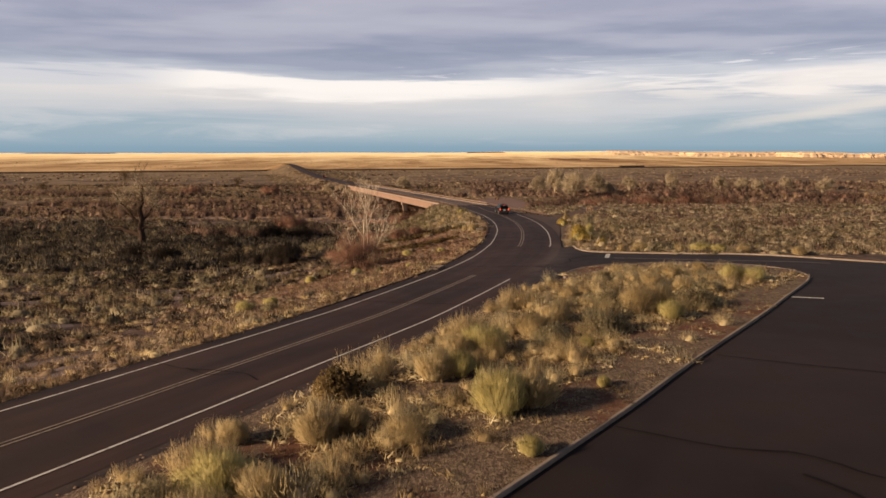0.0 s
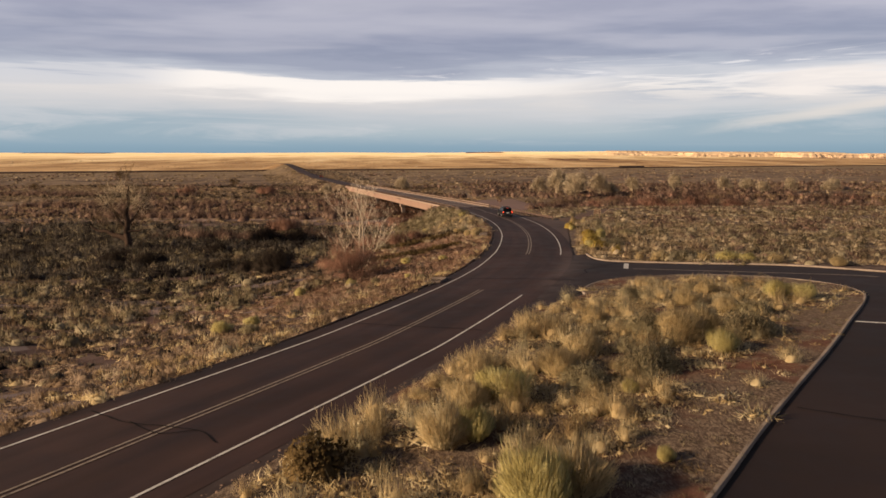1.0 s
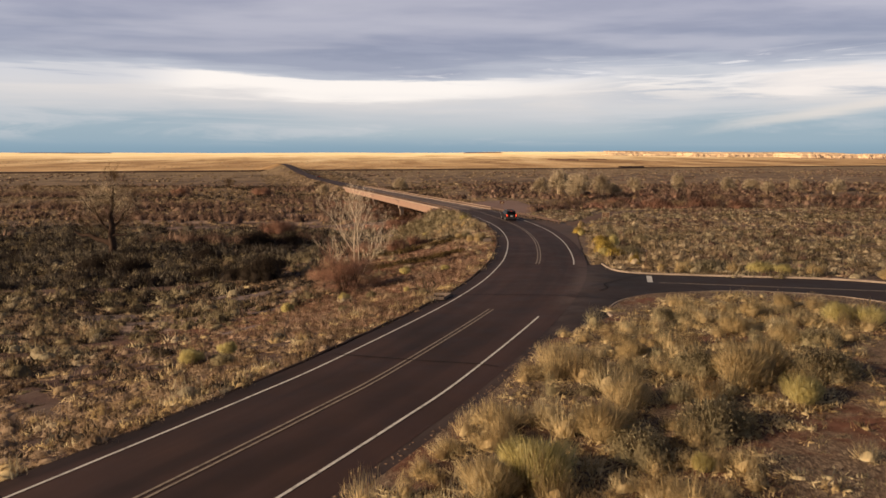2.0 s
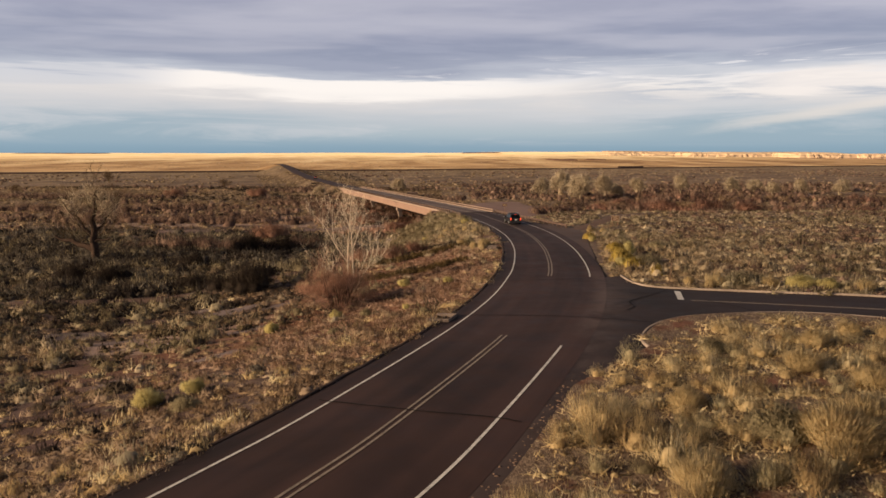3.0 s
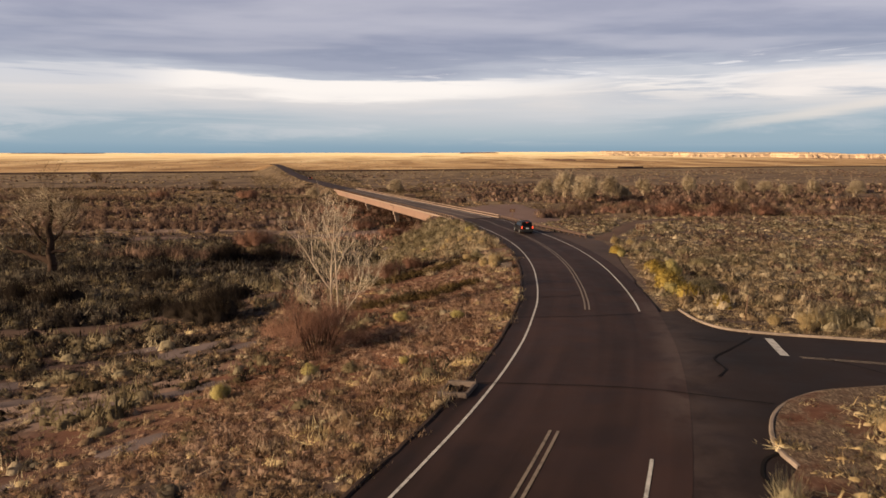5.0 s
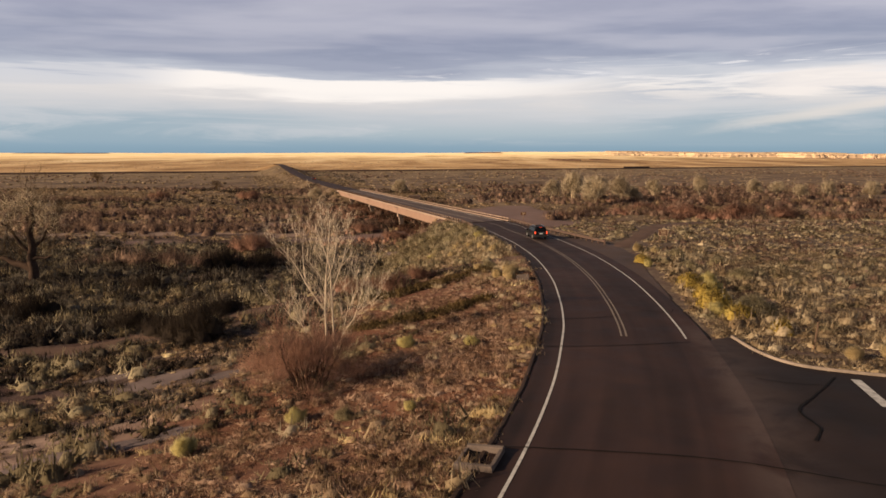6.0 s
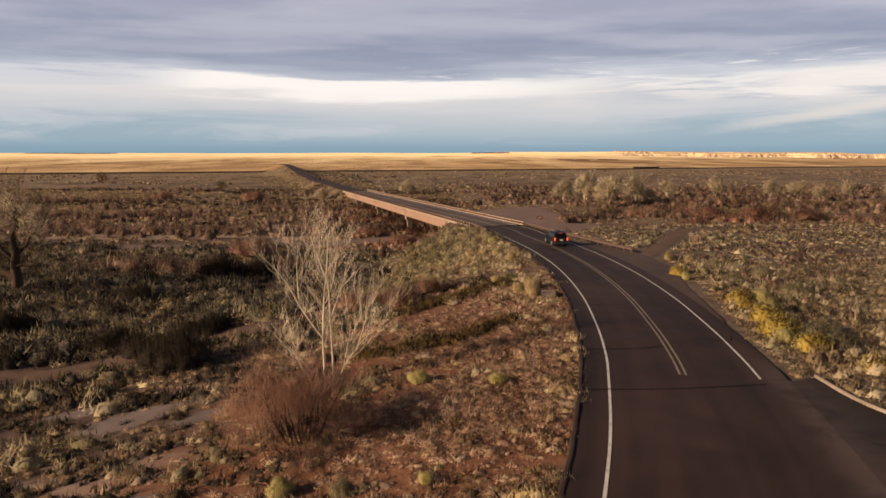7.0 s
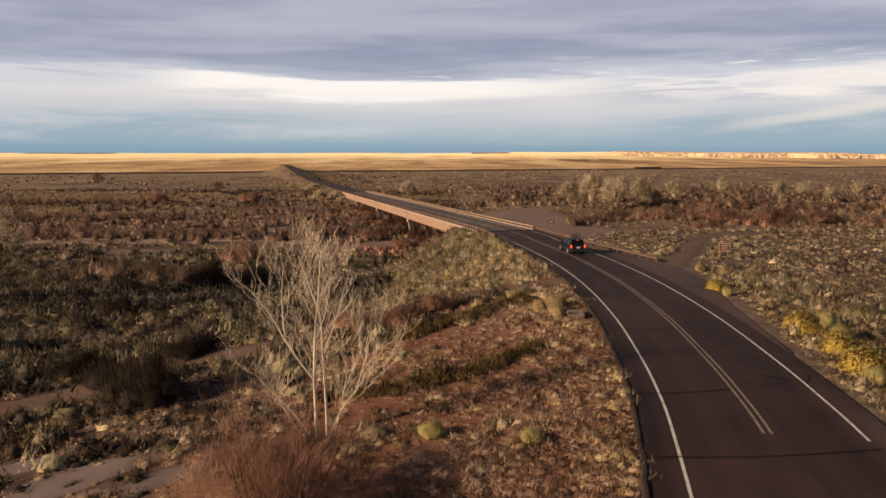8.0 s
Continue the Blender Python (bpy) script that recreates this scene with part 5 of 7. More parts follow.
scattered("tamarisk_thicket", TALL_THICKET, x[keep], y[keep], grounded(x[keep], y[keep]), 0.7 + 1.1 * rng.rand(int(keep.sum())) ** 1.5, SHADED_RUSSET, "russet tamarisk thicket coloured as if shaded by the bridge", "shrub", rng, 0.25)
x, y, z = sown(rng, -24, 6, 24, 158, 9500, lambda x, y, d: (0.2 + 0.8 * clump(x, y, 36, 4, -0.1)) * np.where((y > 56) & (y < 106), np.interp(-d, [4.9, 5.4, 6.6, 8], [1, 1, 0.15, 0.03]), np.interp(-d, [4.9, 5.4, 9, 14], [1, 1, 0.5, 0.1])) * (track_free(x, y) > 2.4))
scattered("dry_grass", FINE_BRUSH, x, y, z, 0.4 + 0.7 * rng.rand(len(x)) ** 1.5, STRAW, "bright straw grass along the embankment shoulder", "grass", rng)
x, y, z = sown(rng, -10, 7, 98, 150, 600, lambda x, y, d: np.interp(-d, [4, 5.5, 9, 11], [0.6, 1, 1, 0]) * (track_free(x, y) > 2.4))
scattered("straw_brush", SAGE_SHAPES, x, y, z, rng.uniform(0.7, 1.5, len(x)), DULL_STRAW, "pale straw brush along the shoulder", "shrub", rng)
# bank on the other side: fine plants near the road, simpler ones beyond
def on_bank(name, n, chance, small, spread, curve, material, near, far, label, category):
    x, y, z = sown(rng, 8, 170, 60, 176, n, lambda x, y, d: chance(x, y, d) * (track_free(x, y) > 2.2))
    size = small + spread * rng.rand(len(x)) ** curve
    close = y < 112 - 0.2 * x
    for keep, shapes in ((close, near), (~close, far)):
        scattered(name, shapes, x[keep], y[keep], z[keep], size[keep], material, label, category, rng)


on_bank("dry_grass", 24000, lambda x, y, d: (0.35 + 0.65 * clump(x, y, 33, 5, -0.25)) * np.interp(y, [60, 110, 172], [0.9, 0.7, 0.4]), 0.5, 0.9, 2.0, DULL_STRAW, FINE_TUFTS, GRASS_SHAPES, "pale dry grass on the far bank", "grass")
on_bank("sagebrush", 7000, lambda x, y, d: 0.12 + 0.7 * clump(x, y, 43, 9, -0.15), 0.6, 1.3, 1.6, SAGE, SAGE_SHAPES, SAGE_LIGHT, "olive and grey sagebrush on the bank", "shrub")
on_bank("straw_brush", 5200, lambda x, y, d: 0.14 + 0.5 * clump(x, y, 47, 8, -0.1), 0.6, 1.1, 1.6, DULL_STRAW, FINE_BRUSH, SAGE_LIGHT, "straw-coloured dead brush on the bank", "shrub")
on_bank("dark_brush", 8000, lambda x, y, d: clump(x, y, 49, 7, -0.1) * np.interp(d, [6, 14], [0.1, 0.8]), 0.6, 1.1, 1.5, MAUVE, FINE_BRUSH, SAGE_LIGHT, "brown dead brush on the bank", "shrub")
x, y, z = sown(rng, 11, 60, 62, 112, 15000, lambda x, y, d: (0.35 + 0.65 * clump(x, y, 45, 2.5, -0.2)) * np.interp(d, [5.0, 6.0, 20, 42], [0.6, 1, 0.75, 0.1]))
scattered("dry_grass", LOW_TUFTS, x, y, z, rng.uniform(0.5, 1.2, len(x)), DULL_STRAW, "short pale straw grass beside the road and kerb", "grass", rng)
x, y, z = sown(rng, 11, 32, 70, 112, 420, lambda x, y, d: np.interp(d, [5.6, 7.2, 16, 22], [0.1, 1, 0.8, 0]))
scattered("sagebrush", SAGE_SHAPES, x, y, z, rng.uniform(0.8, 1.7, len(x)), DULL_STRAW, "pale yellow-grey brush behind the golden shrubs", "shrub", rng, 0.4)
# the flood plain to the left, further out
x, y, z = sown(rng, -330, 0, 150, 400, 19000, lambda x, y, d: (0.12 + 0.8 * clump(x * 0.45, y, 61, 24, -0.1)) * (1 - wash(x, y)))
scattered("sagebrush", SAGE_LIGHT, x, y, z, 0.7 + 1.7 * rng.rand(len(x)) ** 2, FAR_SAGE, "olive scrub on the distant flood plain", "shrub", rng)
x, y, z = sown(rng, -330, 0, 150, 400, 8000, lambda x, y, d: 0.6 * clump(x * 0.4, y, 62, 18, 0.0) * (1 - wash(x, y)))
scattered("straw_brush", SAGE_LIGHT, x, y, z, rng.uniform(1.0, 2.2, len(x)), FAR_STRAW, "straw-coloured brush on the distant flood plain", "shrub", rng)
x, y, z = sown(rng, -330, 12, 150, 400, 8500, lambda x, y, d: clump(x * 0.35, y, 63, 22, 0.0) * (1 - wash(x, y)))
scattered("russet_scrub", TWIG_LIGHT, x, y, z, 0.9 + 2.3 * rng.rand(len(x)) ** 1.8, MAUVE, "russet leafless tamarisk thickets", "shrub", rng)
x, y, z = sown(rng, -330, 0, 155, 400, 6500, lambda x, y, d: clump(x * 0.3, y, 65, 22, 0.05) * (1 - wash(x, y)))
scattered("dark_scrub", SAGE_LIGHT, x, y, z, rng.uniform(1.4, 3.2, len(x)), DARK, "dark brown scrub in bands", "shrub", rng)
x, y, z = in_rows(rng, (([(-100, 197), (-70, 194), (-46, 196)], 2.2), ([(-40, 199), (-26, 202), (-14, 204)], 2.0), ([(-150, 236), (-110, 231), (-80, 235)], 2.5), ([(-70, 262), (-40, 258)], 2.2), ([(-60, 146), (-40, 142), (-24, 144)], 2.4), ([(-200, 300), (-150, 296), (-112, 300)], 3.0)), 0.35)
scattered("dark_scrub", TALL_THICKET, x, y, z, rng.uniform(1.6, 3.6, len(x)), MAUVE, "long rows of dark mauve leafless thicket", "shrub", rng, 0.25)
# and to the right, between the bank and the railway
x, y, z = in_rows(rng, (([(44, 236), (62, 243), (80, 224), (90, 202), (104, 188), (130, 180), (170, 178)], 4.0), ([(66, 250), (90, 246), (120, 226), (160, 214), (210, 205)], 6.0), ([(30, 222), (40, 232), (50, 246)], 2.5), ([(60, 300), (100, 290), (160, 280), (240, 270)], 8.0)), 0.28)
tint = lumps(x, y, 77, 9, 2) + 0.3 * rng.rand(len(x))
for keep, size, paint, label in ((tint > 0.25, 2.6, FAR_STRAW, "straw-grey brush among the tamarisk beyond the bank"), ((tint <= 0.25) & (tint > -0.12), 3.2, MAUVE, "mauve-brown leafless tamarisk beyond the bank"), (tint <= -0.12, 3.0, RUSSET, "russet leafless tamarisk beyond the bank")):
    scattered("tamarisk_thicket", TALL_THICKET, x[keep], y[keep], z[keep], 1.2 + size * rng.rand(int(keep.sum())) ** 1.5, paint, label, "shrub", rng, 0.25)
x, y, z = sown(rng, -20, 420, 176, 430, 16000, lambda x, y, d: (0.12 + 0.7 * clump(x * 0.45, y, 71, 26, -0.1)) * (1 - wash(x, y)))
scattered("sagebrush", SAGE_LIGHT, x, y, z, 0.8 + 1.8 * rng.rand(len(x)) ** 2, FAR_SAGE, "olive scrub beyond the river bed", "shrub", rng)
x, y, z = sown(rng, -20, 420, 176, 430, 7000, lambda x, y, d: (0.6 * clump(x, y, 72, 22, 0.0)) * (1 - wash(x, y)))
scattered("straw_brush", SAGE_LIGHT, x, y, z, rng.uniform(1.2, 2.4, len(x)), FAR_STRAW, "straw-coloured brush beyond the river bed", "shrub", rng)
x, y, z = sown(rng, 14, 420, 168, 430, 13000, lambda x, y, d: clump(x * 0.4, y, 73, 30, -0.1) * np.interp(y, [168, 185, 260, 430], [0.5, 1, 0.8, 0.7]) * (1 - wash(x, y)))
scattered("russet_scrub", TWIG_LIGHT, x, y, z, 1.0 + 2.8 * rng.rand(len(x)) ** 1.8, MAUVE, "brown leafless tamarisk thicket along the river", "shrub", rng)
x, y, z = sown(rng, -190, 40, 320, 640, 9000, lambda x, y, d: 0.8 * (np.abs(d) < 34))
scattered("sagebrush", SAGE_LIGHT, x, y, z, 0.9 + 1.4 * rng.rand(len(x)) ** 1.5, FAR_SAGE, "olive brush on the far embankment", "shrub", rng)
x, y, z = sown(rng, -720, 900, 390, 900, 30000, lambda x, y, d: (0.15 + 0.5 * clump(x * 0.4, y, 81, 50, -0.1)) * np.interp(y, [390, 600, 900], [1, 0.7, 0.35]) * (past_rail(x, y) < -8))
scattered("sagebrush", FAR_SHAPES, x, y, z, 1.0 + 2.0 * rng.rand(len(x)) ** 2, FAR_SAGE, "far olive scrub before the railway", "shrub", rng)
x, y, z = sown(rng, -720, 900, 390, 1000, 11000, lambda x, y, d: clump(x, y, 83, 70, 0.0) * (past_rail(x, y) < -8))
scattered("russet_scrub", FAR_SHAPES, x, y, z, 1.2 + 2.4 * rng.rand(len(x)) ** 2, MAUVE, "far brown and mauve thickets", "shrub", rng)
x, y, z = sown(rng, -900, 1300, 700, 1500, 9000, lambda x, y, d: (0.1 + 0.8 * clump(x * 0.4, y, 85, 80, 0.0)) * (past_rail(x, y) > 14))
scattered("straw_brush", FAR_SHAPES, x, y, z, 1.0 + 1.8 * rng.rand(len(x)) ** 2, DULL_STRAW, "scattered brush in the golden grassland", "shrub", rng)


x, y, z = sown(rng, -190, 30, 470, 860, 9000, lambda x, y, d: 0.6 * ((d > 6) & (d < np.interp(y, [470, 700, 860], [40, 62, 46]))))
scattered("dark_scrub", FAR_SHAPES, x, y, z, 0.7 + 1.0 * rng.rand(len(x)), GREASE, "dark scrub beside the far embankment", "shrub", rng)


# grass and small brush of the planted island
def on_island(rng, n, chance):
    lo, hi = np.array((-16.0, 0.0)), np.array((27.0, 56.0))
    p = rng.uniform(lo, hi, (n, 2))
    d, _ = nearest(p[:, 0], p[:, 1], slice(None))
    ok = inside(p, ISLAND_RING) & (d > 5.9)
    k = np.sqrt(((p[:, None, :] - ISLAND_KERB[None, ::3, :]) ** 2).sum(-1)).min(axis=1)
    ok &= (k > 0.35) & (rng.rand(n) < chance(p[:, 0], p[:, 1], d, k))
    p = p[ok]
    return p[:, 0], p[:, 1], island_z(p[:, 0], p[:, 1])


x, y, z = on_island(rng, 15000, lambda x, y, d, k: (0.30 + 0.6 * clump(x, y, 91, 3, -0.1)) * np.interp(k, [0.4, 2.0, 3.4], [0.12, 0.2, 1.0]))
scattered("dry_grass", LOW_TUFTS, x, y, z, rng.uniform(0.5, 1.3, len(x)) * np.interp(y, [38, 46], [1, 1.2]), STRAW, "short dry straw tufts on the island", "grass", rng)
BROOM = [joined(core(rng, 0.18, 0.3, 6, 2), blades(rng, 150, 0.5, 0.7, 0.010, (0.05, 0.4), 0.75, 0.5, ragged=0.5), blades(rng, 190, 0.54, 0.76, 0.010, (0.5, 0.88), 0.85, 0.6, ragged=0.5)) for _ in range(6)]
x, y, z = on_island(rng, 14000, lambda x, y, d, k: np.interp(k, [0.3, 0.6, 3.5, 4.5], [0.2, 0.8, 0.8, 0.4]) * (0.3 + 0.7 * clump(x, y, 97, 1.6, -0.2)))
scattered("straw_litter", LOW_TUFTS, x, y, z, rng.uniform(0.2, 0.5, len(x)), GREY_BRUSH, "flattened grey straw litter on the bare soil", "litter", rng)
x, y, z = on_island(rng, 4600, lambda x, y, d, k: (0.16 + 0.84 * clump(x, y, 93, 3.5, -0.05)) * np.interp(y, [38, 46], [1, 0.5]) * np.interp(k, [0.5, 2.6, 4.2], [0.02, 0.06, 0.9]))
scattered("straw_brush", BROOM, x, y, z, (0.6 + 1.2 * rng.rand(len(x)) ** 1.5) * np.interp(y, [38, 46], [1, 0.7]), STRAW, "tan dead brush crowding the island", "shrub", rng)
x, y, z = on_island(rng, 800, lambda x, y, d, k: clump(x, y, 95, 5, 0.05) * np.interp(k, [0.5, 2.6, 4.0], [0.05, 0.12, 0.7]))
scattered("grey_brush", BROOM, x, y, z, rng.uniform(0.7, 1.4, len(x)), GREY_BRUSH, "grey-green low brush on the island", "shrub", rng)


# ---------------------------------------------------------------- single bushes
def bush(name, seed, material, stem_material, label, n=800, lean=0.62, width=0.016, start=(0.1, 0.6), heart=0.0, haze=0.0, leafy=0.0, slim=0.4, category="shrub"):
    """A broom-shaped bush one metre high and one metre across: brown stems below, coloured heads above."""
    rng = np.random.RandomState(seed)
    root = thing(name, label, category)
    part("stem_fan", tufted("stem_fan", blades(rng, n // 6, 0.42, 0.7, width * 1.3, (0.0, 0.15), 0.8, 0.3), stem_material), stem_material, root)
    lobes = []
    for k in range(9):
        az, r = k * 2.4 + rng.uniform(-0.5, 0.5), 0.35 * math.sqrt((k + 0.3) / 9)
        size = rng.uniform(0.78, 1.12) * (1 - 0.4 * r / 0.35)
        v, f, m = blades(rng, n // 9, 0.25 * rng.uniform(0.8, 1.2), 0.95 * size, width, start, lean, 0.45, ragged=0.55)
        if leafy:
            coat = leaves(rng, n // 9, 0.27 * rng.uniform(0.8, 1.2), 0.85 * size, leafy, 0.0, slim, 1.0 if slim < 0.3 else 0.0)
            v, f, m = coat if slim >= 0.3 else joined(coat, (v[:n // 6], f[:n // 18], m[:n // 6]))
        low = haze * rng.uniform(0.0, 0.42) * (1 - r)
        hearts = [core(rng, 0.17 * heart, 0.62 * heart * size, 7, 3)] if heart else []
        for v2, f2, m2 in [(v, f, m)] + hearts:
            v2[:, 0] += r * math.cos(az)
            v2[:, 1] += r * math.sin(az)
            v2[:, 2] += low
            side = v2 / np.array((0.5, 0.5, 0.9)) + np.array((0, 0, 0.2))
            m2 = m2 * 0.5 + side / (np.linalg.norm(side, axis=1)[:, None] + 1e-9)
            lobes.append((v2, f2, m2 / np.linalg.norm(m2, axis=1)[:, None]))
    part("crown", tufted("crown", joined(*lobes), material), material, root)
    return root


def broom(name, seed, material, label, n=3600, width=0.0095, lean=0.75, category="shrub"):
    """A broom-shaped bush one metre high and one metre across: many fine upright shoots in tufts from brown stems."""
    rng = np.random.RandomState(seed)
    root = thing(name, label, category)
    part("stem_fan", tufted("stem_fan", joined(core(rng, 0.15, 0.36, 8, 3), blades(rng, 260, 0.36, 0.6, width * 1.6, (0.0, 0.1), 0.7, 0.5)), STEM), STEM, root)
    tufts = []
    for k in range(13):
        az, r = k * 2.4 + rng.uniform(-0.5, 0.5), 0.36 * math.sqrt((k + 0.2) / 13)
        size = rng.uniform(0.68, 1.08) * (1 - 0.3 * r / 0.36)
        v, f, m = joined(blades(rng, n // 13, 0.2, 0.9 * size, width, (0.05, 0.4), lean, 0.6, ragged=0.5), blades(rng, n // 8, 0.24, 0.97 * size, width, (0.5, 0.88), lean, 0.7, ragged=0.5))
        lift = v[:, 2] / 0.9
        v[:, 0] += r * math.cos(az) * (0.2 + 1.15 * lift)
        v[:, 1] += r * math.sin(az) * (0.2 + 1.15 * lift)
        side = v / np.array((0.5, 0.5, 1.0)) + np.array((0, 0, 0.1))
        m = m * 0.6 + side / (np.linalg.norm(side, axis=1)[:, None] + 1e-9)
        tufts.append((v, f, m / np.linalg.norm(m, axis=1)[:, None]))
    part("crown", tufted("crown", joined(*tufts), material), material, root)
    return root


PATTERNS = {}


def plant(kind, x, y, tall, across, z=None):
    """Sets a copy of a bush pattern on the ground with its own height and spread."""
    rng_turn = (x * 37.7 + y * 13.3) % 360
    if kind not in PATTERNS:
        PATTERNS[kind] = []
        for s in range(2):
            PATTERNS[kind].append([MAKE[kind](100 + 7 * s + len(PATTERNS)), False])
    slot = PATTERNS[kind][int(abs(x * 7 + y * 3)) % 2]
    if z is None:
        d, _ = nearest(np.array([x]), np.array([y]), slice(None))
        z = float(island_z(x, y)[0]) if inside(np.array([(x, y)]), ISLAND_RING)[0] else float(grounded(x, y))
    m = pose(x, y, z - 0.04, 0, 0, rng_turn)
    if slot[1]:
        ob = copy_thing(slot[0], m)
    else:
        ob, slot[1] = slot[0], True
        ob.matrix_world = m
    ob.scale = (across, across, tall)
    return ob


MAKE = {
    "yellow": lambda s: tagged(broom("rabbitbrush", s, RABBIT, "yellow rabbitbrush with feathery dry heads"), group="rabbitbrush"),
    "gold": lambda s: tagged(bush("golden_shrub", s, GOLD, STEM, "golden-yellow leafy shrub by the road", 2600, 0.95, 0.016, (0.35, 0.8), 0.9, leafy=0.045), group="golden shrubs"),
    "straw": lambda s: tagged(broom("dry_brush", s, STRAW, "tan dry brush with thin stems", lean=0.8), group="dry brush"),
    "grey": lambda s: tagged(bush("sage_bush", s, GREY_BRUSH, STEM, "grey-green sage bush on sandy soil", 2600, 0.92, 0.009, (0.2, 0.7), 0.8, leafy=0.05, slim=0.2), group="sage bushes"),
    "olive": lambda s: tagged(bush("leafy_shrub", s, OLIVE, STEM, "dark olive leafy shrub at the road shoulder", 1800, 0.95, 0.016, (0.35, 0.8), 0.8, leafy=0.06), group="leafy shrubs"),
    "dark": lambda s: tagged(bush("dark_bush", s, DARK, DARK, "large dark leafless bush on the flood plain", 3000, 1.0, 0.006, (0.1, 0.75), 0.6, 1.0), group="dark bushes"),
    "russet": lambda s: tagged(bush("tamarisk_bush", s, RUSSET, RUSSET, "russet leafless tamarisk bush near the river", 3000, 1.0, 0.006, (0.1, 0.75), 0.5, 1.0), group="tamarisk bushes"),
}
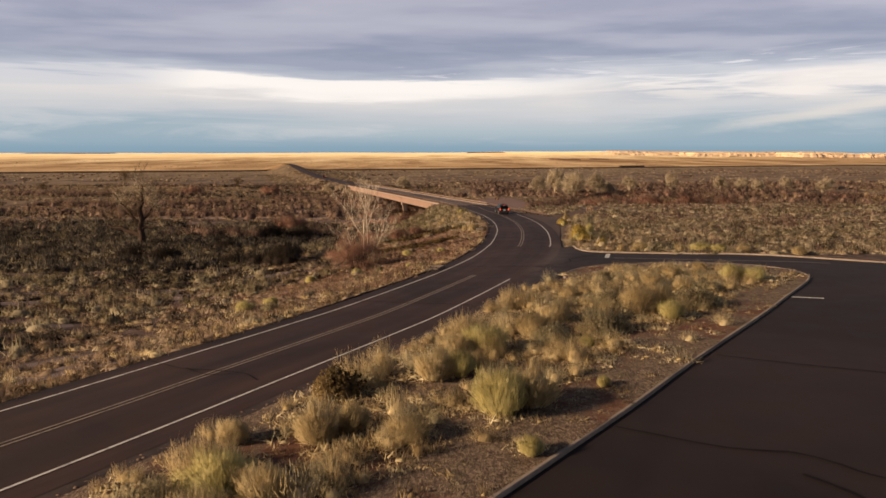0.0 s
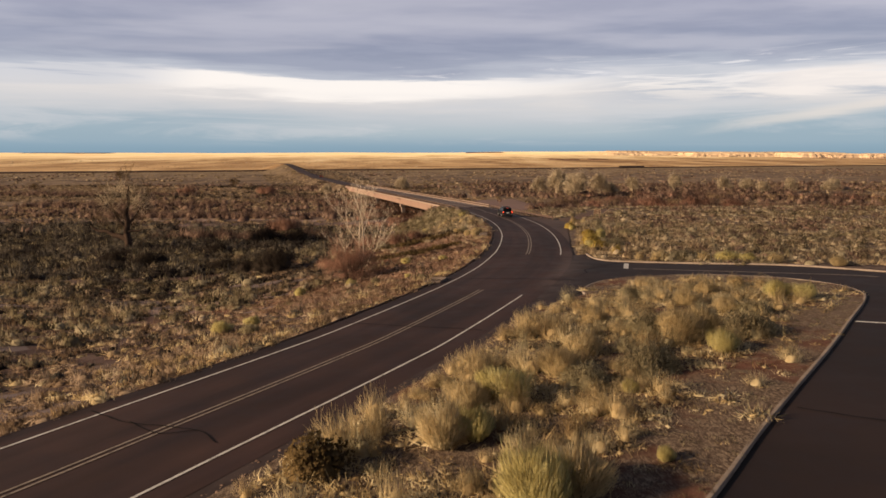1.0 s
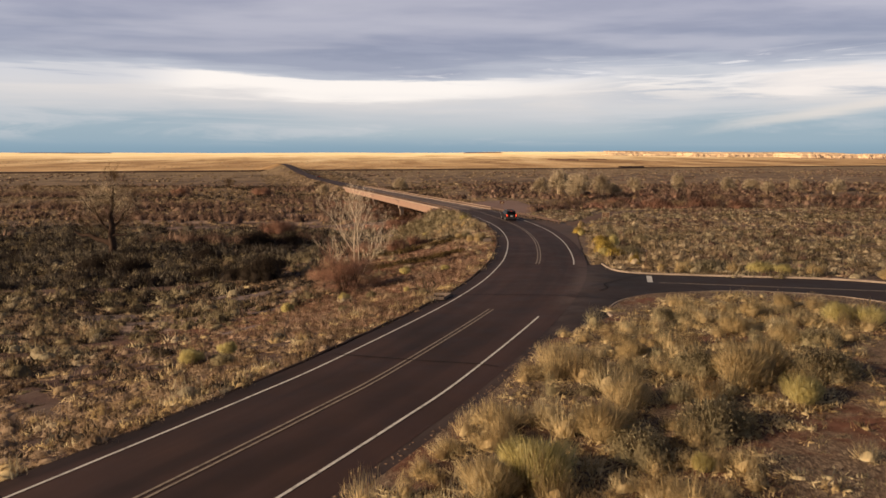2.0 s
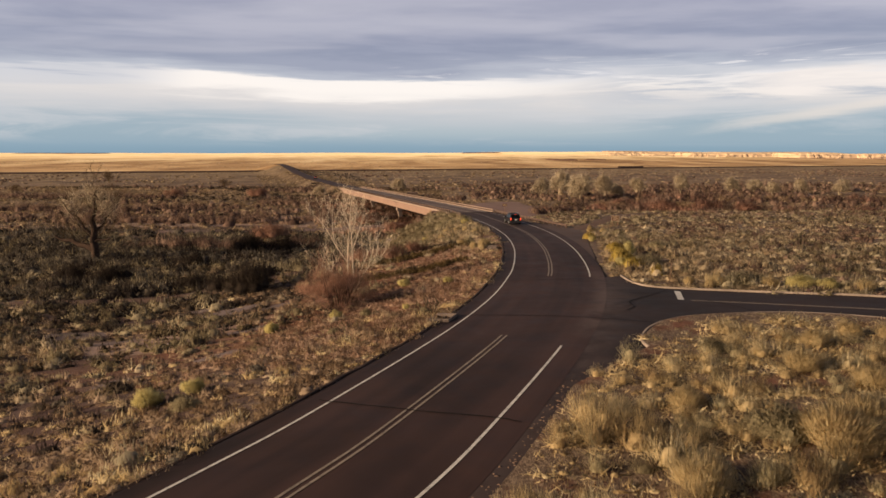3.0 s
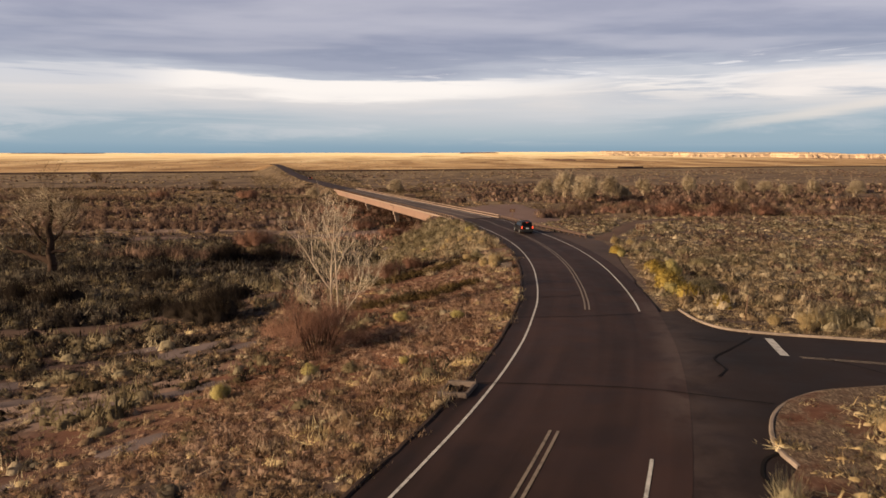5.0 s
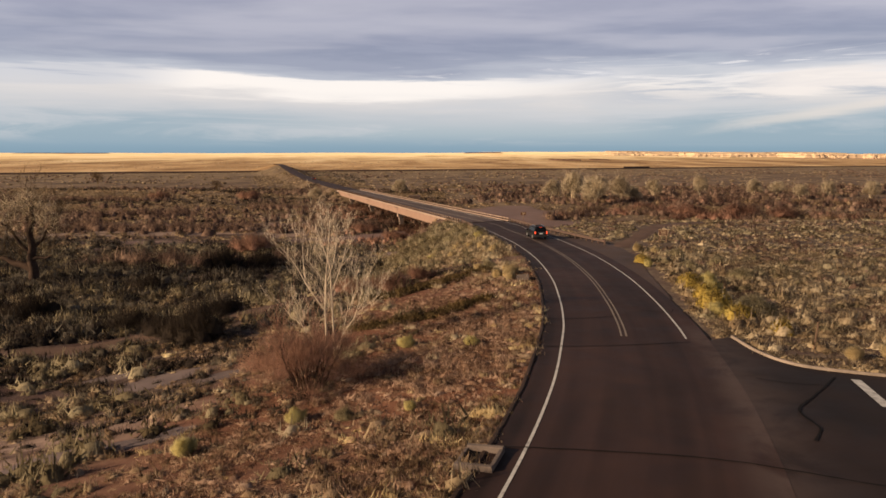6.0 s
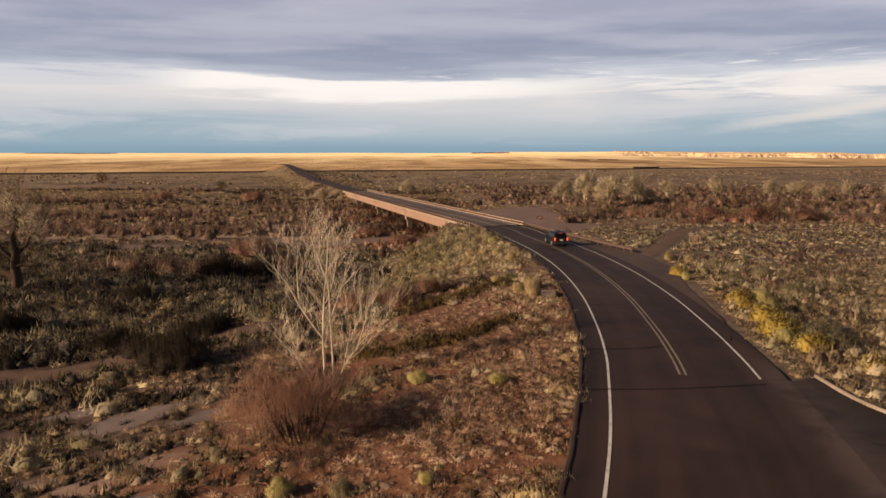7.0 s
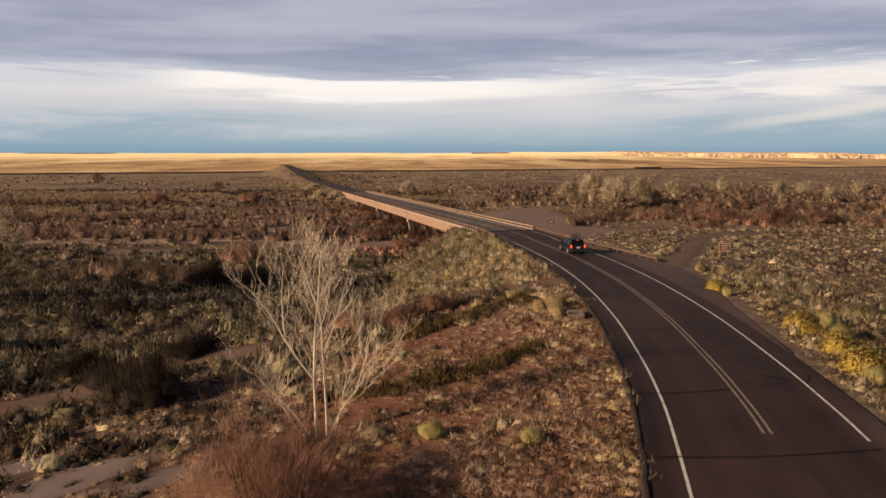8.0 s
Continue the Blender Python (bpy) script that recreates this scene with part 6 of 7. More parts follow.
for kind, x, y, tall, across in (
        ("yellow", 2.0, 20.3, 2.18, 3.10), ("straw", 3.1, 20.9, 1.84, 2.53), ("yellow", 1.9, 28.0, 1.78, 2.99), ("straw", 0.6, 27.2, 1.49, 2.30), ("grey", 8.1, 31.0, 1.67, 2.64), ("yellow", 12.2, 33.4, 1.44, 2.18),
        ("grey", 14.6, 36.2, 1.72, 2.76), ("yellow", 20.6, 45.0, 1.6, 2.3), ("yellow", 22.0, 44.3, 1.5, 2.2), ("straw", -0.3, 24.2, 1.72, 2.53), ("yellow", 0.7, 24.6, 1.49, 1.95), ("yellow", 2.5, 17.0, 0.86, 1.09),
        ("yellow", -5.7, 15.3, 1.61, 2.76), ("straw", -4.4, 14.8, 1.38, 2.18), ("grey", -6.9, 14.2, 1.38, 2.18), ("straw", -1.1, 18.4, 1.09, 2.18), ("straw", -3.8, 18.4, 1.49, 2.07), ("straw", -2.9, 19.2, 1.26, 1.84),
        ("straw", 6.1, 33.8, 1.49, 2.64), ("straw", 11.1, 36.0, 1.95, 3.10), ("straw", 12.6, 37.0, 1.84, 2.88), ("grey", 10.0, 37.2, 1.49, 2.30), ("straw", 8.1, 40.2, 1.08, 2.07), ("grey", 12.1, 47.4, 0.99, 1.62),
        ("straw", 17.2, 47.6, 1.17, 1.89), ("straw", 20.0, 49.2, 1.08, 1.89), ("straw", 14.6, 44.0, 1.35, 2.34), ("straw", 15.9, 41.5, 1.26, 2.16), ("grey", 17.0, 40.6, 1.26, 1.98), ("straw", 4.4, 31.0, 1.49, 2.53), ("grey", 5.2, 29.4, 1.38, 2.18),
        ("straw", -6.4, 18.6, 1.03, 1.61), ("olive", -3.9, 22.7, 1.55, 1.95), ("yellow", 6.6, 28.4, 0.80, 0.92), ("yellow", 5.9, 22.6, 0.63, 0.80),
        ("gold", 19.4, 103.6, 1.5, 1.7), ("yellow", 19.0, 100.7, 1.2, 1.2), ("gold", 19.2, 90.3, 1.8, 2.0), ("yellow", 20.7, 90.1, 1.8, 1.9), ("gold", 18.7, 88.1, 1.4, 1.6), ("yellow", 19.9, 87.2, 1.6, 1.9), 
        ("gold", 18.2, 84.7, 1.9, 1.9), ("gold", 17.4, 81.0, 2.2, 2.3), ("grey", 18.9, 79.8, 1.5, 2.2), ("gold", 17.5, 77.6, 1.7, 2.0), ("yellow", 16.7, 79.2, 1.4, 1.4), ("gold", 18.6, 74.2, 1.4, 1.5), ("grey", 19.6, 78.4, 1.5, 2.4), ("grey", 20.4, 81.6, 1.4, 2.4),
        ("straw", 19.2, 68.4, 1.0, 1.2), ("straw", 21.2, 68.0, 1.4, 2.4), ("grey", 22.9, 67.4, 1.5, 2.7), ("straw", 24.9, 66.6, 1.2, 1.9), ("yellow", 26.4, 65.2, 1.6, 3.0), ("yellow", 27.9, 64.2, 1.3, 2.2), ("straw", 29.6, 62.6, 1.3, 2.2), ("straw", 33.5, 59.6, 1.2, 2.0), ("straw", 20.2, 66.6, 0.9, 1.3), ("grey", 23.8, 69.0, 1.3, 2.2),
        ("straw", 21.8, 113.4, 1.4, 1.8), ("straw", 23.0, 110.6, 1.3, 1.8), ("grey", 24.6, 108.0, 1.5, 2.4), ("grey", 26.6, 101.6, 1.4, 2.4), ("grey", 22.8, 99.6, 1.3, 2.2), ("grey", 25.4, 94.0, 1.4, 2.6),
        ("straw", 4.4, 96.0, 1.5, 1.9), ("straw", 3.4, 97.2, 1.3, 1.7), ("straw", 4.9, 97.8, 1.4, 1.8), ("straw", 4.6, 99.6, 1.2, 1.6), ("straw", 4.3, 94.6, 1.1, 1.3), ("grey", 3.1, 103.9, 1.5, 2.0), ("straw", 2.0, 103.2, 1.2, 1.7),
        ("grey", 1.8, 137.6, 1.7, 2.4), ("yellow", 3.8, 133.0, 1.6, 2.2), ("grey", -0.5, 138.3, 1.8, 2.6), ("grey", -2.8, 145.7, 1.9, 2.8), ("straw", 3.5, 122.9, 1.3, 1.8), ("grey", -4.5, 137.9, 1.9, 2.8), ("straw", -0.5, 121.6, 1.3, 2.0), ("grey", -6.1, 139.2, 1.6, 2.4), ("grey", 3.6, 138.5, 1.6, 2.2),
        ("grey", -7.4, 132.3, 1.5, 2.2), ("straw", -8.2, 122.1, 1.2, 1.9), ("grey", 0.8, 143.6, 1.8, 2.6), ("grey", 2.2, 147.6, 1.7, 2.4), ("straw", 0.4, 128.4, 1.3, 2.0), ("grey", -2.2, 131.0, 1.6, 2.4), ("straw", 4.6, 115.6, 1.2, 1.6), ("straw", 4.9, 118.4, 1.1, 1.5), ("grey", -4.8, 147.4, 1.7, 2.6), ("straw", 2.2, 126.2, 1.3, 1.7), ("yellow", -3.2, 126.0, 1.2, 1.8),
        ("yellow", -3.5, 64.4, 0.7, 0.9), ("yellow", -8.9, 65.0, 1.0, 1.5), ("grey", -6.5, 64.6, 0.9, 1.1), ("yellow", -13.2, 62.8, 1.2, 1.5), ("yellow", -0.2, 74.4, 0.9, 1.4), ("yellow", -4.3, 76.4, 1.1, 1.7), ("yellow", -14.6, 46.0, 1.2, 2.2), ("yellow", -13.0, 47.4, 1.0, 1.6), ("grey", -12.2, 44.6, 0.9, 1.4),
        ("dark", -22.2, 87.6, 4.6, 6.4), ("dark", -27.0, 93.0, 2.6, 5.0), ("dark", -32.0, 97.0, 2.4, 5.4), ("dark", -24.0, 98.5, 2.2, 5.0), ("dark", -36.6, 138.0, 5.0, 9.0), ("dark", -31.0, 139.5, 4.2, 7.0), ("dark", -45.9, 103.0, 3.6, 7.0), ("dark", -52.0, 106.0, 3.2, 6.0), ("dark", -41.0, 121.0, 3.0, 6.0),
        ("russet", -81.2, 303, 5.3, 12.0), ("russet", -118.1, 303, 5.0, 9.7), ("russet", -7.2, 98.8, 2.4, 5.5), ("russet", -4.2, 103.0, 2.0, 3.6), ("russet", -10.6, 98.6, 2.4, 4.6), ("russet", -38.0, 158.0, 4.5, 9.0), ("russet", -12.0, 178.0, 2.2, 7.0), ("russet", -20.0, 190.0, 2.6, 8.0),
        ("russet", 75.2, 233, 4.8, 11.0), ("russet", 90.4, 234, 5.2, 12.9), ("russet", 101.2, 229, 4.5, 10.8), ("russet", 88.0, 186, 4.5, 10.0), ("russet", 96.0, 178, 5.0, 9.5), ("russet", 65.8, 250, 4.0, 9.9), ("russet", 60.0, 205, 3.8, 9.0), ("russet", 118.0, 196, 5.0, 11.0)):
    plant(kind, x, y, tall, across)


# ---------------------------------------------------------------- trees
def limbs(rng, start, heading, length, radius, levels, forks, spread, rise, out, level=0, sides=6):
    """Grows a limb and its side limbs; each piece is (from, to, radius, radius, level)."""
    p, h = np.array(start, float), np.array(heading, float)
    h /= np.linalg.norm(h)
    steps = 5 if level < 2 else 3
    marks = []
    for i in range(steps):
        r0, r1 = radius * (1 - 0.72 * i / steps), radius * (1 - 0.72 * (i + 1) / steps)
        h = h + rng.normal(0, 0.10, 3) + np.array((0, 0, rise * 0.12))
        h /= np.linalg.norm(h)
        q = p + h * length / steps
        out.append((p, q, r0, r1, level))
        marks.append((q, h.copy(), r1))
        p = q
    if level + 1 < levels:
        for k in range(forks[level]):
            q, hh, r = marks[min(steps - 1, int(steps * (0.15 + 0.85 * (k + rng.rand()) / forks[level])))]
            az = rng.uniform(0, 2 * np.pi)
            side = np.array((np.cos(az), np.sin(az), 0.0))
            d = hh * (1 - spread) + side * spread + np.array((0, 0, 0.25 * rise))
            limbs(rng, q, d, length * rng.uniform(0.42, 0.68), r * 0.62, levels, forks, spread, rise, out, level + 1)


def tubes(pieces, sides):
    verts, faces, base = [], [], 0
    ang = np.linspace(0, 2 * np.pi, sides, endpoint=False)
    for p, q, r0, r1, _ in pieces:
        d = (q - p) / (np.linalg.norm(q - p) + 1e-9)
        a = np.cross(d, (0.3, 0.9, 0.2))
        a /= np.linalg.norm(a)
        b = np.cross(d, a)
        ring = np.cos(ang)[:, None] * a + np.sin(ang)[:, None] * b
        verts += [p + ring * r0, q + ring * r1]
        i = np.arange(sides)
        j = (i + 1) % sides
        faces += [np.stack([base + i, base + j, base + sides + j], axis=1), np.stack([base + i, base + sides + j, base + sides + i], axis=1)]
        base += 2 * sides
    return np.concatenate(verts), np.concatenate(faces)


def cottonwood():
    rng = np.random.RandomState(5)
    root = thing("cottonwood_tree", "tall slender leafless cottonwood with white bark", "tree", m=pose(-9.6, 78.2, float(grounded(-9.6, 78.2)) - 0.15))
    out, fine = [], []
    # main limbs: sideways, depth, height of each bend, and the thickness at the foot
    for line, r in ((((-0.12, 0, 0), (-0.15, 0.05, 1.4), (-0.18, 0, 3.1), (-0.1, 0.1, 5.2), (0.12, 0.1, 7.2), (0.25, 0.2, 9.2)), 0.13),
                    (((0.35, 0.1, 0), (0.33, 0.1, 1.8), (0.28, -0.1, 3.8), (0.25, -0.2, 6.0), (-0.2, -0.3, 7.4), (-0.7, -0.4, 9.0)), 0.11),
                    (((-0.18, 0, 3.0), (-0.8, -0.1, 3.9), (-1.4, -0.2, 4.9), (-2.0, -0.2, 6.1), (-2.8, -0.3, 7.2), (-3.3, -0.4, 7.7)), 0.075),
                    (((-1.4, -0.2, 4.9), (-1.55, 0.1, 5.9), (-1.6, 0.2, 7.0), (-1.5, 0.4, 8.6)), 0.05),
                    (((0.28, -0.1, 4.2), (0.7, 0.3, 5.4), (1.1, 0.5, 6.8), (1.6, 0.7, 8.4)), 0.05),
                    (((0.0, 0.1, 5.0), (0.5, -0.4, 6.2), (0.8, -0.6, 7.6), (0.9, -0.7, 9.0)), 0.045),
                    (((0.5, 0.1, 0.3), (1.0, 0.2, 1.5), (2.0, 0.3, 2.8), (2.9, 0.5, 3.6), (3.5, 0.6, 4.0)), 0.055),
                    (((1.7, 0.25, 2.4), (2.1, 0.0, 3.6), (2.4, -0.2, 4.8), (2.6, -0.3, 5.8)), 0.035),
                    (((-0.4, 0.1, 0.2), (-1.3, 0.2, 1.4), (-2.4, 0.4, 2.4), (-3.2, 0.6, 3.2)), 0.04),
                    (((-0.7, -0.2, 0.2), (-1.4, -0.5, 1.6), (-1.9, -0.9, 3.0), (-2.2, -1.2, 3.9)), 0.035),
                    (((0.7, -0.3, 0.2), (1.1, -0.8, 1.8), (1.5, -1.3, 3.4), (1.7, -1.6, 4.6)), 0.035)):
        pts = spline3(line, 0.3)
        n = len(pts)
        out = []
        for i in range(n - 1):
            f0, f1 = 1 - 0.8 * i / n, 1 - 0.8 * (i + 1) / n
            out.append((pts[i], pts[i + 1], r * f0 * 0.72, r * f1 * 0.72, 0))
            if i > (n * 0.25 if line[0][2] < 1 and r > 0.1 else 2) and rng.rand() < 0.75:
                d = (pts[i + 1] - pts[i]) / np.linalg.norm(pts[i + 1] - pts[i])
                az = rng.uniform(0, 2 * np.pi)
                h = d * 0.75 + 0.6 * np.array((np.cos(az), np.sin(az), 0.15))
                limbs(rng, pts[i], h, rng.uniform(0.8, 2.1), max(0.011, r * f0 * 0.28), 3, (5, 4), 0.36, 0.6, fine)
        part("trunk" if r > 0.1 else "limb", mesh_from("limb", *tubes(out, 7), BARK, True), BARK, root)
    part("twig_work", mesh_from("twig_work", *tubes([(a, b, max(r * 0.6, 0.005), max(s * 0.6, 0.0035), l) for a, b, r, s, l in fine], 3), BARK), BARK, root)
    return root


def spline3(points, gap):
    p = np.array(points, float)
    run = np.concatenate([[0], np.cumsum(np.linalg.norm(np.diff(p, axis=0), axis=1))])
    at = np.arange(0, run[-1], gap)
    q = np.stack([np.interp(at, run, p[:, i]) for i in range(3)], axis=1)
    q[1:-1] = (q[:-2] + 2 * q[1:-1] + q[2:]) / 4
    return q


def tamarisk():
    rng = np.random.RandomState(8)
    root = thing("tamarisk_bush", "big russet leafless tamarisk bush below the road", "shrub", m=pose(-9.5, 70.7, float(grounded(-9.5, 70.7)) - 0.1))
    root.scale = (1.28, 1.28, 1.1)
    out = []
    for k in range(26):
        az = k * 2.4
        lean = rng.uniform(0.05, 0.6)
        limbs(rng, (0.5 * np.cos(az), 0.5 * np.sin(az), 0), (np.cos(az) * lean, np.sin(az) * lean, 1), rng.uniform(2.0, 3.0), 0.042, 3, (6, 4), 0.34, 0.6, out)
    part("stem_fan", mesh_from("stem_fan", *tubes([s for s in out if s[4] == 0], 5), DARK_BARK), DARK_BARK, root, "dark brown stems")
    part("branchwork", mesh_from("branchwork", *tubes([(a, b, max(r * 0.6, 0.004), max(s * 0.6, 0.003), l) for a, b, r, s, l in out if l > 0], 3), RUSSET), RUSSET, root)
    sprays = []
    for k in range(46):
        az, r = k * 2.4, 2.5 * math.sqrt((k + 0.5) / 46)
        v, f, m = blades(rng, 380, rng.uniform(0.8, 1.15), rng.uniform(0.9, 1.3), 0.009, (0.1, 0.8), 1.0, 0.9, ragged=0.6)
        v += np.array((r * math.cos(az), r * math.sin(az), rng.uniform(0.7, 2.9) * (1 - 0.5 * (r / 2.5) ** 2)))
        side = v / np.array((2.9, 2.9, 4.0)) + np.array((0, 0, 0.1))
        m = m * 0.5 + side / (np.linalg.norm(side, axis=1)[:, None] + 1e-9)
        sprays.append((v, f, m / np.linalg.norm(m, axis=1)[:, None]))
    part("twig_haze", tufted("twig_haze", joined(*sprays), RUSSET), RUSSET, root, "haze of fine russet twigs")
    return root


def snag():
    rng = np.random.RandomState(4)
    root = thing("dead_tree", "dead dark cottonwood with broken limbs on the flood plain", "tree", m=pose(-60, 126.5, float(grounded(-60, 126.5)) - 0.2))
    root.scale = (1.1, 1.1, 1.25)
    out, fine = [], []
    for line, r in ((((0, 0, 0), (0.25, 0, 1.4), (-0.1, 0.1, 2.8), (0.35, 0, 4.4), (-0.1, 0.1, 5.8), (0.7, 0, 7.2), (0.5, 0, 8.6), (1.1, 0.1, 10.2)), 0.66),
                    (((0.2, 0, 1.6), (-1.0, 0.1, 2.2), (-2.3, 0.2, 2.3), (-3.4, 0.2, 3.0), (-4.9, 0.3, 2.9), (-6.0, 0.2, 3.6)), 0.52),
                    (((0, 0, 2.6), (1.0, -0.2, 3.2), (1.9, -0.3, 2.9), (3.0, -0.4, 3.4)), 0.28),
                    (((0.3, 0, 4.2), (1.4, 0.2, 4.9), (2.2, 0.3, 6.3), (3.6, 0.3, 7.2), (4.2, 0.3, 8.2)), 0.22),
                    (((0.1, 0, 3.6), (-1.1, -0.3, 4.6), (-1.9, -0.4, 6.2), (-3.3, -0.4, 7.0), (-4.0, -0.4, 8.3)), 0.22)):
        pts = spline3(line, 0.45)
        n = len(pts)
        out = []
        for i in range(n - 1):
            f0, f1 = 1 - 0.78 * i / n, 1 - 0.78 * (i + 1) / n
            out.append((pts[i], pts[i + 1], r * f0, r * f1, 0))
            if i > 3 and rng.rand() < 0.9:
                az = rng.uniform(0, 6.28)
                limbs(rng, pts[i], (np.cos(az), np.sin(az), 0.9), rng.uniform(1.4, 3.4), max(0.03, 0.2 * r * f0), 3, (6, 5), 0.45, 0.5, fine)
        part("trunk" if r > 0.5 else "limb", mesh_from("limb", *tubes(out, 8), DARK_BARK, True), DARK_BARK, root)
    part("twig_work", mesh_from("twig_work", *tubes([(a, b, max(r * 0.7, 0.012), max(s * 0.7, 0.009), l) for a, b, r, s, l in fine], 3), STEM), STEM, root, "thin grey upper twigs")
    crown = joined(*[haze(rng, 230, c, (1.5, 1.5, 1.3), 0.6, 0.018) for c in ((-3.2, 0, 8.2), (-1.6, 0.3, 9.0), (0.4, 0, 9.6), (2.0, 0, 8.8), (3.6, 0.2, 7.8), (0.6, 0.4, 8.0), (-2.4, -0.4, 7.0), (2.6, -0.4, 6.8))])
    part("twig_haze", tufted("twig_haze", crown, PALE_TWIG), PALE_TWIG, root, "haze of grey dead twigs")
    return root


def haze(rng, n, centre, radius, size, slim=0.07):
    """A ball of fine twigs: thin slivers that lean outwards and up."""
    d = rng.normal(0, 1, (n, 3))
    d /= np.linalg.norm(d, axis=1)[:, None]
    c = d * (rng.rand(n) ** 0.45)[:, None]
    out = d * 0.7 + rng.normal(0, 0.5, (n, 3)) + np.array((0, 0, 0.35))
    out /= np.linalg.norm(out, axis=1)[:, None]
    s = np.cross(out, rng.normal(0, 1, (n, 3)))
    s /= np.linalg.norm(s, axis=1)[:, None]
    k = (size * rng.uniform(0.6, 1.4, n))[:, None]
    tri = np.stack([c - s * k * slim, c + s * k * slim, c + out * k], axis=1)
    nrm = np.repeat(d * 0.9 + rng.normal(0, 0.2, (n, 3)), 3, axis=0)
    v = tri.reshape(-1, 3) * np.asarray(radius) + np.asarray(centre)
    return v, np.arange(len(v)).reshape(-1, 3), nrm / np.linalg.norm(nrm, axis=1)[:, None]


def crown_tree(seed, material, label, name="cottonwood_tree", n=5200):
    """A round-crowned leafless tree one metre high and one metre across, seen far off."""
    rng = np.random.RandomState(seed)
    root = tagged(thing(name, label, "tree"), group="bare trees")
    for k in range(4):
        out = []
        limbs(rng, (0.03 * k - 0.05, 0.02 * (k % 2), 0), (rng.uniform(-0.3, 0.3), rng.uniform(-0.3, 0.3), 1), rng.uniform(0.6, 0.8), 0.022, 3, (6, 4), 0.45, 0.5, out)
        part("stem", mesh_from("stem", *tubes(out, 4), material), material, root)
    lobes = []
    for k in range(13):
        az, r = k * 2.4 + rng.uniform(-0.4, 0.4), 0.3 * math.sqrt((k + 0.3) / 13)
        top = 0.8 - 1.3 * r * r - 0.42 * rng.rand() ** 1.6
        lobes.append(haze(rng, n // 13, (r * math.cos(az), r * math.sin(az), top), np.array((1, 1, 1.1)) * rng.uniform(0.13, 0.21), 0.55, 0.045))
    part("crown", tufted("crown", joined(*lobes), material), material, root, "haze of bare twigs")
    return root


cottonwood()
tamarisk()
snag()
grown = [crown_tree(31, PALE_TWIG, "pale leafless cottonwood beyond the river"), crown_tree(32, PALE_TWIG, "pale leafless cottonwood beyond the river"), crown_tree(33, STEM, "small dark leafless tree on the plain", n=1500)]
used = [False] * 3
for k, x, y, tall, across in ((0, 52.5, 300, 12.5, 12.3), (1, 57, 281, 12.0, 14.0), (0, 69.9, 292, 11, 10), (1, 96.8, 333, 9.0, 9), (0, 118.7, 334, 9.8, 9), (1, 144.9, 336, 9.0, 9), (0, 153.2, 312, 7, 8), 
                              (0, 176, 330, 8.0, 8), (1, 47, 318, 9.5, 10), (1, -22, 356, 7.5, 11), (0, 210, 350, 7, 9), (1, -56, 316, 5.5, 8), (0, 62, 306, 8.5, 10), (1, 77, 300, 7, 9), (1, 160, 345, 7.5, 9), (0, 190, 322, 6, 9), (1, 235, 336, 7, 10),
                              (2, -231.6, 470, 9.0, 10), (2, -124.9, 392, 6, 8), (2, -205, 330, 5, 8)):
    m = pose(x, y, float(grounded(x, y)) - 0.1, 0, 0, (x * 31 + y) % 360)
    ob = copy_thing(grown[k], m) if used[k] else grown[k]
    used[k] = True
    ob.matrix_world = m
    ob.scale = (across, across, tall)


# ---------------------------------------------------------------- railway and far hills
R_DIR = np.array((0.909, 0.417))
BALLAST = plain("dark_ballast", (0.075, 0.050, 0.038), 0.95, 0.1, scale=0.6, vary=0.3)
STEEL = plain("rail_steel", (0.16, 0.11, 0.09), 0.5, 0.5, metal=0.6, scale=3)


def railway():
    s = np.arange(-900, 2300, 12.0)
    xy = RAIL_A + R_DIR * s[:, None]
    z = ground_z(xy[:, 0], xy[:, 1], False)
    z = np.where(np.abs(xy[:, 0] + 178) < 45, np.minimum(z, -7.0), z)
    root = thing("railway", "dark ballasted railway line on a low bank", "railway", kind="structure")
    pts = np.column_stack([xy, z])
    part("bank", mesh_from("bank", *strip(pts, [(-5.5, -0.5), (-2.4, 1.7), (2.4, 1.7), (5.5, -0.5)]), BALLAST), BALLAST, root)
    for o in (-0.72, 0.72):
        part("rail", mesh_from("rail", *strip(pts, [(o - 0.05, 1.7), (o - 0.05, 1.9), (o + 0.05, 1.9), (o + 0.05, 1.7)]), STEEL), STEEL, root)


def railway_bridge():
    c = RAIL_A + R_DIR * 767
    z = float(ground_z(c[0], c[1], False))
    root = thing("railway_bridge", "low dark steel railway bridge far across the plain", "bridge", m=pose(c[0], c[1], z, 0, 0, math.degrees(math.atan2(R_DIR[1], R_DIR[0]))))
    for o in (-2.6, 2.6):
        part("girder", boxed((46, 0.4, 2.6), (0, o, 2.6), bevel=0.05), DARK_STEEL, root)
    part("deck", boxed((46, 4.8, 0.4), (0, 0, 1.9)), DARK_STEEL, root)
    for s in (-23, -8, 8, 23):
        part("pier", boxed((1.2, 5.6, 2.4), (s, 0, 0.2), bevel=0.05), CONCRETE, root)


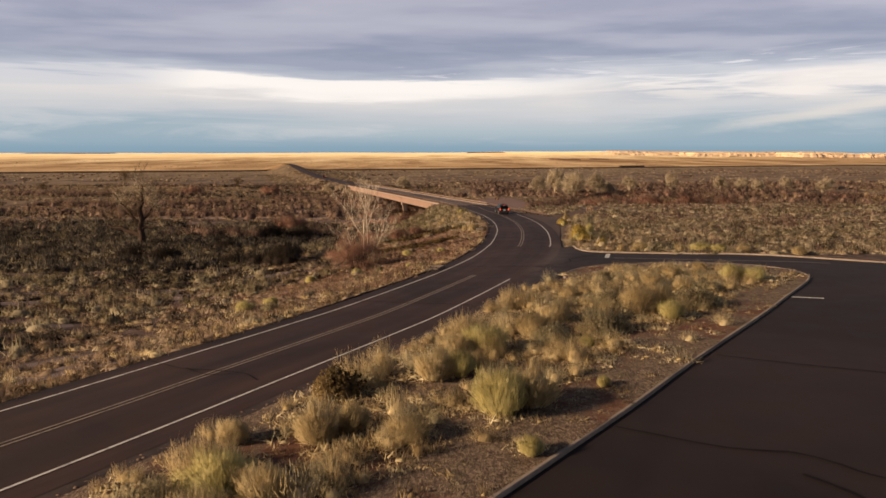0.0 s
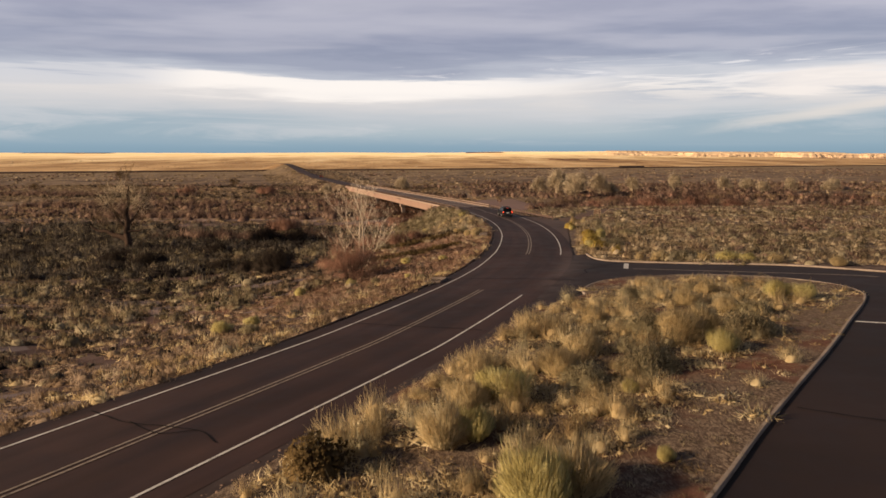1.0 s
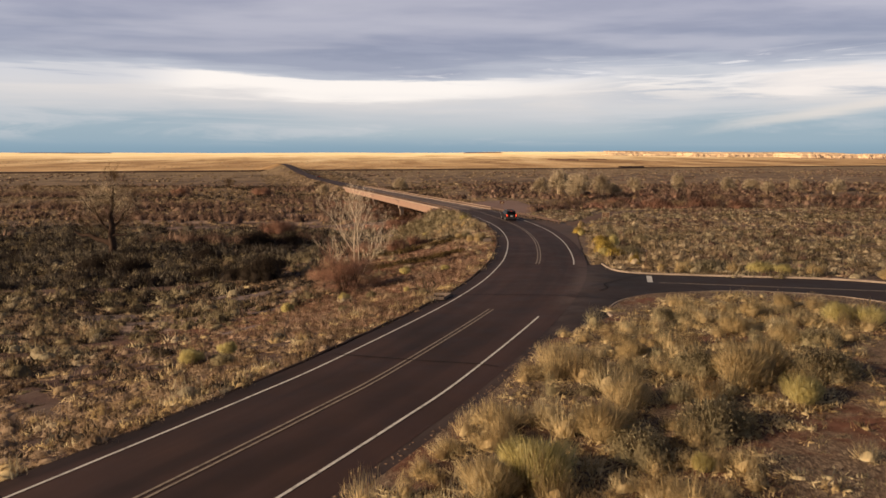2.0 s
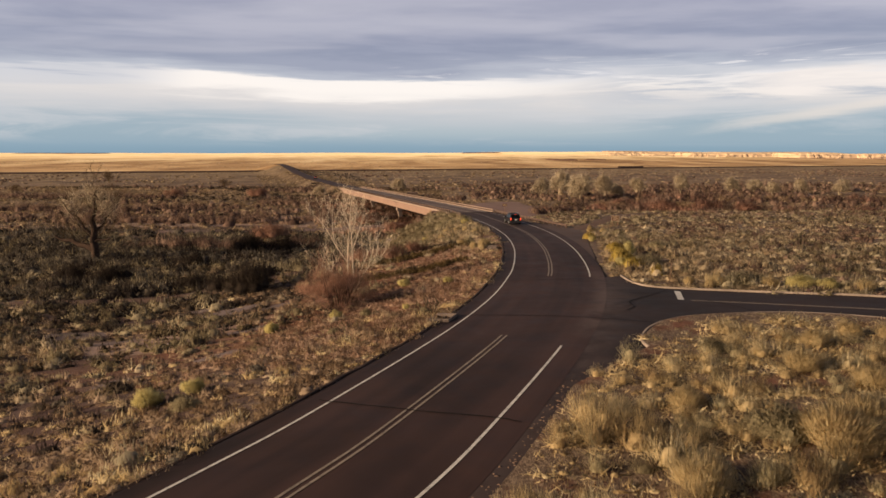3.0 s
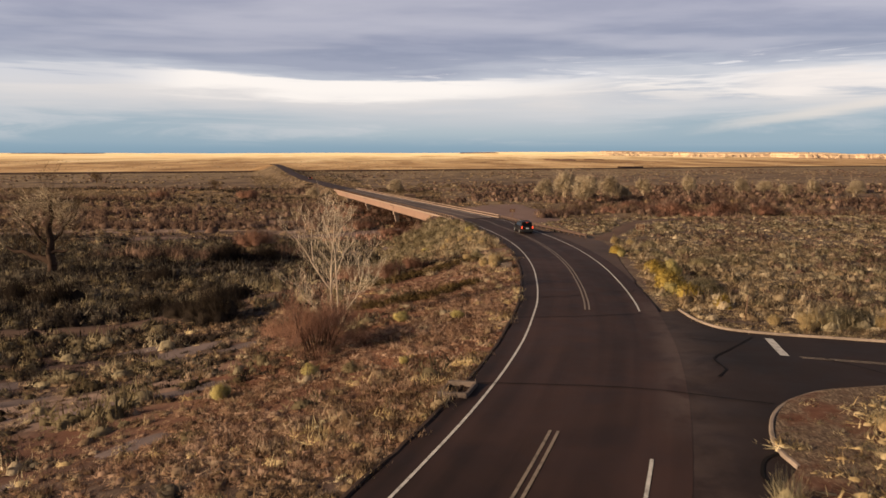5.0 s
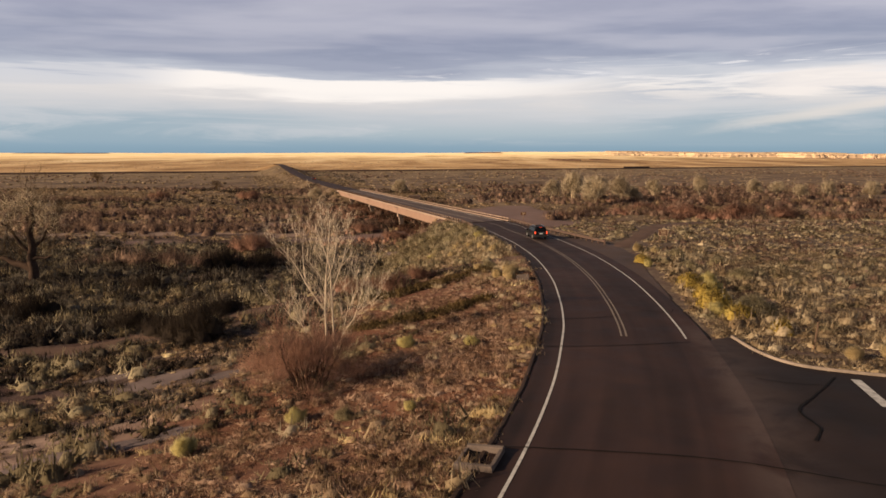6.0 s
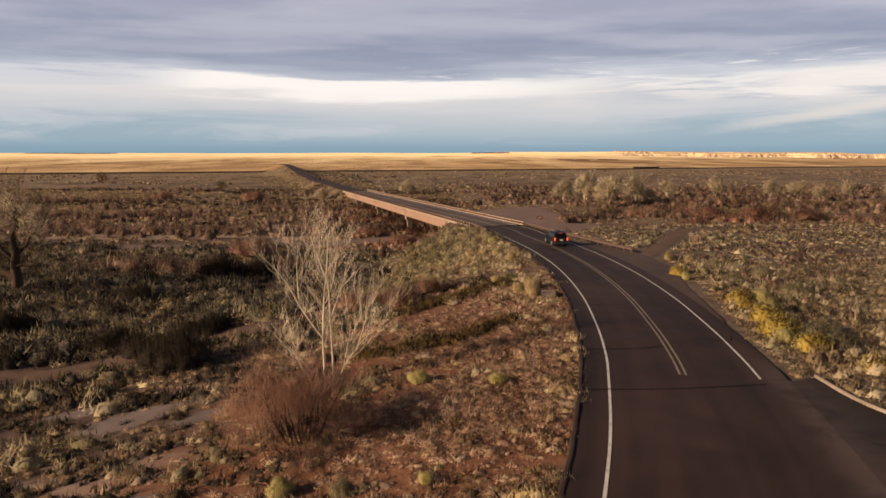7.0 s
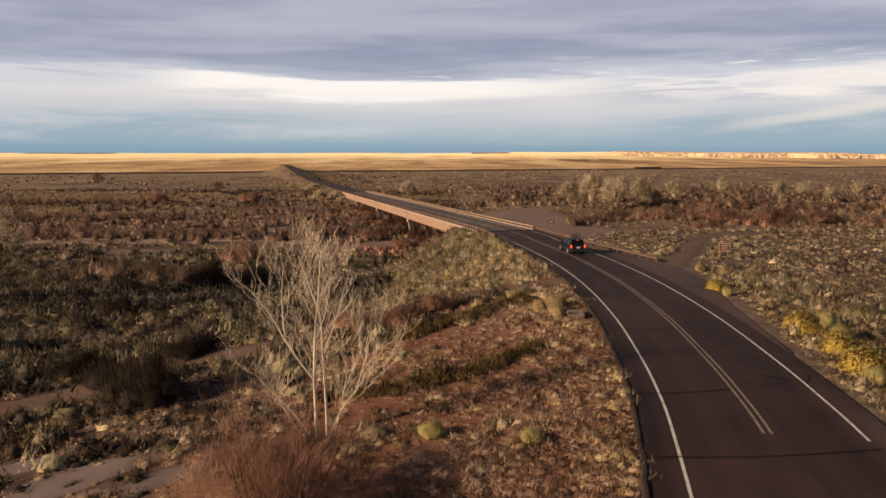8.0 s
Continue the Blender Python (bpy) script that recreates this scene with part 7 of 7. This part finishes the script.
def strata():
    mat, n, bsdf, place = surface("banded_badland_clay", 0.95, 0.1)
    sep = n.add("ShaderNodeSeparateXYZ")
    n.link(place, sep.inputs[0])
    wob = n.math("ADD", n.math("MULTIPLY", sep.outputs["Z"], 0.13), n.math("MULTIPLY", n.noise(place, 0.012, 4.0), 1.2))
    band = n.noise(None, 1.0, 3.0)
    vec = n.add("ShaderNodeCombineXYZ")
    n.link(wob, vec.inputs[2])
    n.link(vec.outputs[0], band.node.inputs["Vector"])
    n.link(n.ramp(band, [(0.33, (0.24, 0.145, 0.11)), (0.45, (0.48, 0.33, 0.22)), (0.58, (0.70, 0.52, 0.32)), (0.7, (0.82, 0.65, 0.42))]), bsdf.inputs["Base Color"])
    return mat


CLAY = strata()
DARK_CLAY = plain("dark_red_clay", (0.15, 0.085, 0.062), 0.95, 0.1, scale=0.05, vary=0.35)


def mesa(x, y, long, deep, tall, seed, label, clay=None):
    """A low eroded tableland with gullied sides."""
    nu, nv = 70, 34
    u, v = np.meshgrid(np.linspace(-1, 1, nu), np.linspace(-1, 1, nv))
    px, py = u * long / 2, v * deep / 2
    gully = 0.5 * np.abs(lumps(px, py, seed, long / 9, 4)) + 0.25 * lumps(px, py, seed + 1, long / 3, 3)
    r = np.maximum(np.abs(u) ** 2.2, np.abs(v) ** 1.6) + gully * 0.9
    h = step(1.0, 0.62, r)
    h = 0.55 * h + 0.45 * np.round(h * 3) / 3
    gz = ground_z(x + px, y + py, False)
    z = gz - 2.0 + (tall + 2.0) * h * (1 - 0.2 * np.abs(lumps(px, py, seed + 2, long / 4)))
    ids = np.arange(u.size).reshape(u.shape)
    q = np.stack([ids[:-1, :-1], ids[:-1, 1:], ids[1:, 1:], ids[1:, :-1]], axis=-1).reshape(-1, 4)
    ob = part("mesa", mesh_from("mesa", np.stack([x + px, y + py, z], axis=-1).reshape(-1, 3), q, clay or CLAY), clay or CLAY)
    return tagged(ob, label, "hill", group="badland hills")


railway()
railway_bridge()
for i, (x, y, long, deep, tall) in enumerate(((830, 2700, 330, 160, 8), (1120, 2560, 380, 220, 13), (1420, 2380, 330, 240, 16), (1800, 2420, 400, 260, 14), (1020, 3100, 520, 200, 12), (1560, 3000, 620, 260, 13), (2120, 2560, 480, 260, 11), (2300, 3000, 700, 240, 12))):
    mesa(x, y, long, deep, tall, 200 + 5 * i, "pink and cream eroded badland hill")
mesa(330, 1750, 90, 40, 3.0, 260, "small dark eroded bank in the grassland", DARK_CLAY)
mesa(430, 1790, 60, 30, 2.6, 265, "small dark eroded bank in the grassland", DARK_CLAY)
mesa(230, 3500, 230, 120, 4.5, 270, "low dark mesa on the skyline", DARK_CLAY)
mesa(-1900, 3300, 480, 160, 3.0, 275, "low dark mesa on the skyline", DARK_CLAY)


# ---------------------------------------------------------------- roadside things
OLD_CONCRETE = plain("stained_old_concrete", (0.125, 0.098, 0.084), 0.95, 0.1, scale=6, vary=0.4, bump=0.02)
TAR = plain("broken_asphalt_edge", (0.042, 0.028, 0.023), 0.9, 0.1, scale=6, vary=0.4, bump=0.02)


def asphalt_kerb():
    pick = (LINE[:, 1] >= 26) & (LINE[:, 1] <= 104)
    line = (LINE - RIGHT * 4.86)[pick]
    line = line + 0.09 * np.stack([lumps(line[:, 0] * 3, line[:, 1] * 3, 71, 3), lumps(line[:, 0] * 3, line[:, 1] * 3, 72, 3)], axis=1)
    sink = np.interp(line[:, 1], [26, 44, 96, 104], [0.14, 0.0, 0.0, 0.14]) + 0.035 * lumps(line[:, 0] * 4, line[:, 1] * 4, 73, 6)
    v, q = strip(np.column_stack([line, road_z(line[:, 0], line[:, 1]) - sink]), [(-0.16, -0.3), (-0.13, 0.05), (-0.08, 0.085), (0.03, 0.085), (0.09, 0.03)])
    tagged(part("asphalt_kerb", mesh_from("asphalt_kerb", v, q, TAR), TAR), "low dark asphalt kerb along the road's edge", "kerb", kind="structure")


def drain(x, y, turn, size, label):
    z = float(road_z(x, y))
    root = thing("drain_inlet", label, "drain", m=pose(x, y, z, 0, 0, turn))
    root.scale = (size, size * 1.45, 1.5)
    # closed slab; its black colour stands for the shade inside the opening
    part("basin", boxed((1.0, 0.8, 0.06), (0, 0, -0.02), bevel=0.01), SEAL, root, "flat black slab for the shaded opening")
    for o in (-0.48, 0.48):
        part("side_wall", boxed((1.25, 0.14, 0.22), (-0.05, o, 0.04), (0, 3, 0), 0.02), OLD_CONCRETE, root)
    part("lip", boxed((0.14, 1.1, 0.24), (-0.62, 0, 0.04), bevel=0.02), OLD_CONCRETE, root)
    part("sill", boxed((0.1, 0.84, 0.08), (0.55, 0, 0.02), bevel=0.01), OLD_CONCRETE, root)


asphalt_kerb()
drain(-0.85, 57.4, 160, 1.08, "weathered concrete drain inlet at the road edge")
drain(5.35, 93.8, 175, 0.85, "weathered concrete drain inlet at the road edge")

SIGN_BROWN = plain("brown_sign_face", (0.060, 0.026, 0.015), 0.8, 0.15, scale=5, vary=0.15)
SIGN_CREAM = plain("cream_sign_paint", (0.50, 0.41, 0.28), 0.6, 0.3, scale=6, vary=0.12)
POST_WOOD = plain("weathered_post_wood", (0.16, 0.10, 0.065), 0.9, 0.2, scale=9, vary=0.35)


def board_sign(x, y, turn, label):
    z = float(grounded(x, y))
    root = thing("board_sign", label, "sign", m=pose(x, y, z, 0, 0, turn))
    for o in (-0.42, 0.42):
        part("post", boxed((0.1, 0.1, 1.85), (o, 0.07, 0.85), bevel=0.01), POST_WOOD, root)
    part("panel", boxed((1.25, 0.05, 0.92), (0, 0, 1.34), bevel=0.01), SIGN_BROWN, root, "brown sign panel")
    for at, size in (((0, 1.77), (1.2, 0.035)), ((0, 0.91), (1.2, 0.035)), ((-0.59, 1.34), (0.035, 0.86)), ((0.59, 1.34), (0.035, 0.86))):
        part("border_strip", boxed((size[0], 0.012, size[1]), (at[0], -0.03, at[1])), SIGN_CREAM, root, "cream painted border")
    for k, wide in enumerate((0.8, 0.62, 0.7)):
        part("text_bar", boxed((wide, 0.012, 0.035), (0, -0.03, 1.55 - 0.2 * k)), SIGN_CREAM, root, "cream line of lettering")


def post_sign(x, y, turn, label):
    z = float(np.maximum(grounded(x, y), road_z(x, y) - 0.3))
    root = thing("post_sign", label, "sign", m=pose(x, y, z, 0, 0, turn))
    part("post", boxed((0.09, 0.09, 2.4), (0, 0, 1.15), bevel=0.01), POST_WOOD, root)
    part("panel", boxed((0.95, 0.04, 0.55), (0, -0.06, 2.1), bevel=0.01), SIGN_BROWN, root)
    for k in range(2):
        part("text_bar", boxed((0.6, 0.012, 0.035), (0, -0.087, 2.2 - 0.19 * k)), SIGN_CREAM, root)


board_sign(28.1, 122.6, -18, "brown wooden board sign with cream lettering")
post_sign(12.6, 149.3, -14, "small brown sign on a single post")
marker = thing("marker_post", "thin brown marker post behind the kerb", "post", m=pose(18.5, 70.6, float(grounded(18.5, 70.6))))
part("stake", boxed((0.07, 0.05, 1.6), (0, 0, 0.75), (2, 3, 0), 0.01), POST_WOOD, marker)
old = thing("old_pier", "dark remnant pier of an older bridge in the river bed", "ruin", m=pose(-11.0, 262.0, float(grounded(-11.0, 262)), 0, 0, 90))
part("block", boxed((1.4, 3.6, 4.2), (0, 0, 1.9), bevel=0.12), DARK_STEEL, old)
part("cap", boxed((1.8, 4.2, 0.5), (0, 0, 4.2), bevel=0.08), DARK_STEEL, old)

# gravel and stones along the road's right shoulder
STONE = plain("shoulder_stone", (0.125, 0.082, 0.06), 0.95, 0.15, scale=5, vary=0.6)


def pebble(seed):
    bm = bmesh.new()
    bmesh.ops.create_icosphere(bm, subdivisions=1, radius=0.5)
    r = random.Random(seed)
    v = np.array([(p.co.x * r.uniform(0.7, 1.2), p.co.y * r.uniform(0.7, 1.2), p.co.z * r.uniform(0.4, 0.7) + 0.12) for p in bm.verts])
    bm.verts.index_update()
    f = np.array([[q.index for q in face.verts] for face in bm.faces])
    bm.free()
    nrm = v / (np.linalg.norm(v, axis=1)[:, None] + 1e-9)
    return v, f, nrm


shapes = [pebble(k) for k in range(5)]
i = rng.randint(0, (LINE[:, 1] < 47).sum(), 6500)
i = i[LINE[i, 1] > 2]
o = 4.85 + np.abs(rng.normal(0, 0.7, len(i)))
step_on = rng.uniform(-1.0, 1.0, len(i))
x, y = LINE[i, 0] + RIGHT[i, 0] * o - RIGHT[i, 1] * step_on, LINE[i, 1] + RIGHT[i, 1] * o + RIGHT[i, 0] * step_on
scattered("shoulder_gravel", shapes, x, y, np.maximum(island_z(x, y), road_z(x, y) + 0.01), rng.uniform(0.05, 0.17, len(x)) * rng.rand(len(x)) ** 0.7, STONE, "loose brown stones along the road shoulder", "gravel", rng)
i = np.where((LINE[:, 1] > 74) & (LINE[:, 1] < 104))[0]
i = i[rng.randint(0, len(i), 1500)]
o = 5.4 + np.interp(LINE[i, 1], [74, 85, 104], [0, 0.3, 3.0]) + np.abs(rng.normal(0, 0.9, len(i)))
step_on = rng.uniform(-1.0, 1.0, len(i))
x, y = LINE[i, 0] + RIGHT[i, 0] * o - RIGHT[i, 1] * step_on, LINE[i, 1] + RIGHT[i, 1] * o + RIGHT[i, 0] * step_on
scattered("shoulder_gravel", shapes, x, y, grounded(x, y), 0.05 + 0.2 * rng.rand(len(x)) ** 3, STONE, "loose pale stones beside the pull-out", "gravel", rng)


# ---------------------------------------------------------------- cars
BLACK_PAINT = plain("black_car_paint", (0.006, 0.005, 0.005), 0.45, 0.16, scale=2, vary=0.2)
GLASS_DARK = plain("tinted_car_glass", (0.004, 0.004, 0.004), 0.25, 0.2, scale=2, vary=0.1)
TYRE = plain("tyre_rubber", (0.014, 0.013, 0.012), 0.9, 0.2, scale=12)
RIM = plain("alloy_rim", (0.42, 0.41, 0.40), 0.35, 0.5, metal=0.8, scale=6)
CHROME = plain("chrome_trim", (0.62, 0.61, 0.60), 0.2, 0.5, metal=1.0, scale=6, vary=0.1)
PLASTIC = plain("black_bumper_plastic", (0.022, 0.021, 0.021), 0.7, 0.3, scale=8)
TAIL = emitter("lit_tail_lamp", (1.0, 0.09, 0.03), 0.7)
LENS = plain("clear_lamp_lens", (0.55, 0.55, 0.55), 0.15, 0.6, scale=6)
PLATE = plain("pale_number_plate", (0.55, 0.56, 0.55), 0.5, 0.4, scale=10, vary=0.08)


def prism(outline, half_low, half_top, z_low, z_top):
    """A side outline of (x, z) drawn across the car, narrower towards its top."""
    bm = bmesh.new()
    rows = []
    for side in (1, -1):
        rows.append([bm.verts.new((x, side * (half_low + (half_top - half_low) * (z - z_low) / (z_top - z_low)), z)) for x, z in outline])
    bm.faces.new(rows[0])
    bm.faces.new(rows[1][::-1])
    n = len(outline)
    for i in range(n):
        j = (i + 1) % n
        bm.faces.new((rows[0][j], rows[0][i], rows[1][i], rows[1][j]))
    bmesh.ops.recalc_face_normals(bm, faces=bm.faces)
    bmesh.ops.bevel(bm, geom=list(bm.edges), offset=0.035, segments=2, affect="EDGES", profile=0.5)
    return bm


def sheet_on(corners, thick=0.012):
    bm = bmesh.new()
    vs = [bm.verts.new(c) for c in corners]
    f = bm.faces.new(vs)
    bm.normal_update()
    n = f.normal.copy()
    made = bmesh.ops.extrude_face_region(bm, geom=[f])
    for v in made["geom"]:
        if isinstance(v, bmesh.types.BMVert):
            v.co += n * thick
    bmesh.ops.recalc_face_normals(bm, faces=bm.faces)
    return bm


def wheel(parent, x, y):
    side = 1 if y > 0 else -1
    bm = bmesh.new()
    rod(bm, (x, y - 0.13, 0.38), (x, y + 0.13, 0.38), 0.38, sides=24)
    bmesh.ops.bevel(bm, geom=list(bm.edges), offset=0.03, segments=2, affect="EDGES", profile=0.5)
    hub = part("wheel", bm, TYRE, parent, "black rubber tyre")
    bm = bmesh.new()
    rod(bm, (x, y + side * 0.09, 0.38), (x, y + side * 0.14, 0.38), 0.25, 0.23, sides=20)
    for k in range(5):
        a = 2 * math.pi * k / 5
        box(bm, (0.07, 0.03, 0.2), (x + 0.12 * math.sin(a), y + side * 0.145, 0.38 + 0.12 * math.cos(a)), (0, math.degrees(a), 0))
    part("rim", bm, RIM, hub, "silver alloy rim")


def suv(label, m):
    """A large estate car, nose along +x."""
    root = thing("suv", label, "car", m=m)
    part("body", prism([(-2.38, 0.42), (-2.42, 0.75), (-2.36, 1.08), (1.0, 1.10), (2.2, 1.0), (2.38, 0.82), (2.40, 0.42), (1.95, 0.34), (-1.95, 0.34)], 0.96, 0.92, 0.34, 1.1), BLACK_PAINT, root, "glossy black bodywork")
    part("cabin", prism([(-2.30, 1.06), (-2.06, 1.70), (-1.7, 1.80), (0.1, 1.80), (0.45, 1.74), (1.12, 1.06)], 0.91, 0.72, 1.06, 1.8), BLACK_PAINT, root)
    part("rear_window", sheet_on([(-2.285, -0.74, 1.16), (-2.285, 0.74, 1.16), (-2.09, 0.66, 1.62), (-2.09, -0.66, 1.62)], 0.02), GLASS_DARK, root)
    part("windscreen", sheet_on([(1.07, 0.76, 1.15), (1.07, -0.76, 1.15), (0.53, -0.66, 1.70), (0.53, 0.66, 1.70)], 0.02), GLASS_DARK, root)
    for side in (1, -1):
        for x0, x1 in ((-2.0, -1.15), (-1.05, -0.15), (-0.05, 0.72)):
            top = 0.25 if x1 > 0.5 else 0.0
            c = [(x0 + (0.12 if x0 < -1.5 else 0), side * 0.765, 1.63), (x0, side * 0.895, 1.15), (x1 + top * 0.8, side * 0.895, 1.15), (x1 - top, side * 0.765, 1.63)]
            part("side_window", sheet_on(c if side > 0 else c[::-1], 0.012), GLASS_DARK, root)
        part("roof_rail", boxed((1.9, 0.05, 0.06), (-0.85, side * 0.62, 1.87), bevel=0.015), CHROME, root)
        part("tail_lamp", boxed((0.1, 0.17, 0.36), (-2.39, side * 0.83, 0.98), bevel=0.02), TAIL, root, "lit red tail lamp")
        part("head_lamp", boxed((0.1, 0.36, 0.16), (2.33, side * 0.7, 0.86), bevel=0.02), LENS, root)
        part("mirror", boxed((0.16, 0.24, 0.17), (0.85, side * 1.05, 1.14), bevel=0.03), BLACK_PAINT, root)
        for z in (0.62,):
            part("door_trim", boxed((2.3, 0.03, 0.08), (-0.2, side * 0.965, z), bevel=0.01), PLASTIC, root)
        for x in (-0.75, 0.25):
            part("door_handle", boxed((0.17, 0.03, 0.04), (x, side * 0.945, 1.0), bevel=0.008), CHROME, root)
        for x in (-1.45, 1.42):
            wheel(root, x, side * 0.86)
            bm = bmesh.new()
            rod(bm, (x, side * 0.93, 0.42), (x, side * 0.985, 0.42), 0.47, 0.45, sides=20)
            part("wheel_arch", bm, PLASTIC, root)
    part("rear_bumper", boxed((0.22, 1.86, 0.3), (-2.42, 0, 0.52), bevel=0.04), PLASTIC, root)
    part("front_bumper", boxed((0.22, 1.86, 0.34), (2.4, 0, 0.52), bevel=0.04), PLASTIC, root)
    part("number_plate", boxed((0.02, 0.42, 0.17), (-2.45, 0, 0.86), bevel=0.004), PLATE, root)
    part("tailgate_trim", boxed((0.03, 0.95, 0.06), (-2.43, 0, 1.0), bevel=0.01), CHROME, root, "chrome tailgate strip")
    part("brake_lamp", boxed((0.05, 0.36, 0.05), (-2.07, 0, 1.72), bevel=0.01), TAIL, root, "lit high brake lamp")
    part("spoiler", boxed((0.28, 1.32, 0.05), (-2.05, 0, 1.78), bevel=0.02), BLACK_PAINT, root)
    part("grille", boxed((0.04, 1.0, 0.2), (2.41, 0, 0.82), bevel=0.01), CHROME, root)
    for x in (-1.4, -0.9, -0.4):
        part("rack_bar", boxed((0.05, 1.24, 0.04), (x, 0, 1.88), bevel=0.01), PLASTIC, root)
    return root


def on_road(y, offset):
    i = int(np.abs(LINE[:, 1] - y).argmin())
    p = LINE[i] + RIGHT[i] * offset
    return pose(p[0], p[1], float(road_z(p[0], p[1])) + 0.036, 0, 0, math.degrees(math.atan2(ALONG[i, 1], ALONG[i, 0])))


car = suv("black estate car driving towards the bridge", on_road(128.2, 1.1))
far_car = copy_thing(car, on_road(468, 1.8))
tagged(far_car, "small dark car far along the road")
